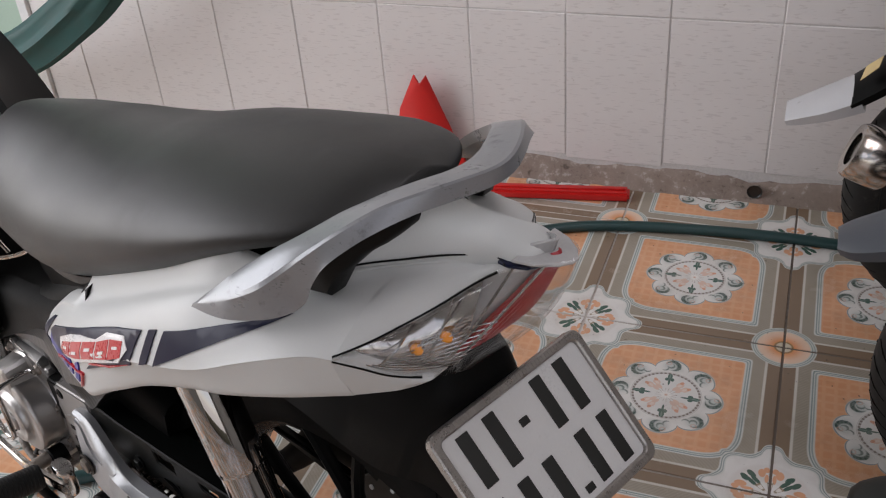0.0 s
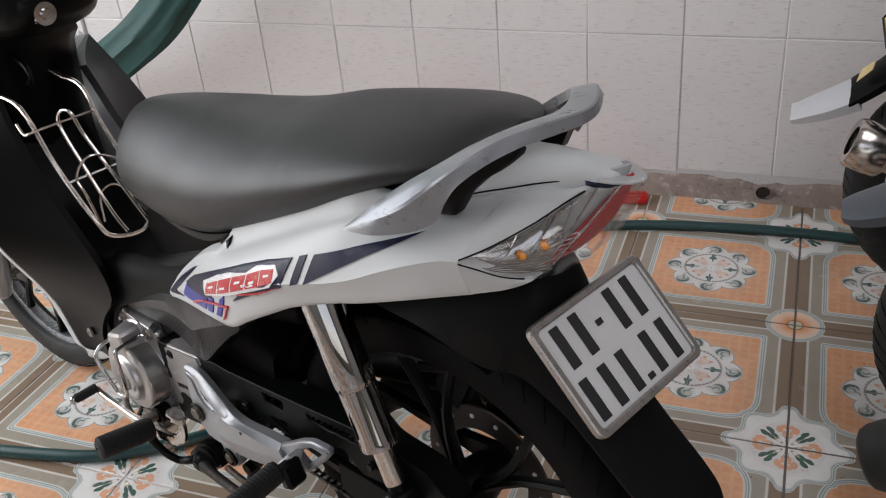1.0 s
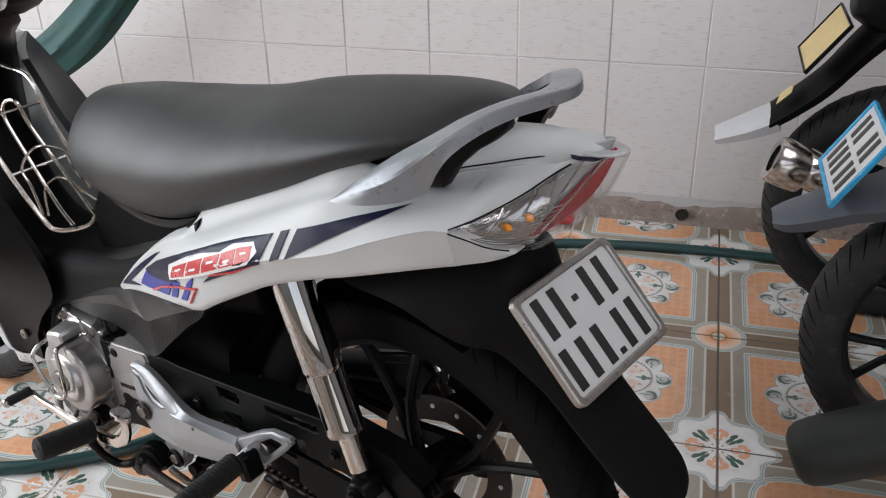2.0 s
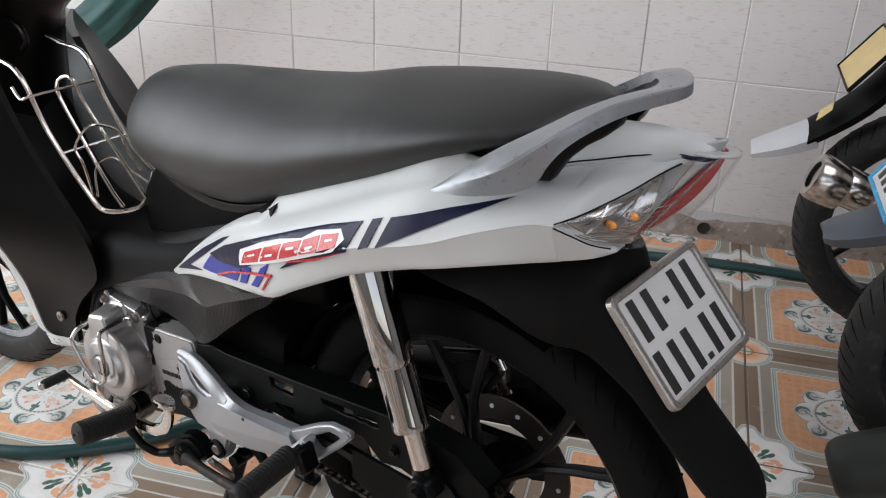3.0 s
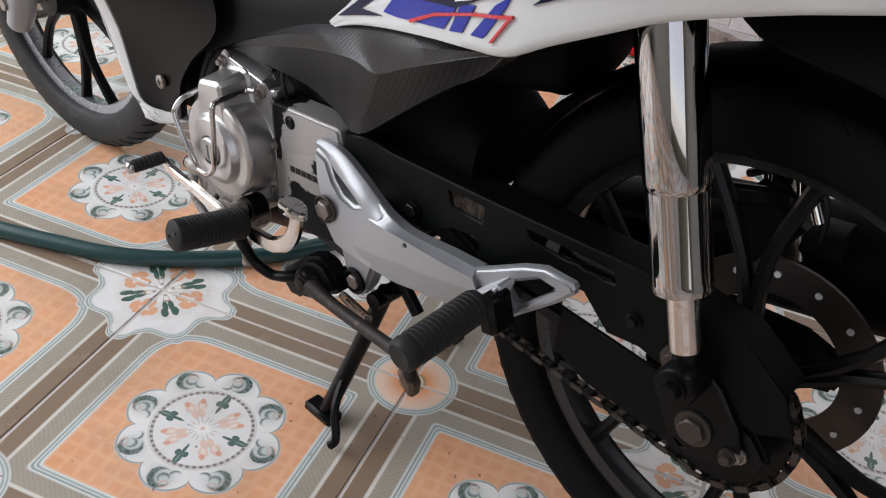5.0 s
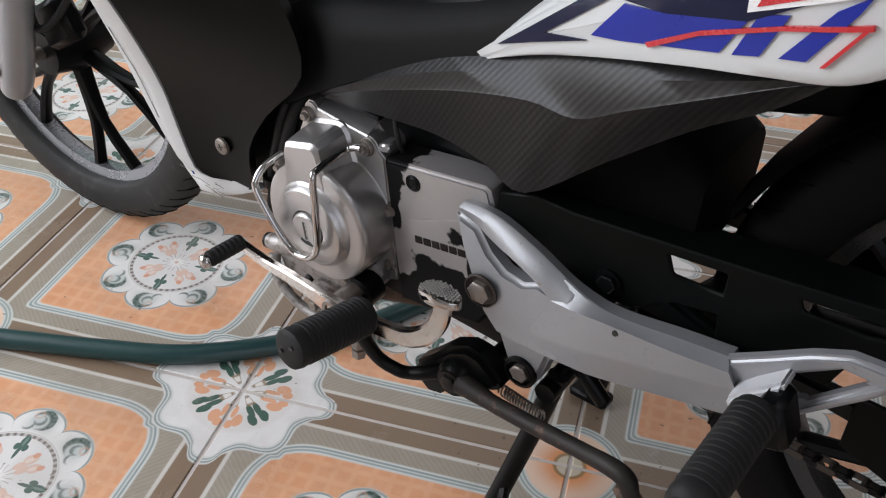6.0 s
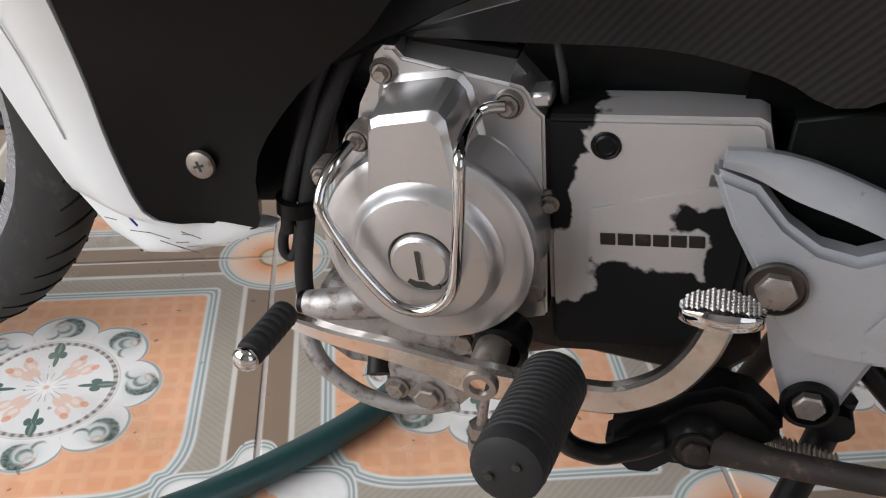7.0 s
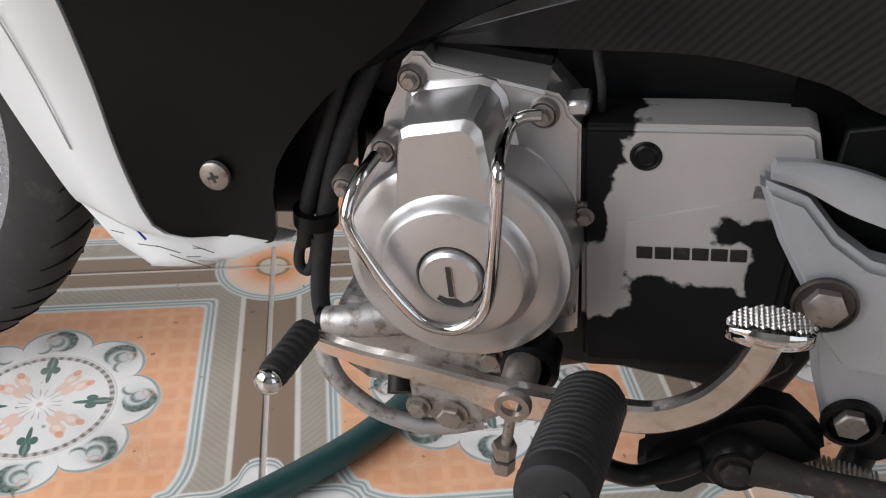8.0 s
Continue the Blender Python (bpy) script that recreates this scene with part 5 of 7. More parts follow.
def build_engine():
    eng = cluster("engine", bike, "cast aluminium engine with silver covers")
    case = [(0.945, 0.300), (0.935, 0.345), (0.920, 0.380), (0.912, 0.400), (0.846, 0.402), (0.828, 0.384), (0.814, 0.272), (0.82, 0.225), (0.90, 0.215), (0.940, 0.235)]
    part("crankcase", prism(case, -0.075, 0.070, 0.006, segments=2), M_ALU, eng)
    sump = [(0.945, 0.262), (0.945, 0.215), (0.915, 0.200), (0.80, 0.195), (0.745, 0.205), (0.735, 0.262)]
    part("sump", prism(sump, -0.07, 0.060, 0.008, segments=2), M_DULL_DARK, eng, "dark lower case")
    # flange with its raised bolt bosses and a sloping shoulder up to the top plate
    flange = [(0.9045, 0.4015), (0.9100, 0.4070), (0.9165, 0.4065), (0.9215, 0.4005), (0.9235, 0.3920), (0.9250, 0.3835), (0.9310, 0.3690), (0.9330, 0.3560), (0.9420, 0.3450), (0.9480, 0.3250), (0.9500, 0.300), (0.945, 0.262), (0.925, 0.240), (0.89, 0.228), (0.84, 0.230), (0.8105, 0.242), (0.8155, 0.300), (0.8235, 0.3775), (0.8300, 0.3830), (0.8330, 0.3895), (0.8370, 0.3935), (0.8440, 0.3945)]
    part("cover_flange", prism(flange, 0.056, 0.0815, 0.0025, segments=2), M_ALU, eng)
    rings = [[(x, 0.0815, z0), (x, 0.0800, z0 + 0.003), (x, 0.062, z1), (x, 0.030, z1), (x, 0.030, z0)] for x, z0, z1 in ((0.9065, 0.398, 0.4065), (0.8440, 0.3915, 0.4035))]
    part("shoulder", loft(rings), M_ALU, eng)
    part("flange_ear", prism([(0.8345, 0.3885), (0.8215, 0.3915), (0.8200, 0.3822), (0.8330, 0.3800)], 0.060, 0.079, 0.002), M_ALU, eng)
    # dark plate that covers the top of the case, with ribs along it
    part("top_plate", prism([(0.9055, 0.4045), (0.8430, 0.4020), (0.8425, 0.4085), (0.9050, 0.4110)], -0.04, 0.066, 0.0012), M_FRAME, eng, "dark ribbed top plate")
    for k in range(4):
        part("plate_rib", block((0.874, 0.060 - 0.013 * k, 0.4105), (0.058, 0.003, 0.003), 0.001, Matrix.Rotation(radians(-2), 4, "Y")), M_FRAME, eng)
    # round left cover: rolled rim, flat ring, fillet up to the raised middle
    c = (0.8782, 0.0, 0.3032)
    prof = [(0.0660, 0.078), (0.0632, 0.083), (0.0630, 0.1100), (0.0637, 0.1130), (0.0634, 0.1165), (0.0620, 0.1192), (0.0590, 0.1208), (0.0560, 0.1213), (0.0480, 0.1217), (0.0455, 0.1222), (0.0438, 0.1236), (0.0422, 0.1262), (0.0408, 0.1290), (0.0392, 0.1306), (0.0370, 0.1312), (0.0196, 0.1316), (0.0190, 0.1306), (0.0190, 0.1270)]
    part("round_cover", turned(prof, 84, c), M_ALU, eng, "round silver magneto cover", crease=26)
    # black ring: the shade of the gap round the cap, as colour
    part("cap_gap_shade", turned([(0.0170, 0.1285), (0.0192, 0.1285), (0.0192, 0.1275), (0.0170, 0.1275)], 40, c, loop=True), M_INK_HOLLOW, eng)
    prof = [(0.0, 0.1352), (0.0152, 0.1352), (0.0172, 0.1338), (0.0178, 0.1320), (0.0178, 0.128)]
    part("timing_cap", turned(prof, 48, c), M_ALU, eng, "round cap with a slot", crease=22)
    part("cap_slot", block((0.8782, 0.1352, 0.3030), (0.0030, 0.0010, 0.0190), 0.0, Matrix.Rotation(radians(9), 4, "Y")), M_INK_HOLLOW, eng)
    part("cap_slot_edge", block((0.8762, 0.1353, 0.3028), (0.0008, 0.0010, 0.0190), 0.0, Matrix.Rotation(radians(9), 4, "Y")), M_CHROME, eng)
    part("cap_chip", prism([(0.8850, 0.2905), (0.8835, 0.2930), (0.8790, 0.2918), (0.8740, 0.2928), (0.8700, 0.2905), (0.8660, 0.2928), (0.8650, 0.2898), (0.8720, 0.2876), (0.8800, 0.2878)], 0.1345, 0.1356, 0.0), M_INK_HOLLOW, eng)
    part("rust_streak", prism([(0.842, 0.252), (0.849, 0.249), (0.852, 0.253), (0.846, 0.256)], 0.098, 0.112, 0.0), M_ALU_DIRTY, eng)
    # box-shaped upper half of the cover, with a chamfer round its face
    face = [(0.9120, 0.335), (0.9105, 0.3740), (0.9092, 0.3768), (0.9060, 0.3786), (0.8800, 0.3858), (0.8760, 0.3852), (0.8722, 0.3815), (0.8600, 0.335)]
    front = [(0.9137, 0.335), (0.9120, 0.3762), (0.9108, 0.3812), (0.9060, 0.3845), (0.8785, 0.3920), (0.8735, 0.3913), (0.8692, 0.3870), (0.8560, 0.335)]
    back = [(0.9165, 0.335), (0.9155, 0.3782), (0.9142, 0.3835), (0.9100, 0.3872), (0.8780, 0.3955), (0.8722, 0.3945), (0.8670, 0.3895), (0.8500, 0.335)]
    foot = [(0.9200, 0.332), (0.9190, 0.3790), (0.9170, 0.3865), (0.9115, 0.3905), (0.8775, 0.3985), (0.8700, 0.3970), (0.8640, 0.3905), (0.8460, 0.332)]
    rings = [[(x, 0.070, z) for x, z in foot], [(x, 0.0825, z) for x, z in foot], [(x, 0.0855, z) for x, z in back], [(x, 0.1175, z) for x, z in front], [(x, 0.1192, z - 0.0008) for x, z in front], [(x, 0.1222, z) for x, z in face]]
    part("cover_box", loft(rings), M_ALU, eng, crease=20)
    for x, y, z, r in ((0.8435, 0.0800, 0.3830, 0.0068), (0.9155, 0.0800, 0.3925, 0.0062), (0.8152, 0.0780, 0.3250, 0.0062), (0.9255, 0.0960, 0.3565, 0.0062), (0.9520, 0.0880, 0.3245, 0.0060), (0.820, 0.0760, 0.258, 0.0058)):
        bm = turned([(r * 1.25, -0.010), (r * 1.25, 0.004), (r * 1.05, 0.006), (r * 0.8, 0.004), (0.0, 0.004)], 24, (x, y, z))
        bolt_head((x, y + 0.004, z), r * 0.66, 0.007, bm)
        part("bolt", bm, M_STEEL, eng, "zinc bolt head")
    # chromed guard round the cover
    bm = tube([(0.8435, 0.090, 0.3850), (0.8520, 0.091, 0.3835), (0.8580, 0.094, 0.3800), (0.8588, 0.110, 0.3795), (0.8570, 0.134, 0.3790), (0.8555, 0.1420, 0.3740), (0.8548, 0.1425, 0.3474), (0.8551, 0.1425, 0.3127), (0.8562, 0.1425, 0.2996), (0.8600, 0.1425, 0.2886), (0.8680, 0.1425, 0.2800), (0.8772, 0.1425, 0.2765), (0.8884, 0.1425, 0.2776), (0.8981, 0.1425, 0.2846), (0.9124, 0.1430, 0.3013), (0.9248, 0.1432, 0.3200), (0.9318, 0.1432, 0.3334), (0.9326, 0.1405, 0.3420), (0.9310, 0.1300, 0.3520), (0.9270, 0.1100, 0.3580)], 0.0035, 12, 5)
    part("cover_guard", bm, M_CHROME, eng, "bent chrome guard bar")
    # drive-sprocket cover with a raised field and its mark as plain bars
    cover = [(0.8235, 0.3795), (0.7125, 0.3942), (0.7068, 0.3915), (0.7005, 0.3732), (0.697, 0.262), (0.712, 0.240), (0.8046, 0.2235), (0.809, 0.2552)]
    part("sprocket_cover", prism(cover, 0.045, 0.084, 0.004, segments=3), M_FLAKED, eng, "silver sprocket cover flaked to black")
    part("cover_step", prism([(0.7950, 0.3290), (0.7300, 0.3550), (0.7040, 0.3560), (0.7040, 0.2620), (0.7900, 0.2600)], 0.080, 0.0858, 0.0035, segments=2), M_FLAKED, eng)
    bm = turned([(0.0, 0.0006), (0.0044, 0.0006), (0.0050, 0.0013), (0.0064, 0.0004), (0.0076, 0.0009), (0.0084, 0.0002), (0.0084, -0.003)], 28, (0.7881, 0.0842, 0.3672))
    part("cover_bolt", bm, M_FRAME, eng)
    for k in range(6):
        part("emblem_bar", block((0.7800 - 0.0098 * k, 0.0861, 0.3094 + 0.0015 * k), (0.0086, 0.0010, 0.0078), 0.0004, Matrix.Rotation(radians(8), 4, "Y")), M_DULL_DARK, eng)
    # black sheet added to close the gap behind the hoses
    part("hose_backing", prism([(0.930, 0.430), (0.946, 0.390), (0.958, 0.340), (0.970, 0.300), (0.985, 0.280), (1.040, 0.270), (1.050, 0.430)], 0.052, 0.058, 0.002), M_FRAME, eng, "black backing sheet")
    # dark block added to fill the gap below the sprocket cover
    part("pivot_casting", prism([(0.800, 0.255), (0.690, 0.262), (0.675, 0.215), (0.700, 0.186), (0.790, 0.190)], -0.065, 0.048, 0.006), M_DULL_DARK, eng, "dark block at the pivot")
    # castings below the round cover: lower case, pump cover, pipe
    lower = [(0.955, 0.248), (0.964, 0.216), (0.957, 0.196), (0.938, 0.184), (0.908, 0.186), (0.862, 0.205), (0.838, 0.216), (0.826, 0.236), (0.840, 0.255)]
    part("lower_case", prism(lower, 0.020, 0.098, 0.005, segments=2), M_ALU_DIRTY, eng, "oily lower casting")
    part("starter_motor", tube([(0.9600, 0.108, 0.2380), (0.9400, 0.108, 0.2420), (0.9080, 0.100, 0.2480)], [0.0085, 0.0105, 0.0130], 18, 3), M_ALU_DIRTY, eng, "small silver motor housing")
    part("starter_cap", tube([(0.9640, 0.108, 0.2372), (0.9595, 0.108, 0.2380)], 0.0085, 16, 1), M_BLACK, eng)
    part("sump_pipe", tube([(0.9650, 0.100, 0.2140), (0.9600, 0.106, 0.2000), (0.9470, 0.110, 0.1860), (0.9220, 0.110, 0.1710), (0.8900, 0.108, 0.1670), (0.8600, 0.100, 0.1720)], [0.0070, 0.0062, 0.0058, 0.0055, 0.0055, 0.0050], 14, 5), M_ALU_DIRTY, eng, "oily silver pipe")
    part("pump_cover", prism([(0.912, 0.202), (0.908, 0.178), (0.888, 0.168), (0.858, 0.174), (0.846, 0.190), (0.852, 0.206), (0.870, 0.214), (0.900, 0.213)], 0.060, 0.108, 0.005, segments=2), M_ALU_DIRTY, eng, "oily cast pump cover")
    for x, y, z, r in ((0.9000, 0.108, 0.1830, 0.0062), (0.8790, 0.108, 0.1815, 0.0085), (0.8560, 0.106, 0.1930, 0.0058), (0.8580, 0.098, 0.2260, 0.0065)):
        part("bolt", bolt_head((x, y, z), r, 0.007), M_STEEL, eng)
    part("rubber_plug", tube([(0.9190, 0.090, 0.2060), (0.9130, 0.108, 0.1900)], [0.0060, 0.0080], 12, 1), M_DULL_DARK, eng)
    bm = tube([(0.8420, 0.104, 0.1900), (0.8440, 0.106, 0.1420)], 0.0036, 10, 1)
    for z in (0.1450, 0.1580):
        turned([(0.0, 0.005), (0.0078, 0.005), (0.0078, -0.005), (0.0, -0.005)], 6, (0.8438, 0.106, z), axis="z", bm=bm)
    part("drain_bolt", bm, M_STEEL, eng, "hanging adjuster bolt with two nuts")
    part("exhaust_pipe", tube([(0.965, 0.0, 0.23), (0.945, 0.035, 0.205), (0.90, 0.045, 0.182), (0.84, 0.02, 0.175), (0.70, -0.06, 0.17)], 0.016, 12, 5), M_RUST, eng)
    bm = turned([(0.0110, 0.0), (0.0165, 0.0), (0.0175, 0.022), (0.0130, 0.024), (0.0120, 0.006), (0.0, 0.006)], 28, (0.8330, 0.092, 0.2340))
    part("shift_boss", bm, M_FRAME, eng, "dark open boss of the gear shaft")
    part("shift_shaft", bolt_head((0.8330, 0.098, 0.2340), 0.0065, 0.008, washer=False), M_STEEL, eng)
    for pts, r in (([(0.945, 0.060, 0.410), (0.9600, 0.072, 0.3769), (0.9700, 0.076, 0.3401), (0.9804, 0.078, 0.3000), (0.9840, 0.078, 0.2700)], 0.0050), ([(0.932, 0.058, 0.408), (0.9455, 0.070, 0.3824), (0.9595, 0.074, 0.3418), (0.9690, 0.076, 0.2981), (0.9745, 0.078, 0.2500), (0.9740, 0.080, 0.2239), (0.966, 0.085, 0.2100)], 0.0062), ([(0.9812, 0.078, 0.2836), (0.9875, 0.078, 0.2650), (0.9880, 0.078, 0.2530), (0.9835, 0.078, 0.2495), (0.9790, 0.078, 0.2560), (0.9755, 0.078, 0.2763)], 0.0036), ([(0.818, 0.05, 0.445), (0.822, 0.066, 0.420), (0.816, 0.07, 0.395), (0.815, 0.06, 0.37)], 0.0024), ([(0.925, 0.03, 0.44), (0.935, 0.05, 0.425), (0.94, 0.055, 0.40)], 0.006)):
        part("engine_hose", tube(pts, r, 12, 6), M_RUBBER, eng, "black rubber hose")
    part("hose_clip", turned([(0.0095, 0.005), (0.0140, 0.005), (0.0140, -0.005), (0.0095, -0.005)], 20, (0.9760, 0.077, 0.2920), axis="z", loop=True), M_BLACK, eng)
    # dark frame spine and air box between the covers
    part("frame_spine", loft([section(x, h, lo, hi, 3.5, 16) for x, h, hi, lo in spaced([(0.60, 0.06, 0.56, 0.40), (0.68, 0.060, 0.54, 0.30), (0.78, 0.045, 0.52, 0.30), (0.86, 0.05, 0.50, 0.33), (0.98, 0.06, 0.48, 0.36), (1.06, 0.06, 0.46, 0.34)], 2)]), M_FRAME, eng)
    # cylinder reaching forwards and the carburettor, dark between the panels
    part("cylinder", block((0.99, 0.0, 0.355), (0.10, 0.06, 0.06), 0.004), M_FRAME, eng)
    for k in range(7):
        part("cooling_fin", block((0.955 + 0.013 * k, 0.0, 0.355), (0.005, 0.105, 0.10), 0.003), M_FRAME, eng)
    # the case of the far side
    part("far_case", prism([(0.612, 0.250), (0.620, 0.395), (0.700, 0.420), (0.850, 0.410), (0.880, 0.330), (0.850, 0.250), (0.740, 0.236)], -0.112, -0.060, 0.008, segments=2), M_ALU_DIRTY, eng, "oily case of the far side")
    bm = block((0.80, 0.0, 0.455), (0.07, 0.07, 0.06), 0.01)
    turned([(0.0, 0.045), (0.022, 0.045), (0.022, -0.045), (0.0, -0.045)], 20, (0.75, 0.0, 0.455), "x", bm)
    part("carburettor", bm, M_FRAME, eng)


def grip(parent, a, b, radius, ribs, name="footrest_rubber", mat=None):
    """A ribbed rubber sleeve from a to b with a rounded end."""
    a, b = Vector(a), Vector(b)
    length = (b - a).length
    prof = [(0.0, 0.0), (radius * 0.9, 0.0)]
    band = length * 0.80 / ribs
    for k in range(ribs):
        h = length * 0.04 + k * band
        prof += [(radius * 0.945, h), (radius * 1.0, h + band * 0.12), (radius * 1.0, h + band * 0.70), (radius * 0.945, h + band * 0.82)]
    prof += [(radius * 0.97, length * 0.86), (radius * 1.0, length * 0.90), (radius * 0.95, length * 0.97), (radius * 0.75, length), (0.0, length * 0.985)]
    bm = turned(prof, 24)
    bm.transform(Matrix.Translation(a) @ Vector((0, 1, 0)).rotation_difference((b - a).normalized()).to_matrix().to_4x4())
    return part(name, bm, mat or M_RUBBER, parent, "ribbed black rubber", crease=45)


def build_feet():
    # gear lever: flat chromed bar with a toe rubber and a knurled heel pad
    lever = cluster("gear_lever", bike, "worn chrome heel-and-toe gear lever")
    rows = [(0.956, 0.150, 0.2600, 0.0040), (0.924, 0.149, 0.2525, 0.0055), (0.889, 0.148, 0.2490, 0.0070), (0.862, 0.147, 0.2440, 0.0085), (0.838, 0.145, 0.2380, 0.0120), (0.812, 0.140, 0.2350, 0.0105), (0.780, 0.134, 0.2315, 0.0103), (0.757, 0.131, 0.2330, 0.0102), (0.734, 0.131, 0.2500, 0.0098), (0.7205, 0.132, 0.2740, 0.0092), (0.7150, 0.134, 0.2960, 0.0085), (0.7145, 0.135, 0.3060, 0.0080)]
    line = spaced(rows, 4)
    rings = []
    for i, (x, y, z, h) in enumerate(line):
        a, b = line[max(i - 1, 0)], line[min(i + 1, len(line) - 1)]
        way = Vector((b[0] - a[0], 0, b[2] - a[2])).normalized()
        up = Vector((way.z, 0, -way.x))
        out = Vector((0, 1, 0))
        rings.append([Vector((x, y, z)) + up * u * h + out * v * 0.0045 for u, v in ((1, 0.6), (0.75, 1), (-0.75, 1), (-1, 0.6), (-1, -0.6), (-0.75, -1), (0.75, -1), (1, -0.6))])
    part("lever_bar", loft(rings), M_WORNCHROME, lever, crease=30)
    bm = turned([(0.0, 0.002), (0.0055, 0.002), (0.0062, 0.0062), (0.0098, 0.0062), (0.0108, 0.004), (0.0108, -0.030), (0.0, -0.030)], 24, (0.8365, 0.146, 0.2375))
    part("lever_boss", bm, M_STEEL, lever)
    # black disc for the shade inside the bore
    part("boss_bore", turned([(0.0, 0.0028), (0.0058, 0.0028), (0.0058, 0.0)], 18, (0.8365, 0.146, 0.2375)), M_INK_HOLLOW, lever)
    grip(lever, (0.9545, 0.150, 0.2640), (0.9600, 0.190, 0.2620), 0.0085, 6, "toe_rubber")
    bm = ball((0.9602, 0.1935, 0.2618), (0.0078, 0.0056, 0.0078))
    part("toe_end", bm, M_CHROME, lever)
    # heel pad with pyramids on top
    pad = Matrix.Translation((0.7147, 0.1395, 0.3130)) @ Matrix.Rotation(radians(4), 4, "Y") @ Matrix.Diagonal((1.0, 1.12, 1.35, 1.0))
    rings = []
    for k in range(21):
        u = math.sin(math.pi * (k / 20 - 0.5))
        half = 0.0112 * math.sqrt(max(0.01, 1 - 0.97 * u * u))
        top = 0.0042 - 0.0040 * u * u
        rings.append([(0.0215 * u, y * half, z) for y, z in ((-1, -0.0018), (-0.97, 0.0004), (-0.85, top * 0.72), (-0.45, top * 0.96), (0.45, top * 0.96), (0.85, top * 0.72), (0.97, 0.0004), (1, -0.0018), (0.94, -0.0042), (0.7, -0.0056), (-0.7, -0.0056), (-0.94, -0.0042))])
    bm = loft(rings)
    bm.transform(pad)
    part("heel_pad", bm, M_CHROME, lever, "knurled chrome heel pad")
    bm = bmesh.new()
    for i in range(-8, 9):
        for j in range(-5, 6):
            x, y = i * 0.0025, j * 0.0025 + (0.00125 if i % 2 else 0)
            if (x / 0.023) ** 2 * 0.8 + (y / 0.0105) ** 2 < 0.66:
                top = 0.0049 - 0.004 * (x / 0.024) ** 2
                own = bmesh.new()
                bmesh.ops.create_cone(own, cap_ends=True, segments=4, radius1=0.0017, radius2=0.0006, depth=0.0009)
                own.transform(Matrix.Translation((x, y, top)))
                merged(bm, own)
    bm.transform(pad)
    tagged(part("knurling", bm, M_KNURL, lever), kind="stuff")
    # rider's footrest on its bar
    rest = cluster("rider_footrest", bike, "rider's footrest with ribbed rubber")
    grip(rest, (0.7945, 0.148, 0.2520), (0.8045, 0.238, 0.2670), 0.0195, 15)
    # end holes are black discs, shade painted on
    bm = bmesh.new()
    for x, z in ((0.799, 0.273), (0.812, 0.263), (0.800, 0.258)):
        turned([(0.0, 0.0015), (0.0022, 0.0015), (0.0022, -0.002)], 10, (x, 0.2375, z), bm=bm)
    part("end_holes", bm, M_INK_HOLLOW, rest)
    bm = tube([(0.799, 0.19, 0.259), (0.797, 0.158, 0.242), (0.792, 0.150, 0.220), (0.784, 0.143, 0.200), (0.772, 0.137, 0.190), (0.757, 0.130, 0.186), (0.728, 0.116, 0.196), (0.70, 0.06, 0.192), (0.70, -0.10, 0.188)], [0.009, 0.009, 0.0072, 0.0066, 0.0066, 0.0066, 0.008, 0.009, 0.009], 12, 5)
    part("footrest_bar", bm, M_FRAME, rest)
    # pillion bracket in silver
    br = cluster("pillion_bracket", bike, "silver cast footrest bracket")
    # flat plate round the bolt, its tip bent inwards
    outline = [(0.7324, 0.3701), (0.7169, 0.3421), (0.6996, 0.3188), (0.6876, 0.2931), (0.6716, 0.2757), (0.6479, 0.2747), (0.6219, 0.2770), (0.604, 0.281), (0.606, 0.330), (0.622, 0.3405), (0.6387, 0.3425), (0.652, 0.3365), (0.6711, 0.3385), (0.6893, 0.3480), (0.7066, 0.3640)]
    bm = prism(outline, 0.098, 0.1165, 0.004, segments=3)
    for v in bm.verts:
        v.co.y -= 0.34 * max(0.0, v.co.z - 0.316) - 0.05 * max(0.0, 0.66 - v.co.x)
    part("bracket_plate", bm, M_SILVER, br)
    # narrow upper arm from the tip over the slot
    rows = [((0.7255, 0.0955, 0.3790), (0.7265, 0.0975, 0.3715)), ((0.7065, 0.0960, 0.3813), (0.7096, 0.0995, 0.3689)), ((0.6805, 0.0985, 0.3796), (0.6880, 0.1050, 0.3625)), ((0.6445, 0.1045, 0.3710), (0.6620, 0.1120, 0.3590)), ((0.6290, 0.1070, 0.3660), (0.6383, 0.1165, 0.3525)), ((0.6137, 0.1088, 0.3602), (0.6188, 0.1188, 0.3422)), ((0.5990, 0.1100, 0.3550), (0.6060, 0.1195, 0.3440))]
    rings = []
    for row in spaced([a + b for a, b in rows], 4):
        a, b = Vector(row[:3]), Vector(row[3:])
        rings.append([a + Vector((0, -0.012, -0.002)), a + Vector((0, -0.002, 0.0008)), a, a.lerp(b, 0.5) + Vector((0, 0.0025, 0.001)), a.lerp(b, 0.9) + Vector((0, 0.0008, 0)), b, b + Vector((0, -0.003, -0.001)), b + Vector((0, -0.014, 0.002))])
    part("bracket_arm", loft(rings), M_SILVER, br, crease=32)
    # dark sheet added behind the slot so that it reads dark
    part("slot_backing", prism([(0.706, 0.374), (0.655, 0.366), (0.620, 0.350), (0.622, 0.322), (0.680, 0.322), (0.704, 0.345)], 0.078, 0.084, 0.001), M_FRAME, br)
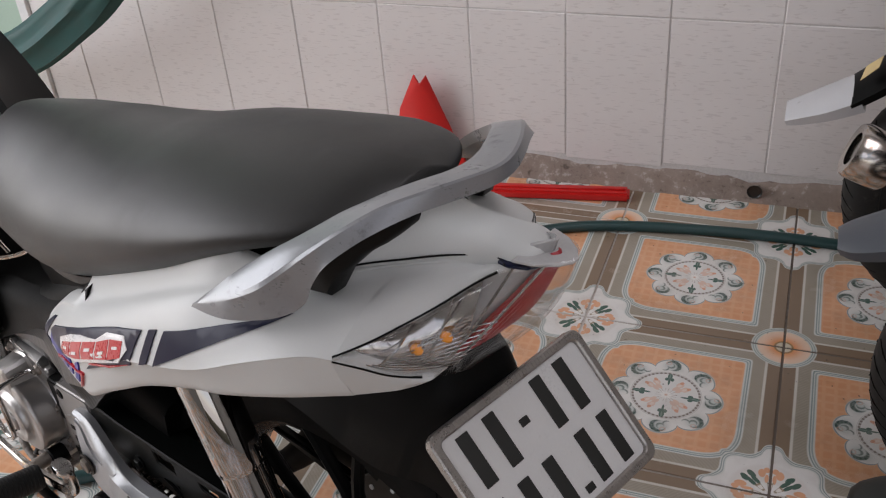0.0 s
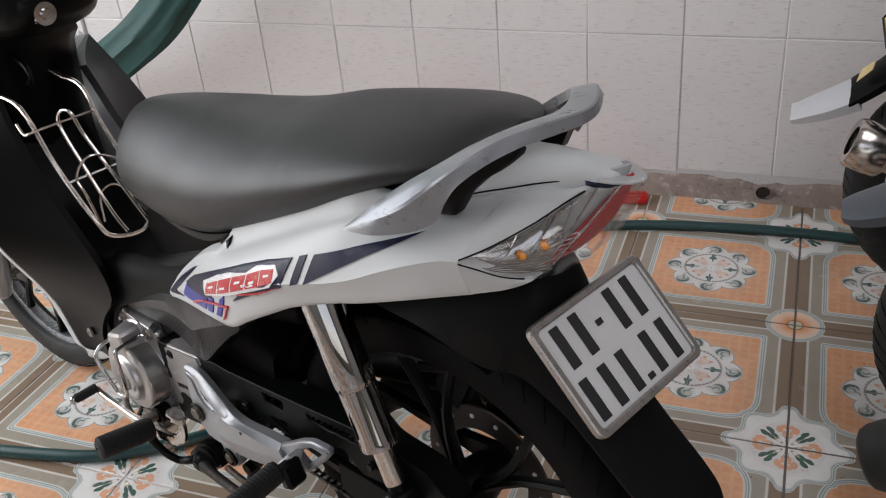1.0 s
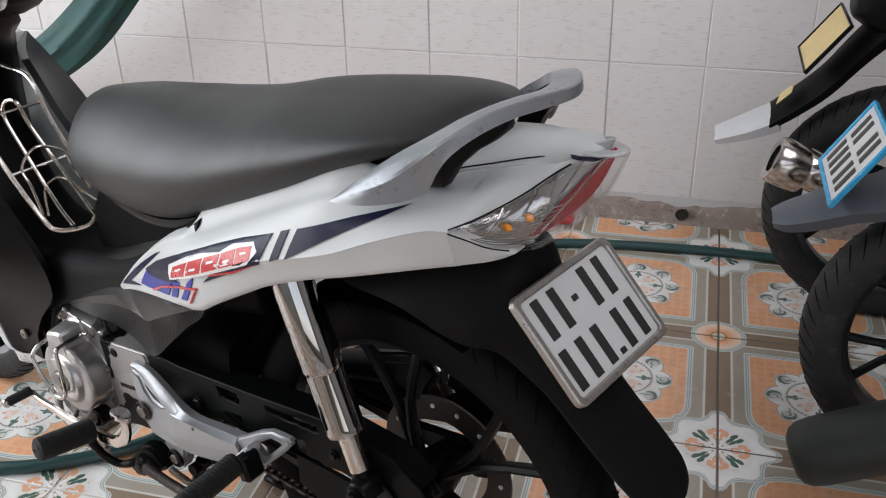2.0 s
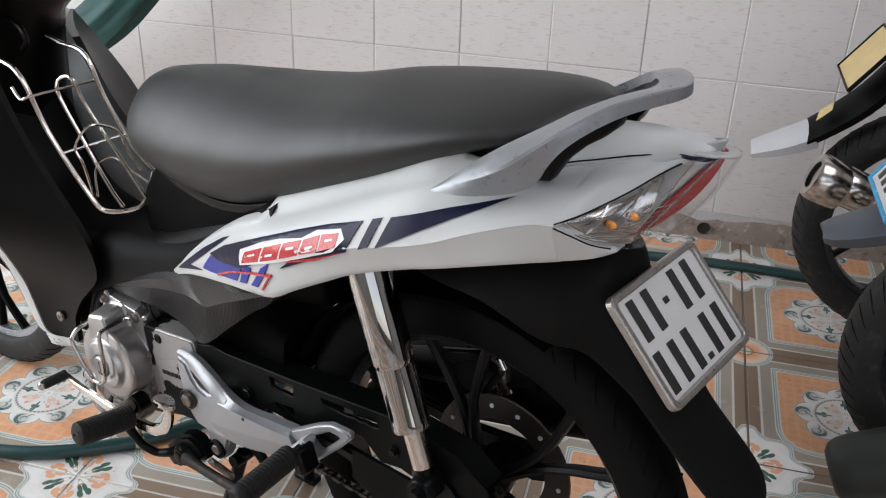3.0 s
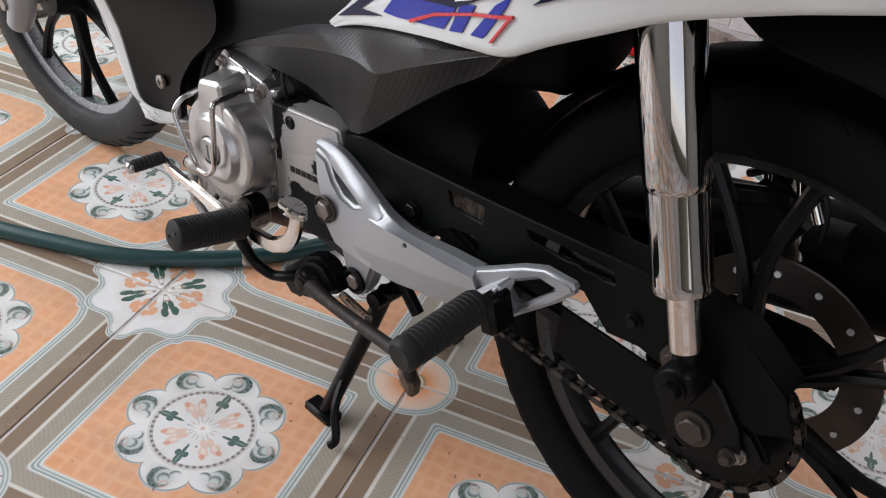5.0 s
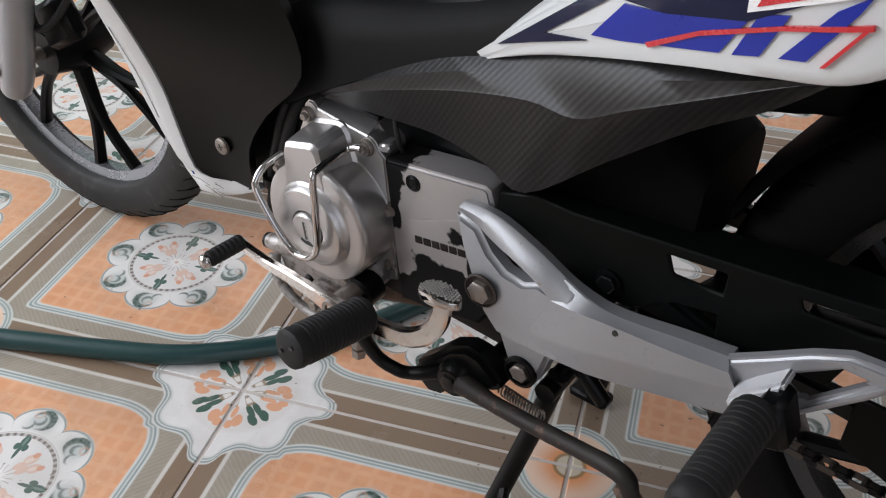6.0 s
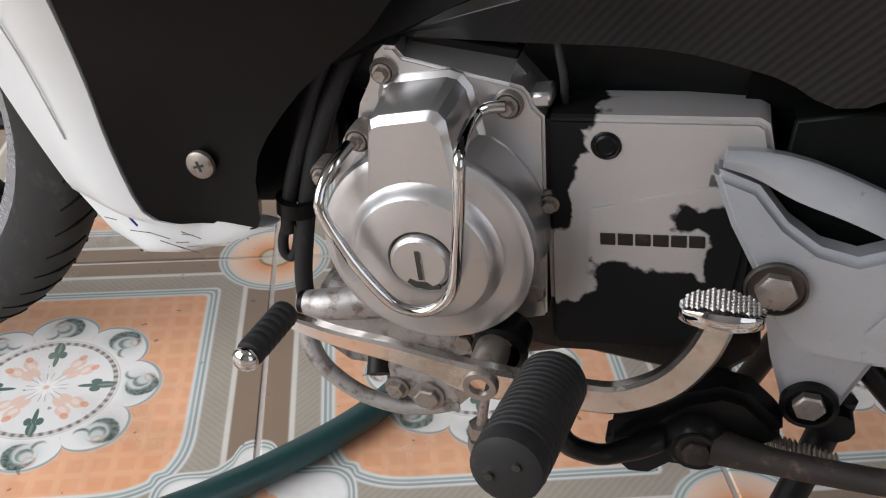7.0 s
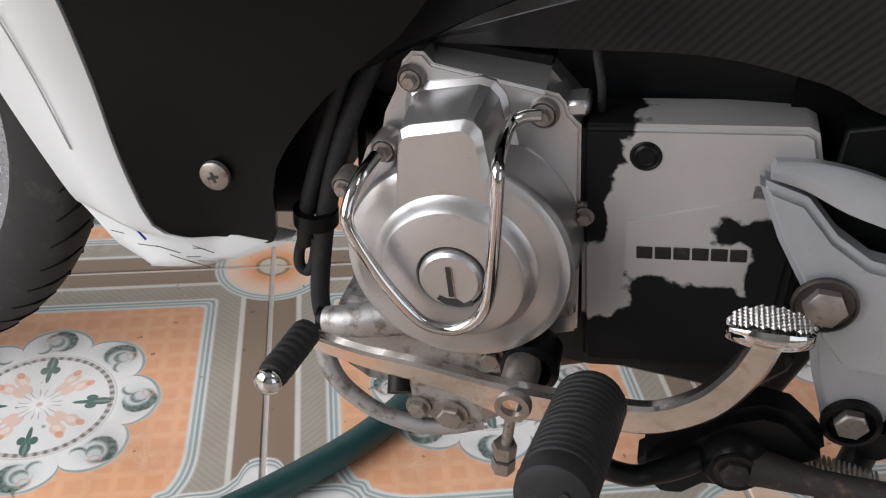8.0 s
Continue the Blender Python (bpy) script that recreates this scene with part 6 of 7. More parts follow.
    # beam with a narrow top face, a broad middle face and a lower face
    rows = [((0.6137, 0.1090, 0.3604), (0.6188, 0.1190, 0.3420), (0.6400, 0.1168, 0.2960), (0.6300, 0.1165, 0.2755)), ((0.5846, 0.1130, 0.3520), (0.5938, 0.1225, 0.3456), (0.6020, 0.1225, 0.3055), (0.5990, 0.1180, 0.2800)), ((0.5585, 0.1150, 0.3513), (0.5612, 0.1255, 0.3510), (0.5681, 0.1255, 0.3174), (0.5720, 0.1190, 0.2838)),
            ((0.5118, 0.1160, 0.3581), (0.5062, 0.1275, 0.3562), (0.5021, 0.1285, 0.3372), (0.5088, 0.1210, 0.3020)), ((0.4727, 0.1160, 0.3624), (0.4682, 0.1255, 0.3590), (0.4600, 0.1265, 0.3470), (0.4519, 0.1210, 0.3163))]
    rings = []
    for row in spaced([a + b + c + d for a, b, c, d in rows], 4):
        a, b, c, d = (Vector(row[3 * k:3 * k + 3]) for k in range(4))
        rings.append([Vector((a.x, 0.098, a.z - 0.002)), a + Vector((0, -0.002, 0.0006)), a, a.lerp(b, 0.9), b, b.lerp(c, 0.08), b.lerp(c, 0.92), c, c.lerp(d, 0.1), c.lerp(d, 0.92), d + Vector((0, -0.002, 0)), Vector((d.x, 0.098, d.z))])
    part("bracket_beam", loft(rings), M_SILVER, br, crease=24)
    # small black disc paints the shade of a hole
    part("beam_hole", turned([(0.0, 0.0006), (0.0024, 0.0006), (0.0028, -0.001)], 12, (0.5575, 0.1262, 0.3465)), M_INK_HOLLOW, br)
    loop = [(0.483, 0.357), (0.451, 0.378), (0.422, 0.398), (0.398, 0.410), (0.366, 0.4115), (0.360, 0.405), (0.378, 0.382), (0.421, 0.337), (0.429, 0.337), (0.438, 0.348), (0.450, 0.350), (0.464, 0.338), (0.480, 0.342)]
    hole = [(0.437, 0.369), (0.400, 0.3965), (0.379, 0.396), (0.417, 0.3545), (0.424, 0.357)]
    part("bracket_loop", prism(loop, 0.106, 0.1195, 0.0035, holes=[hole], segments=3), M_SILVER, br)
    # dark seat ring: the shade of the bolt's recess is in its colour
    for x, z, r in ((0.6885, 0.315, 0.0135),):
        bm = turned([(r * 1.22, 0.0), (r * 1.22, 0.0022), (r * 1.12, 0.0028), (r * 1.05, 0.001), (0.0, 0.001)], 30, (x, 0.1150, z))
        part("bolt_seat", bm, M_DISC, br)
        part("bolt", bolt_head((x, 0.1150, z), r * 0.82, 0.007, washer=False), M_STEEL, br)
    lobe = [(0.690, 0.292), (0.679, 0.255), (0.669, 0.231), (0.663, 0.214), (0.654, 0.2065), (0.643, 0.209), (0.634, 0.226), (0.626, 0.256), (0.616, 0.290)]
    part("bracket_lobe", prism(lobe, 0.074, 0.0990, 0.005, segments=2), M_SILVER, br)
    bm = turned([(0.0165, 0.0), (0.0165, 0.004), (0.0132, 0.005), (0.0127, 0.001), (0.0, 0.001)], 30, (0.6515, 0.0985, 0.2285))
    part("bolt_seat", bm, M_FRAME, br)
    part("bolt", bolt_head((0.6515, 0.0985, 0.2285), 0.0095, 0.007, washer=False), M_STEEL, br)
    part("peg_hinge", prism([(0.4635, 0.346), (0.4500, 0.362), (0.4285, 0.3835), (0.4270, 0.374), (0.4330, 0.350), (0.4470, 0.336), (0.4570, 0.334)], 0.112, 0.139, 0.003, segments=2), M_FLAP, br, "scuffed bright hinge lug")
    part("peg_fork", block((0.425, 0.140, 0.355), (0.020, 0.034, 0.040), 0.005, Matrix.Rotation(radians(20), 4, "Y")), M_FRAME, br)
    grip(br, (0.437, 0.152, 0.362), (0.441, 0.250, 0.352), 0.0168, 14)
    # stand: pivot block, folded side stand, centre stand legs
    st = cluster("side_stand", bike, "folded side stand, rusty steel")
    part("pivot_block", prism([(0.764, 0.184), (0.760, 0.168), (0.745, 0.156), (0.733, 0.158), (0.722, 0.170), (0.704, 0.172), (0.686, 0.192), (0.668, 0.204), (0.660, 0.213), (0.670, 0.224), (0.686, 0.237), (0.702, 0.239), (0.722, 0.228), (0.742, 0.206)], 0.090, 0.117, 0.006, segments=2), M_FRAME, st)
    part("pivot_boss", turned([(0.0, 0.012), (0.015, 0.012), (0.019, 0.007), (0.020, -0.004)], 20, (0.7095, 0.116, 0.2000)), M_FRAME, st)
    part("pivot_bolt", bolt_head((0.7095, 0.128, 0.2020), 0.009, 0.006), M_DULL_DARK, st)
    part("stand_leg", tube([(0.700, 0.122, 0.202), (0.665, 0.128, 0.2045), (0.616, 0.133, 0.2105), (0.560, 0.140, 0.2210), (0.530, 0.145, 0.2270), (0.516, 0.148, 0.2240), (0.510, 0.150, 0.2080)], [0.012, 0.0080, 0.0078, 0.0078, 0.0085, 0.0085, 0.007], 12, 4), M_STAND, st)
    part("stand_foot", prism([(0.528, 0.216), (0.510, 0.219), (0.500, 0.206), (0.501, 0.188), (0.511, 0.194), (0.520, 0.204)], 0.139, 0.157, 0.004), M_RUST, st)
    coil = []
    for k in range(15 * 8 + 1):
        u, a = k / 120, 2 * math.pi * k / 8
        coil.append((0.670 - 0.046 * u + 0.0017 * math.sin(a), 0.100 + 0.0054 * math.cos(a), 0.194 - 0.007 * u + 0.0052 * math.sin(a)))
    bm = tube(coil, 0.0010, 5, 1)
    part("stand_spring", bm, M_STEEL, st, "coil spring")
    cs = cluster("centre_stand", bike, "black centre stand with both feet on the floor")
    for sign in (1, -1):
        bm = tube([(0.628, 0.070, 0.215), (0.640, 0.085, 0.150), (0.662, 0.108, 0.050), (0.672, 0.116, 0.010)], 0.0105, 10, 4)
        part("leg", bm if sign > 0 else mirrored(bm), M_FRAME, cs)
        bm = block((0.676, 0.118, 0.0075), (0.050, 0.026, 0.014), 0.004)
        part("foot", bm if sign > 0 else mirrored(bm), M_FRAME, cs)
    part("cross_bar", tube([(0.630, -0.09, 0.205), (0.630, 0.09, 0.205)], 0.011, 10, 1), M_FRAME, cs)
    part("kick_tab", tube([(0.655, 0.104, 0.075), (0.640, 0.132, 0.050), (0.622, 0.145, 0.020), (0.626, 0.150, 0.008)], [0.006, 0.0055, 0.0055, 0.006], 8, 4), M_FRAME, cs)
    part("stand_spring", tube([(0.62, 0.06, 0.235), (0.585, 0.06, 0.20)], 0.008, 10, 2), M_FRAME, cs)


def build_tunnel():
    rows = [(0.46, 0.085, 0.730, 0.63), (0.52, 0.098, 0.684, 0.575), (0.58, 0.094, 0.650, 0.515), (0.66, 0.080, 0.612, 0.485), (0.73, 0.074, 0.572, 0.465), (0.79, 0.071, 0.540, 0.452), (0.85, 0.070, 0.516, 0.442), (0.92, 0.070, 0.500, 0.432), (1.00, 0.078, 0.498, 0.42), (1.08, 0.086, 0.515, 0.41), (1.14, 0.090, 0.57, 0.42), (1.18, 0.09, 0.66, 0.44)]
    rings = [section(x, half, low, high, 3.2, 28) for x, half, high, low in spaced(rows, 3)]
    part("centre_tunnel", loft(rings), M_TUNNEL, bike, "matt black centre cover", crease=60)
    # narrower dark body added to fill the gap under the nose of the seat
    rows = [(0.54, 0.080, 0.690, 0.60), (0.62, 0.072, 0.676, 0.56), (0.70, 0.060, 0.668, 0.53), (0.77, 0.048, 0.664, 0.50), (0.82, 0.034, 0.640, 0.50), (0.86, 0.022, 0.590, 0.50)]
    part("under_seat_body", loft([section(x, half, low, high, 3.0, 24) for x, half, high, low in spaced(rows, 3)]), M_SHADED_BLACK, bike, "black body under the seat nose", crease=60)
    for sign in (1, -1):
        # black lower side cover from the seat forwards to the leg shield
        rows = [(0.470, 0.133, 0.705, 0.675), (0.52, 0.126, 0.672, 0.636), (0.58, 0.115, 0.628, 0.590), (0.64, 0.102, 0.588, 0.552), (0.70, 0.091, 0.556, 0.520), (0.76, 0.083, 0.532, 0.492), (0.82, 0.080, 0.512, 0.462), (0.88, 0.079, 0.500, 0.428), (0.92, 0.080, 0.49, 0.405), (0.945, 0.082, 0.48, 0.390)]
        rings = [[(x, y - 0.030, z1 + 0.012), (x, y - 0.008, z1 + 0.002), (x, y, z1 * 0.6 + z0 * 0.4), (x, y + 0.003, z0 + 0.004), (x, y - 0.004, z0), (x, y - 0.03, z0)] for x, y, z1, z0 in spaced(rows, 4)]
        bm = loft(rings)
        part("side_cover", bm if sign > 0 else mirrored(bm), M_DUSTY, bike, crease=60)
        # carbon-look lower cover with a creased belly
        rows = [((0.9150, 0.074, 0.4110), (0.9145, 0.0750, 0.4105), (0.9150, 0.074, 0.4100)), ((0.8369, 0.078, 0.4620), (0.8150, 0.0880, 0.4530), (0.8379, 0.076, 0.4166)), ((0.7688, 0.082, 0.4973), (0.7300, 0.1020, 0.4860), (0.7657, 0.080, 0.4236)),
                ((0.7204, 0.087, 0.5180), (0.6551, 0.1200, 0.5104), (0.7114, 0.086, 0.4191)), ((0.6719, 0.098, 0.5370), (0.6106, 0.1300, 0.5157), (0.6674, 0.093, 0.4119)), ((0.6067, 0.116, 0.5600), (0.5672, 0.1400, 0.5413), (0.5951, 0.105, 0.4746)),
                ((0.5387, 0.136, 0.5800), (0.5154, 0.1500, 0.5710), (0.5328, 0.120, 0.5294)), ((0.4834, 0.150, 0.5960), (0.4739, 0.1550, 0.5937), (0.4826, 0.135, 0.5683)), ((0.4480, 0.157, 0.6075), (0.4474, 0.1570, 0.6065), (0.4474, 0.155, 0.6050))]
        rings = []
        for row in spaced([sum(three, ()) for three in rows], 4):
            a, b, c = Vector(row[:3]), Vector(row[3:6]), Vector(row[6:])
            rings.append([a + Vector((0, -0.03, 0.002)), a, a.lerp(b, 0.5) + Vector((0, 0.003, 0.002)), a.lerp(b, 0.94), b, b.lerp(c, 0.06), b.lerp(c, 0.5) + Vector((0, -0.002, 0)), c, c + Vector((0, -0.03, 0.001))])
        bm = loft(rings)
        part("carbon_cover", bm if sign > 0 else mirrored(bm), M_WEAVE, bike, "carbon-weave printed lower cover", crease=28)


def build_legshield():
    # rows from the foot upwards: rear edge, fold and front line of one wing
    rows = [  # z, rear x, rear y, edge x, edge y, front x, front y
        (0.277, 1.002, 0.094, 1.052, 0.102, 1.132, 0.086), (0.285, 0.995, 0.094, 1.072, 0.106, 1.138, 0.088), (0.330, 0.992, 0.095, 1.084, 0.110, 1.155, 0.094), (0.380, 0.960, 0.096, 1.086, 0.119, 1.172, 0.100),
        (0.440, 0.905, 0.098, 1.082, 0.142, 1.190, 0.112), (0.500, 0.92, 0.098, 1.082, 0.168, 1.215, 0.122), (0.570, 0.985, 0.098, 1.104, 0.190, 1.245, 0.130), (0.620, 1.04, 0.095, 1.142, 0.197, 1.270, 0.130), (0.665, 1.08, 0.092, 1.195, 0.199, 1.29, 0.13), (0.71, 1.11, 0.09, 1.255, 0.197, 1.31, 0.125), (0.75, 1.13, 0.085, 1.30, 0.190, 1.33, 0.12)]
    for sign in (1, -1):
        rings = []
        for z, rx, ry, ex, ey, fx, fy in spaced(rows, 3):
            rings.append([(rx, ry, z), ((rx * 2 + ex) / 3, (ry * 2 + ey) / 3 - 0.004, z), ((rx + ex * 2) / 3, (ry + ey * 2) / 3 - 0.003, z), (ex - 0.004, ey, z), (ex, ey - 0.004, z), ((rx + ex) / 2 + 0.01, (ry + ey) / 2 - 0.018, z), (rx + 0.004, ry - 0.012, z)])
        bm = loft(rings)
        inner = part("leg_shield_inner", bm if sign > 0 else mirrored(bm), M_BLACK, bike, "matt black inner leg shield", crease=50)
        rings = []
        for z, rx, ry, ex, ey, fx, fy in spaced(rows, 3):
            rim = 0.0 if sign > 0 else 0.03
            rings.append([(ex - 0.002 + rim, ey + 0.0015, z), (ex + 0.012 + rim, ey + 0.004, z), (ex * 0.6 + fx * 0.4, ey * 0.75 + fy * 0.25 + 0.004, z), (fx, fy, z), (fx + 0.035, fy * 0.45, z + 0.002), (fx + 0.03, fy * 0.40, z), (fx - 0.006, fy - 0.006, z), (ex, ey - 0.006, z)])
        bm = loft(rings)
        part("leg_shield", bm if sign > 0 else mirrored(bm), M_WHITE, bike, "white leg shield with scratches", crease=55)
        # white lower lip under the black panel
        rings = []
        for z, ex, ey, fx, fy in spaced([(0.243, 1.072, 0.090, 1.094, 0.086), (0.250, 1.050, 0.094, 1.110, 0.086), (0.262, 1.022, 0.0935, 1.120, 0.086), (0.272, 1.002, 0.0915, 1.128, 0.086), (0.279, 0.988, 0.0905, 1.134, 0.086)], 3):
            rings.append([(ex, ey, z), (ex + 0.015, ey + 0.004, z), ((ex + fx) / 2, (ey + fy) / 2 + 0.006, z), (fx, fy, z), (fx + 0.02, fy * 0.5, z), (fx - 0.01, fy - 0.016, z), (ex, ey - 0.012, z)])
        bm = loft(rings)
        part("shield_lip", bm if sign > 0 else mirrored(bm), M_WHITE, bike, crease=60)
        bm = turned([(0.0, 0.0012), (0.0075, 0.001), (0.0090, 0.0), (0.0092, -0.003)], 28, (1.028, 0.1015, 0.323))
        screw = part("panel_screw", bm if sign > 0 else mirrored(bm), M_STEEL, bike, "silver cross-head panel screw")
        # cross slot drawn with black bars in place of shade
        for turn_ in (20, 110):
            b2 = block((1.028, 0.1028, 0.323), (0.007, 0.0008, 0.0016), 0.0, Matrix.Rotation(radians(turn_), 4, "Y"))
            part("cross_slot", b2 if sign > 0 else mirrored(b2), M_INK_HOLLOW, screw)
        bm = turned([(0.0, 0.002), (0.005, 0.0015), (0.006, -0.001)], 18, (0.926, 0.0835, 0.424))
        part("small_screw", bm if sign > 0 else mirrored(bm), M_BLACK, bike)
        # blue and pen-marked film on the shield
        if sign < 0:
            continue
        bm = prism([(1.128, 0.520), (1.150, 0.560), (1.200, 0.655), (1.235, 0.715), (1.262, 0.730), (1.215, 0.63), (1.17, 0.55)], 0.150, 0.151, 0.0)
        for v in bm.verts:
            v.co.y = 0.178 + (v.co.z - 0.52) * 0.21 + (0.0006 if v.co.y > 0.1505 else 0)
        part("shield_film", bm if sign > 0 else mirrored(bm), M_BLUE, bike)
    # pen mark and scratches on the white lip
    shield_lip = [ob for ob in bike.children if ob.name.startswith("shield_lip")][0]
    shield = [ob for ob in bike.children if ob.name.startswith("leg_shield") and "inner" not in ob.name][0]
    # thin grey thread: the shade of a fold in the shield, as colour
    part("crease_shade", tube([(1.1255, 0.1395, 0.440), (1.1235, 0.1290, 0.410), (1.1205, 0.1195, 0.380), (1.1125, 0.1110, 0.332)], 0.0006, 5, 4), M_HOUSING, shield)
    rng = random.Random(12)
    for k in range(9):
        x, z = 1.045 + rng.random() * 0.06, 0.252 + rng.random() * 0.02
        part("scratch", tube([(x, 0.1005, z), (x - 0.008 - 0.012 * rng.random(), 0.1008, z + rng.uniform(-0.003, 0.003))], 0.0004, 4, 1), M_DISC, shield_lip)
    part("pen_mark", tube([(1.086, 0.1035, 0.284), (1.083, 0.1032, 0.276), (1.079, 0.1025, 0.270)], 0.0008, 5, 2), M_BLUE, shield_lip, "blue pen mark")
    # inner panel between the wings, with the steering column above it
    rows = [(0.44, 1.14), (0.52, 1.155), (0.60, 1.165), (0.70, 1.16), (0.78, 1.145), (0.86, 1.12), (0.92, 1.10)]
    rings = []
    for z, x in spaced(rows, 3):
        w = 0.115 if z < 0.78 else 0.115 - (z - 0.78) * 0.35
        rings.append([(x + 0.06 * abs(u) ** 2 * (1 if z < 0.8 else 0.4), w * u, z) for u in (-1, -0.75, -0.4, 0, 0.4, 0.75, 1)] + [(x + 0.09, w * u, z) for u in (1, 0, -1)])
    part("inner_panel", loft(rings), M_BLACK, bike, crease=50)
    part("steering_cowl", loft([section(x, h, lo, hi, 3, 20) for x, h, hi, lo in spaced([(0.985, 0.06, 0.925, 0.885), (1.02, 0.085, 0.955, 0.855), (1.08, 0.10, 0.985, 0.84), (1.16, 0.10, 1.0, 0.84), (1.24, 0.09, 0.99, 0.85)], 3)]), M_BLACK, bike, crease=60)
    for sign in (1, -1):
        bm = tube([(1.10, 0.05, 0.955), (1.06, 0.18, 0.985), (1.00, 0.30, 0.975)], 0.011, 10, 4)
        part("handlebar", bm if sign > 0 else mirrored(bm), M_FRAME, bike)
        a, b = Vector((1.02, 0.26 * sign, 0.979)), Vector((0.965, 0.365 * sign, 0.968))
        grip(bike, a, b, 0.016, 10, "handlebar_grip")
    bm = turned([(0.0, 0.010), (0.008, 0.010), (0.009, 0.004), (0.018, 0.004), (0.020, -0.004), (0.0, -0.004)], 24, (0.988, 0.028, 0.892), axis="x", turn=Matrix.Rotation(math.pi, 4, "Z"))
    part("ignition_lock", bm, M_CHROME, bike, "chrome ignition lock")
    # bag hook
    part("bag_hook", tube([(1.145, 0.03, 0.80), (1.11, 0.03, 0.79), (1.10, 0.03, 0.77), (1.115, 0.03, 0.755)], 0.005, 8, 4), M_BLACK, bike)


def build_basket():
    """Wire parcel basket hung on the leg shield."""
    b = cluster("wire_basket", bike, "bent chrome wire basket between seat and leg shield")
    bars = [
        ([(1.13, 0.085, 0.754), (1.057, 0.08, 0.741), (1.003, 0.078, 0.655), (0.927, 0.075, 0.573), (0.902, 0.065, 0.547), (0.87, 0.03, 0.55), (0.866, 0.01, 0.571), (0.858, -0.005, 0.602)], 0.0040),
        ([(1.09, 0.0, 0.775), (1.052, 0.0, 0.770), (0.995, 0.0, 0.763), (0.961, 0.0, 0.703), (0.913, -0.005, 0.631), (0.848, -0.010, 0.582), (0.844, 0.0, 0.567), (0.867, 0.015, 0.556)], 0.0036),
        ([(1.044, 0.1, 0.725), (1.025, 0.1, 0.71), (1.01, 0.09, 0.716), (0.979, 0.0, 0.726)], 0.0024),
        ([(0.878, 0.05, 0.556), (0.899, 0.055, 0.585), (0.955, 0.053, 0.650), (1.005, 0.05, 0.712), (0.998, 0.045, 0.736), (0.976, 0.04, 0.737), (0.963, 0.035, 0.701), (0.912, 0.028, 0.635), (0.86, 0.02, 0.565)], 0.0030),
        ([(0.972, 0.077, 0.630), (0.918, 0.0, 0.652)], 0.0024),
        ([(0.921, 0.07, 0.564), (0.920, 0.08, 0.623), (0.934, 0.08, 0.651), (0.918, 0.06, 0.682), (0.912, 0.02, 0.665), (0.908, 0.01, 0.632), (0.893, 0.0, 0.598)], 0.0022),
        ([(0.927, 0.06, 0.563), (0.935, 0.05, 0.606), (0.917, 0.03, 0.622), (0.891, 0.015, 0.600), (0.864, 0.01, 0.588)], 0.0019),
    ]
    for pts, r in bars:
        part("wire", tube(pts, r, 8, 6), M_WORNCHROME, b)


def build_front():
    steer = Matrix.Rotation(radians(4), 4, "Z")
    wheel(F_AXLE, 0.268, 0.213, 0.036, "front_wheel", "black alloy front wheel with worn tyre", steer, disc=False, rubber=M_TYRE_GREY, metal=M_RIM_LIT)
    x, y, z = F_AXLE
    for sign in (1, -1):
        bm = tube([(x + 0.010, y + 0.092 * sign, z - 0.044), (x + 0.006, y + 0.092 * sign, z - 0.036), (x - 0.012, y + 0.092 * sign, z), (x - 0.060, y + 0.090 * sign, z + 0.13), (x - 0.115, y + 0.086 * sign, z + 0.30), (x - 0.18, y + 0.080 * sign, z + 0.50)], [0.012, 0.020, 0.022, 0.022, 0.021, 0.018], 18, 4)
        part("fork_leg", bm, M_SILVER, bike, "grey fork leg")
    part("front_axle", tube([(x, y - 0.118, z), (x, y + 0.118, z)], 0.009, 10, 1), M_STEEL, bike)
    # front mudguard
    rings = []
    for k in range(19):
        a = radians(20 + 130 * k / 18)
        r = 0.288
        half = 0.062 * (1 - 0.35 * abs(k - 9) / 9)
        ring = [(x + (r - 0.016 * abs(u) ** 2) * math.cos(a), y + half * u, z + (r - 0.016 * abs(u) ** 2) * math.sin(a)) for u in (-1, -0.6, 0, 0.6, 1)]
        ring += [(x + (r - 0.022) * math.cos(a), y + half * u * 0.9, z + (r - 0.022) * math.sin(a)) for u in (1, 0, -1)]
        rings.append(ring)
    part("front_mudguard", loft(rings), M_WHITE, bike, "white front mudguard", crease=60)
    part("brake_hose", tube([(x - 0.02, y + 0.06, z + 0.10), (x - 0.06, y + 0.075, z + 0.06), (x - 0.11, y + 0.05, z + 0.12), (x - 0.16, y + 0.03, z + 0.3)], 0.005, 8, 5), M_RUBBER, bike)
    bm = block((x - 0.06, y + 0.045, z + 0.06), (0.07, 0.03, 0.06), 0.008, Matrix.Rotation(radians(30), 4, "Y"))
    part("brake_caliper", bm, M_FRAME, bike)


build_seat()
build_fairing()
build_tail()
build_lamp()
build_rail()
build_rear_end()
build_shock(1)
build_shock(-1)
build_mudguard()
build_plate()
build_engine()
build_feet()
build_tunnel()
build_legshield()
build_basket()
build_front()


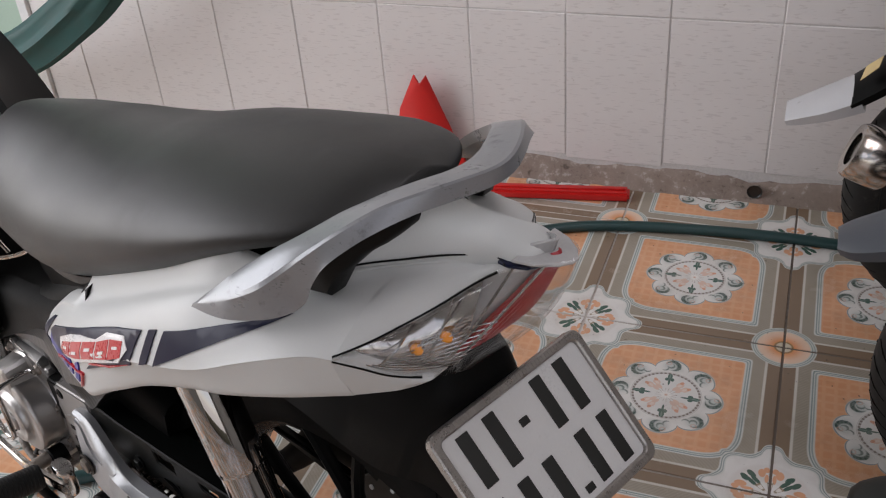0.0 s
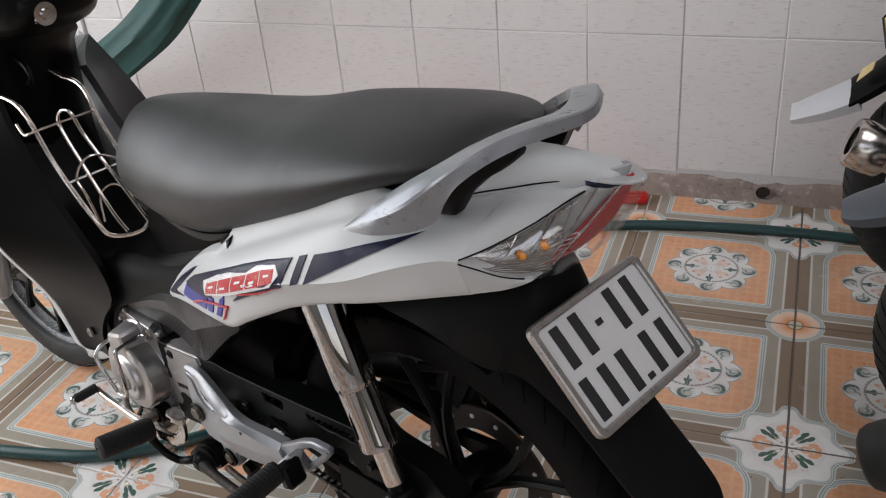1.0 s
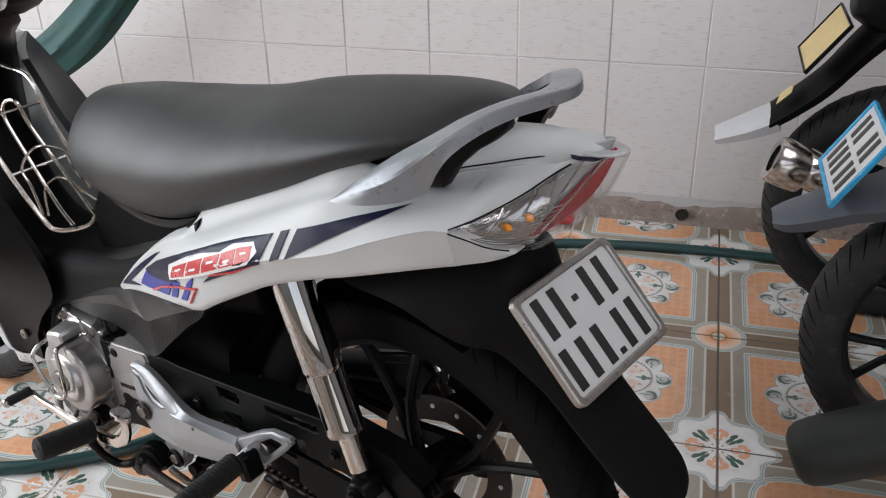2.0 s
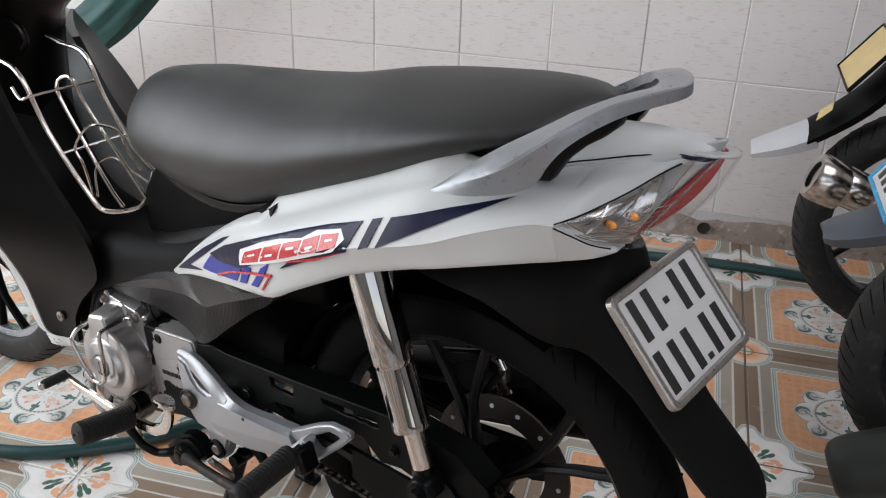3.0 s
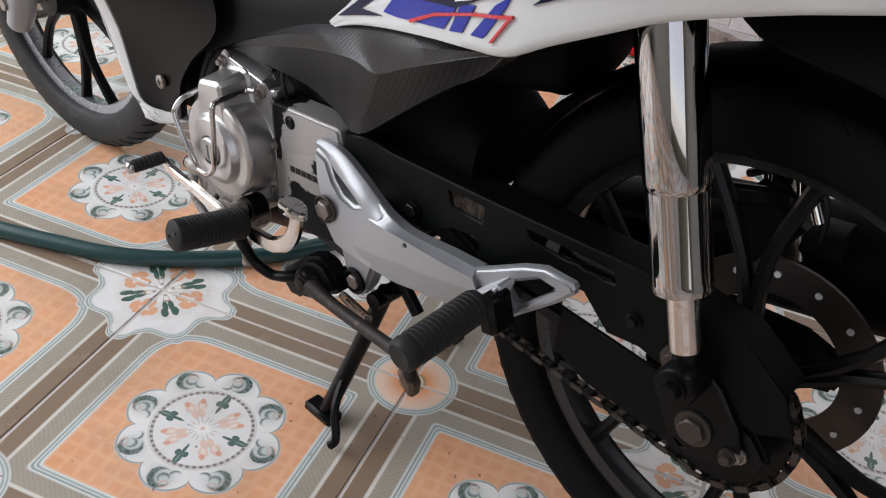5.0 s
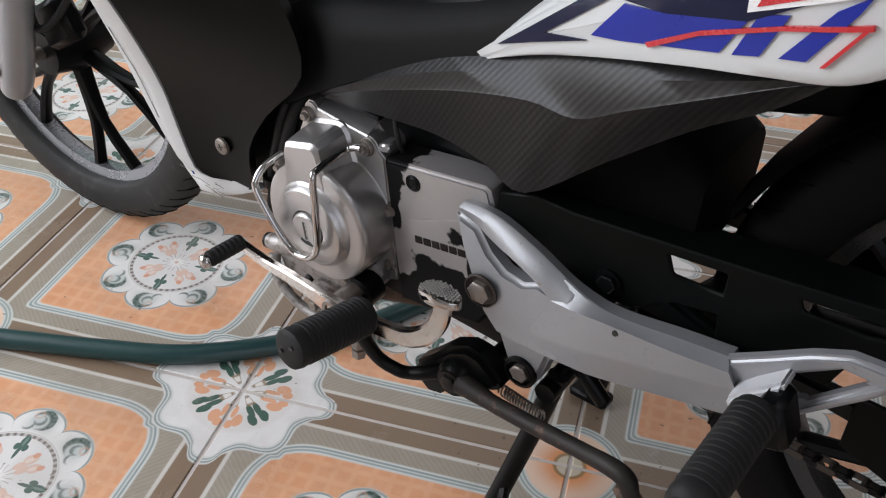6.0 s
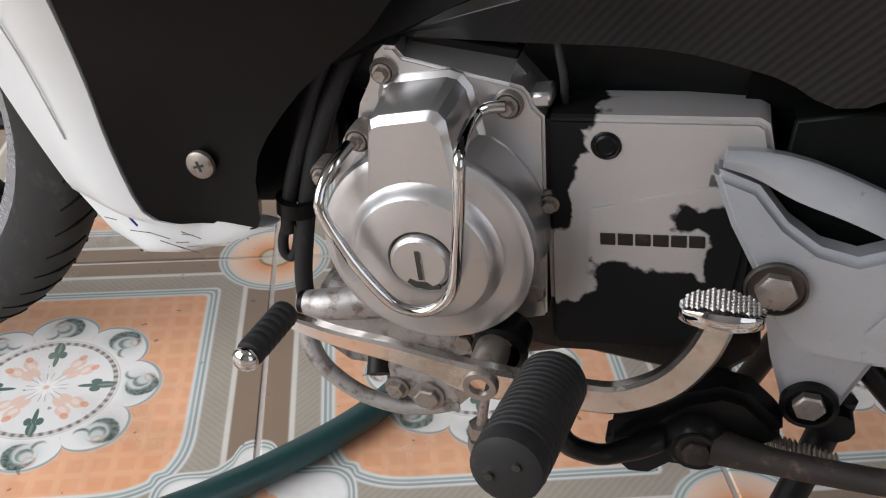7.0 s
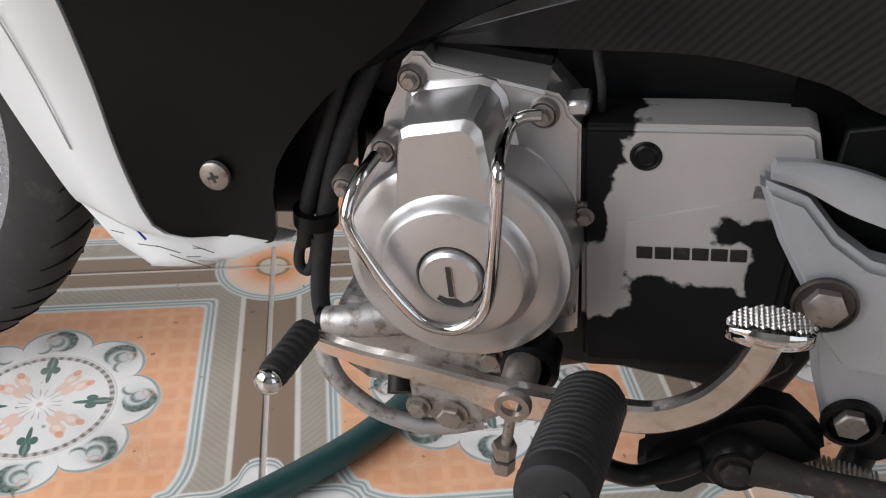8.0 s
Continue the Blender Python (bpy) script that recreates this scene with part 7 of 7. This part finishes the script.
# ---- hose, hammock and red dustpan ----
def build_hose():
    pts = [(-2.6, -1.15, 0.013), (-2.1, -0.95, 0.013), (-1.75, -0.86, 0.013), (-1.53, -0.820, 0.013), (-1.40, -0.800, 0.013), (-1.29, -0.777, 0.013), (-1.18, -0.723, 0.013), (-1.08, -0.645, 0.013), (-0.98, -0.50, 0.013), (-0.89, -0.25, 0.013), (-0.80, 0.0, 0.013), (-0.72, 0.15, 0.013), (-0.60, 0.27, 0.013), (-0.44, 0.345, 0.013), (-0.16, 0.385, 0.013), (0.13, 0.388, 0.013), (0.5, 0.36, 0.013), (1.2, 0.40, 0.013)]
    ob = part("garden_hose", tube(pts, 0.0128, 14, 8), M_HOSE, None, crease=70)
    tagged(ob, "dark green rubber hose lying across the tiles", "hose")


def build_hammock():
    """A gathered sling of cloth, slack, hung along the wall."""
    line = smooth_line([(-3.59, 0.20, 1.55), (-3.2, 0.28, 0.72), (-2.85, 0.33, 0.36), (-2.5, 0.35, 0.25), (-2.12, 0.35, 0.325), (-1.88, 0.35, 0.452), (-1.69, 0.35, 0.60), (-1.48, 0.36, 0.84), (-1.28, 0.42, 1.2), (-1.12, 0.578, 1.85)], 6)
    rings = []
    n = len(line) - 1
    for i, p in enumerate(line):
        u = i / n
        size = 0.012 + 0.050 * math.sin(math.pi * u) ** 0.6
        ring = []
        for k in range(28):
            an = 2 * math.pi * k / 28
            fold = 1.0 + 0.16 * math.sin(an * 7 + 3 * noise.noise((u * 3, 0, 0))) + 0.08 * math.sin(an * 12 + u * 4)
            ring.append(p + Vector((-math.sin(an) * size * fold * 0.55, math.cos(an) * size * 0.65 * fold, math.sin(an) * size * fold * 0.85)))
        rings.append(ring)
    ob = part("hammock", loft(rings), M_HAMMOCK, None, crease=75)
    tagged(ob, "gathered dark green cloth hammock hanging by the wall", "hammock")


def build_dustpan():
    """Red plastic dustpan: the bent pan leans on the wall, its long handle lies on the tiles."""
    d = thing("dustpan", pose(-0.95, 0.50, 0), "red plastic dustpan with a long handle lying on tiles", "dustpan")
    bm = prism([(-0.12, 0.0), (0.10, 0.0), (0.055, 0.14), (0.005, 0.285), (-0.012, 0.262), (-0.028, 0.285), (-0.085, 0.175)], -0.008, 0.0, 0.002)
    for v in bm.verts:
        v.co.y += 0.035 * abs(v.co.x + 0.012) / 0.1 + 0.03
    part("pan", bm, M_REDPLASTIC, d)
    bm = block((0.30, -0.03, 0.013), (0.50, 0.045, 0.024), 0.006, Matrix.Rotation(radians(9), 4, "Z"), segments=2)
    part("handle", bm, M_REDPLASTIC, d)
    bm = block((0.30, -0.03, 0.027), (0.48, 0.010, 0.006), 0.002, Matrix.Rotation(radians(9), 4, "Z"))
    part("handle_rib", bm, M_REDPLASTIC, d)


build_hose()
build_hammock()
build_dustpan()


# ---- the two motorbikes parked beyond, tails towards the camera; local x ahead ----
def parked_bike(name, label, m, wheel_x, wheel_z):
    ob = thing(name, m, label, "motorbike")
    wheel((wheel_x, 0.0, wheel_z), 0.28, 0.218, 0.050, "rear_wheel", "black rear wheel with grooved tyre", owner=ob, disc=False, rubber=M_TYRE_GREY)
    wheel((wheel_x + 1.22, 0.0, wheel_z), 0.28, 0.218, 0.042, "front_wheel", "black front wheel", owner=ob, disc=False)
    rows = [(wheel_x - 0.16, 0.06, 0.80, 0.70), (wheel_x - 0.05, 0.11, 0.83, 0.64), (wheel_x + 0.2, 0.14, 0.82, 0.58), (wheel_x + 0.5, 0.13, 0.72, 0.45), (wheel_x + 0.8, 0.12, 0.62, 0.30), (wheel_x + 1.0, 0.16, 0.85, 0.32), (wheel_x + 1.1, 0.14, 1.0, 0.45), (wheel_x + 1.16, 0.08, 1.0, 0.7)]
    part("body", loft([section(x, h, lo, hi, 3, 20) for x, h, hi, lo in spaced(rows, 3)]), M_BLACK, ob, crease=60)
    rows = [(wheel_x - 0.10, 0.06, 0.86, 0.82), (wheel_x + 0.05, 0.12, 0.88, 0.81), (wheel_x + 0.3, 0.13, 0.86, 0.79), (wheel_x + 0.6, 0.10, 0.80, 0.72), (wheel_x + 0.66, 0.05, 0.78, 0.74)]
    part("seat", loft([section(x, h, lo, hi, 3, 20) for x, h, hi, lo in spaced(rows, 3)]), M_SEAT, ob, crease=60)
    for sign in (1, -1):
        part("swing_arm", tube([(wheel_x, 0.085 * sign, wheel_z), (wheel_x + 0.25, 0.08 * sign, wheel_z + 0.02), (wheel_x + 0.5, 0.075 * sign, wheel_z + 0.05)], 0.016, 10, 3), M_FRAME, ob)
        part("shock_absorber", tube([(wheel_x + 0.01, 0.115 * sign, wheel_z + 0.03), (wheel_x + 0.10, 0.115 * sign, wheel_z + 0.36)], 0.022, 12, 2), M_CHROME, ob)
        part("fork_leg", tube([(wheel_x + 1.22, 0.075 * sign, wheel_z), (wheel_x + 1.06, 0.075 * sign, wheel_z + 0.5)], 0.02, 12, 2), M_SILVER, ob)
        part("handlebar", tube([(wheel_x + 1.08, 0.03 * sign, 0.99), (wheel_x + 1.02, 0.34 * sign, 1.02)], 0.012, 10, 2), M_FRAME, ob)
    part("stand", tube([(wheel_x + 0.45, 0.10, 0.28), (wheel_x + 0.42, 0.22, 0.008)], 0.01, 8, 2), M_FRAME, ob)
    return ob


def flap(ob, rows, mat, name, label):
    """A curved mudguard flap: rows of x, z, half width, thickness."""
    rings = []
    for x, z, half, thick in spaced(rows, 4):
        rings.append([(x, half * u, z - 0.35 * half * abs(u) ** 3) for u in (-1, -0.8, -0.4, 0, 0.4, 0.8, 1)] + [(x + thick * 0.5, half * u * 0.92, z - thick - 0.35 * half * abs(u) ** 3) for u in (1, 0.5, 0, -0.5, -1)])
    return part(name, loft(rings), mat, ob, label, crease=50)


def number_plate(ob, m, wide, high, sheet, border, marks, label, rim=0.0075):
    p = cluster("number_plate", ob, label)
    bm = block((0, 0, 0), (wide, high, 0.003), 0.001)
    bm.transform(m)
    part("plate_sheet", bm, sheet, p)
    w, h, b = wide / 2 + 0.003, high / 2 + 0.003, rim
    bm = prism([(-w, -h), (w, -h), (w, h), (-w, h)], -0.004, 0.005, 0.0015, axis="z", holes=[[(-w + b, -h + b), (w - b, -h + b), (w - b, h - b), (-w + b, h - b)]])
    bm.transform(m)
    part("plate_frame", bm, border, p)
    for x, y in marks:
        bm = block((x, y, 0.002), (0.016, 0.046, 0.0015), 0.0005)
        bm.transform(m)
        part("character_bar", bm, M_DISC, p)
    return p


def plate_pose(where, tilt, yaw=0.0):
    """A plate that faces the bike's back (-x), leaning back by tilt degrees, turned by yaw."""
    up = Vector((math.sin(radians(tilt)), 0, math.cos(radians(tilt))))
    right = Vector((0, -1, 0))
    out = right.cross(up)
    m = Matrix((right, up, out)).transposed().to_4x4()
    return Matrix.Translation(where) @ Matrix.Rotation(radians(yaw), 4, "Z") @ m


MARKS = [(-0.06, 0.028), (-0.03, 0.028), (0.02, 0.028), (0.05, 0.028), (-0.066, -0.028), (-0.036, -0.028), (-0.006, -0.028), (0.03, -0.028), (0.06, -0.028)]

far_bike = parked_bike("motorbike", "black motorbike with silver mudflap tip and yellow plate beside the wall", pose(0.0, 0.19, 0, 0, 0, 0), 0.345, 0.280)
flap(far_bike, [(0.40, 0.80, 0.10, 0.02), (0.30, 0.765, 0.095, 0.02), (0.22, 0.68, 0.085, 0.018), (0.155, 0.590, 0.075, 0.016), (0.10, 0.535, 0.070, 0.014), (0.05, 0.492, 0.064, 0.012)], M_DUSTY, "mudguard", "black mudguard")
flap(far_bike, [(0.066, 0.502, 0.064, 0.022), (0.015, 0.473, 0.060, 0.018), (-0.035, 0.446, 0.048, 0.014), (-0.058, 0.434, 0.042, 0.010)], M_FLAP, "mudflap_tip", "silver mudflap tip")
part("sticker", prism([(0.036, -0.03), (0.075, -0.035), (0.085, 0.0), (0.05, 0.012)], 0.0, 0.0012, 0.0, axis="z"), M_YELLOW, far_bike, "orange and cream sticker").matrix_basis = Matrix.Translation((0.062, -0.035, 0.523)) @ Matrix.Rotation(radians(-48), 4, "Y") @ Matrix.Translation((-0.04, 0, 0))
number_plate(far_bike, plate_pose((0.140, 0.0, 0.650), 36), 0.182, 0.122, M_YELLOW, M_FRAME, [], "faded yellow number plate in a black frame", 0.0045)
mf = cluster("muffler", far_bike, "short chrome muffler")
for k, (x, r) in enumerate(((0.092, 0.050), (0.150, 0.042))):
    bm = turned([(0.030, -0.036), (r - 0.004, -0.038), (r, -0.030), (r, 0.026), (r - 0.006, 0.034), (0.0, 0.034)], 32, (x, -0.185, 0.432 - 0.012 * k), axis="x")
    bm.transform(Matrix.Translation((x, -0.185, 0.432)) @ Matrix.Rotation(radians(22), 4, "Y") @ Matrix.Translation((-x, 0.185, -0.432)))
    part("muffler_can", bm, M_WORNCHROME, mf)
    bm = turned([(0.0, 0.0), (0.034, 0.0), (0.034, 0.003), (0.0, 0.003)], 24, (x - 0.030, -0.185, 0.432 - 0.012 * k), axis="x")
    bm.transform(Matrix.Translation((x, -0.185, 0.432)) @ Matrix.Rotation(radians(22), 4, "Y") @ Matrix.Translation((-x, 0.185, -0.432)))
    part("muffler_mouth", bm, M_WORNCHROME, mf)
part("muffler_pipe", tube([(0.19, -0.185, 0.44), (0.40, -0.17, 0.36), (0.75, -0.14, 0.22)], 0.03, 14, 4), M_FRAME, mf)
part("tail_lamp", ball((0.245, 0.0, 0.775), (0.04, 0.07, 0.03)), M_REDINNER, far_bike, "red tail lamp")

near_bike = parked_bike("motorbike", "dark motorbike with blue-framed number plate and black muffler", pose(0.0, -0.36, 0, 0, 0, 0), 0.392, 0.280)
flap(near_bike, [(0.42, 0.76, 0.10, 0.02), (0.34, 0.73, 0.095, 0.02), (0.27, 0.66, 0.085, 0.02), (0.21, 0.58, 0.075, 0.018), (0.15, 0.556, 0.066, 0.018), (0.10, 0.530, 0.056, 0.018), (0.055, 0.508, 0.044, 0.015), (0.034, 0.496, 0.028, 0.011)], M_GREYPLASTIC, "mudguard", "grey plastic mudguard")
number_plate(near_bike, plate_pose((0.145, 0.0, 0.612), 32), 0.186, 0.132, M_PLATE, M_AQUA, MARKS, "number plate in a glittering blue frame")
mf = cluster("muffler", near_bike, "matt black muffler")
bm = turned([(0.0, 0.006), (0.016, 0.005), (0.020, 0.0), (0.038, 0.0), (0.050, 0.008), (0.057, 0.022), (0.060, 0.045), (0.062, 0.30), (0.050, 0.40), (0.024, 0.46)], 36)
bm.transform(Matrix.Translation((0.116, -0.155, 0.100)) @ Vector((0, 1, 0)).rotation_difference(Vector((0.90, 0.03, 0.42)).normalized()).to_matrix().to_4x4())
part("muffler_can", bm, M_MUFFLER, mf)
part("muffler_pipe", tube([(0.55, -0.14, 0.20), (0.75, -0.13, 0.20), (0.95, -0.08, 0.18)], 0.022, 14, 3), M_FRAME, mf)
part("tail_lamp", ball((0.275, 0.0, 0.735), (0.04, 0.075, 0.035)), M_REDINNER, near_bike, "red tail lamp")


# ---- tiles of the floor and the wall ----
def tile_mesh(name, size, material, bevel, axis_thin):
    bm = block((0, 0, 0), size, bevel)
    for f in bm.faces:
        f.smooth = True
    for e in bm.edges:
        if len(e.link_faces) == 2 and e.calc_face_angle(0) > radians(28):
            e.smooth = False
    data = bpy.data.meshes.new(name)
    bm.to_mesh(data)
    bm.free()
    data.materials.append(material)
    return data


def lay_floor():
    rng = random.Random(3)
    whole = tile_mesh("tile", (TILE - 0.0046, TILE - 0.0046, 0.012), M_FLOOR, 0.0012, 2)
    for i in range(-9, 7):
        for j in range(-10, 2):
            x, y = (i + 0.5) * TILE, (j + 0.5) * TILE
            if j == 1:
                continue
            ob = new("tile", whole)
            ob.parent = floor
            quarter = 0 if (i + j) % 2 == 0 else 90
            ob.matrix_basis = pose(x, y, -0.006 + rng.uniform(-0.0004, 0.0003), 0, 0, quarter + 180 * rng.randrange(2))
    # the row along the wall is cut
    keep = 0.178
    for i in range(-9, 7):
        data = whole.copy()
        straight = (i + 1) % 2 == 0
        for v in data.vertices:
            if straight:
                v.co.y = min(v.co.y, keep - TILE / 2)
            else:
                v.co.x = min(v.co.x, keep - TILE / 2)
        ob = new("tile", data)
        ob.parent = floor
        ob.matrix_basis = pose((i + 0.5) * TILE, 1.5 * TILE, -0.006, 0, 0, 0 if (i + 1) % 2 == 0 else 90)


def lay_wall():
    rng = random.Random(4)
    wide, tall = 0.25, 0.40
    whole = tile_mesh("tile", (wide - 0.0022, 0.012, tall - 0.0022), M_WALL, 0.0018, 1)
    first = -0.087
    for row in range(-1, 7):
        z0 = 0.45 + row * tall
        top = min(z0 + tall, HIGH - 0.005)
        for col in range(-9, 12):
            x0 = first + col * wide
            if x0 < -2.4 or x0 > X1:
                continue
            data = whole
            left, right = max(x0, -2.24), min(x0 + wide, X1)
            if right - left < 0.03:
                continue
            if row == -1 or top < z0 + tall - 0.01 or right - left < wide - 0.01:
                low = 0.058 + rng.uniform(-0.012, 0.012) if row == -1 else z0
                data = tile_mesh("tile", (right - left - 0.003, 0.012, top - low - 0.003), M_WALL, 0.0018, 1)
            else:
                low = z0
            ob = new("tile", data)
            ob.parent = wall_north
            ob.matrix_basis = pose((left + right) / 2, WALL_Y + 0.006 + rng.uniform(-0.0008, 0.0008), (low + top) / 2, rng.uniform(-0.12, 0.12), 0, rng.uniform(-0.12, 0.12))


lay_floor()
lay_wall()
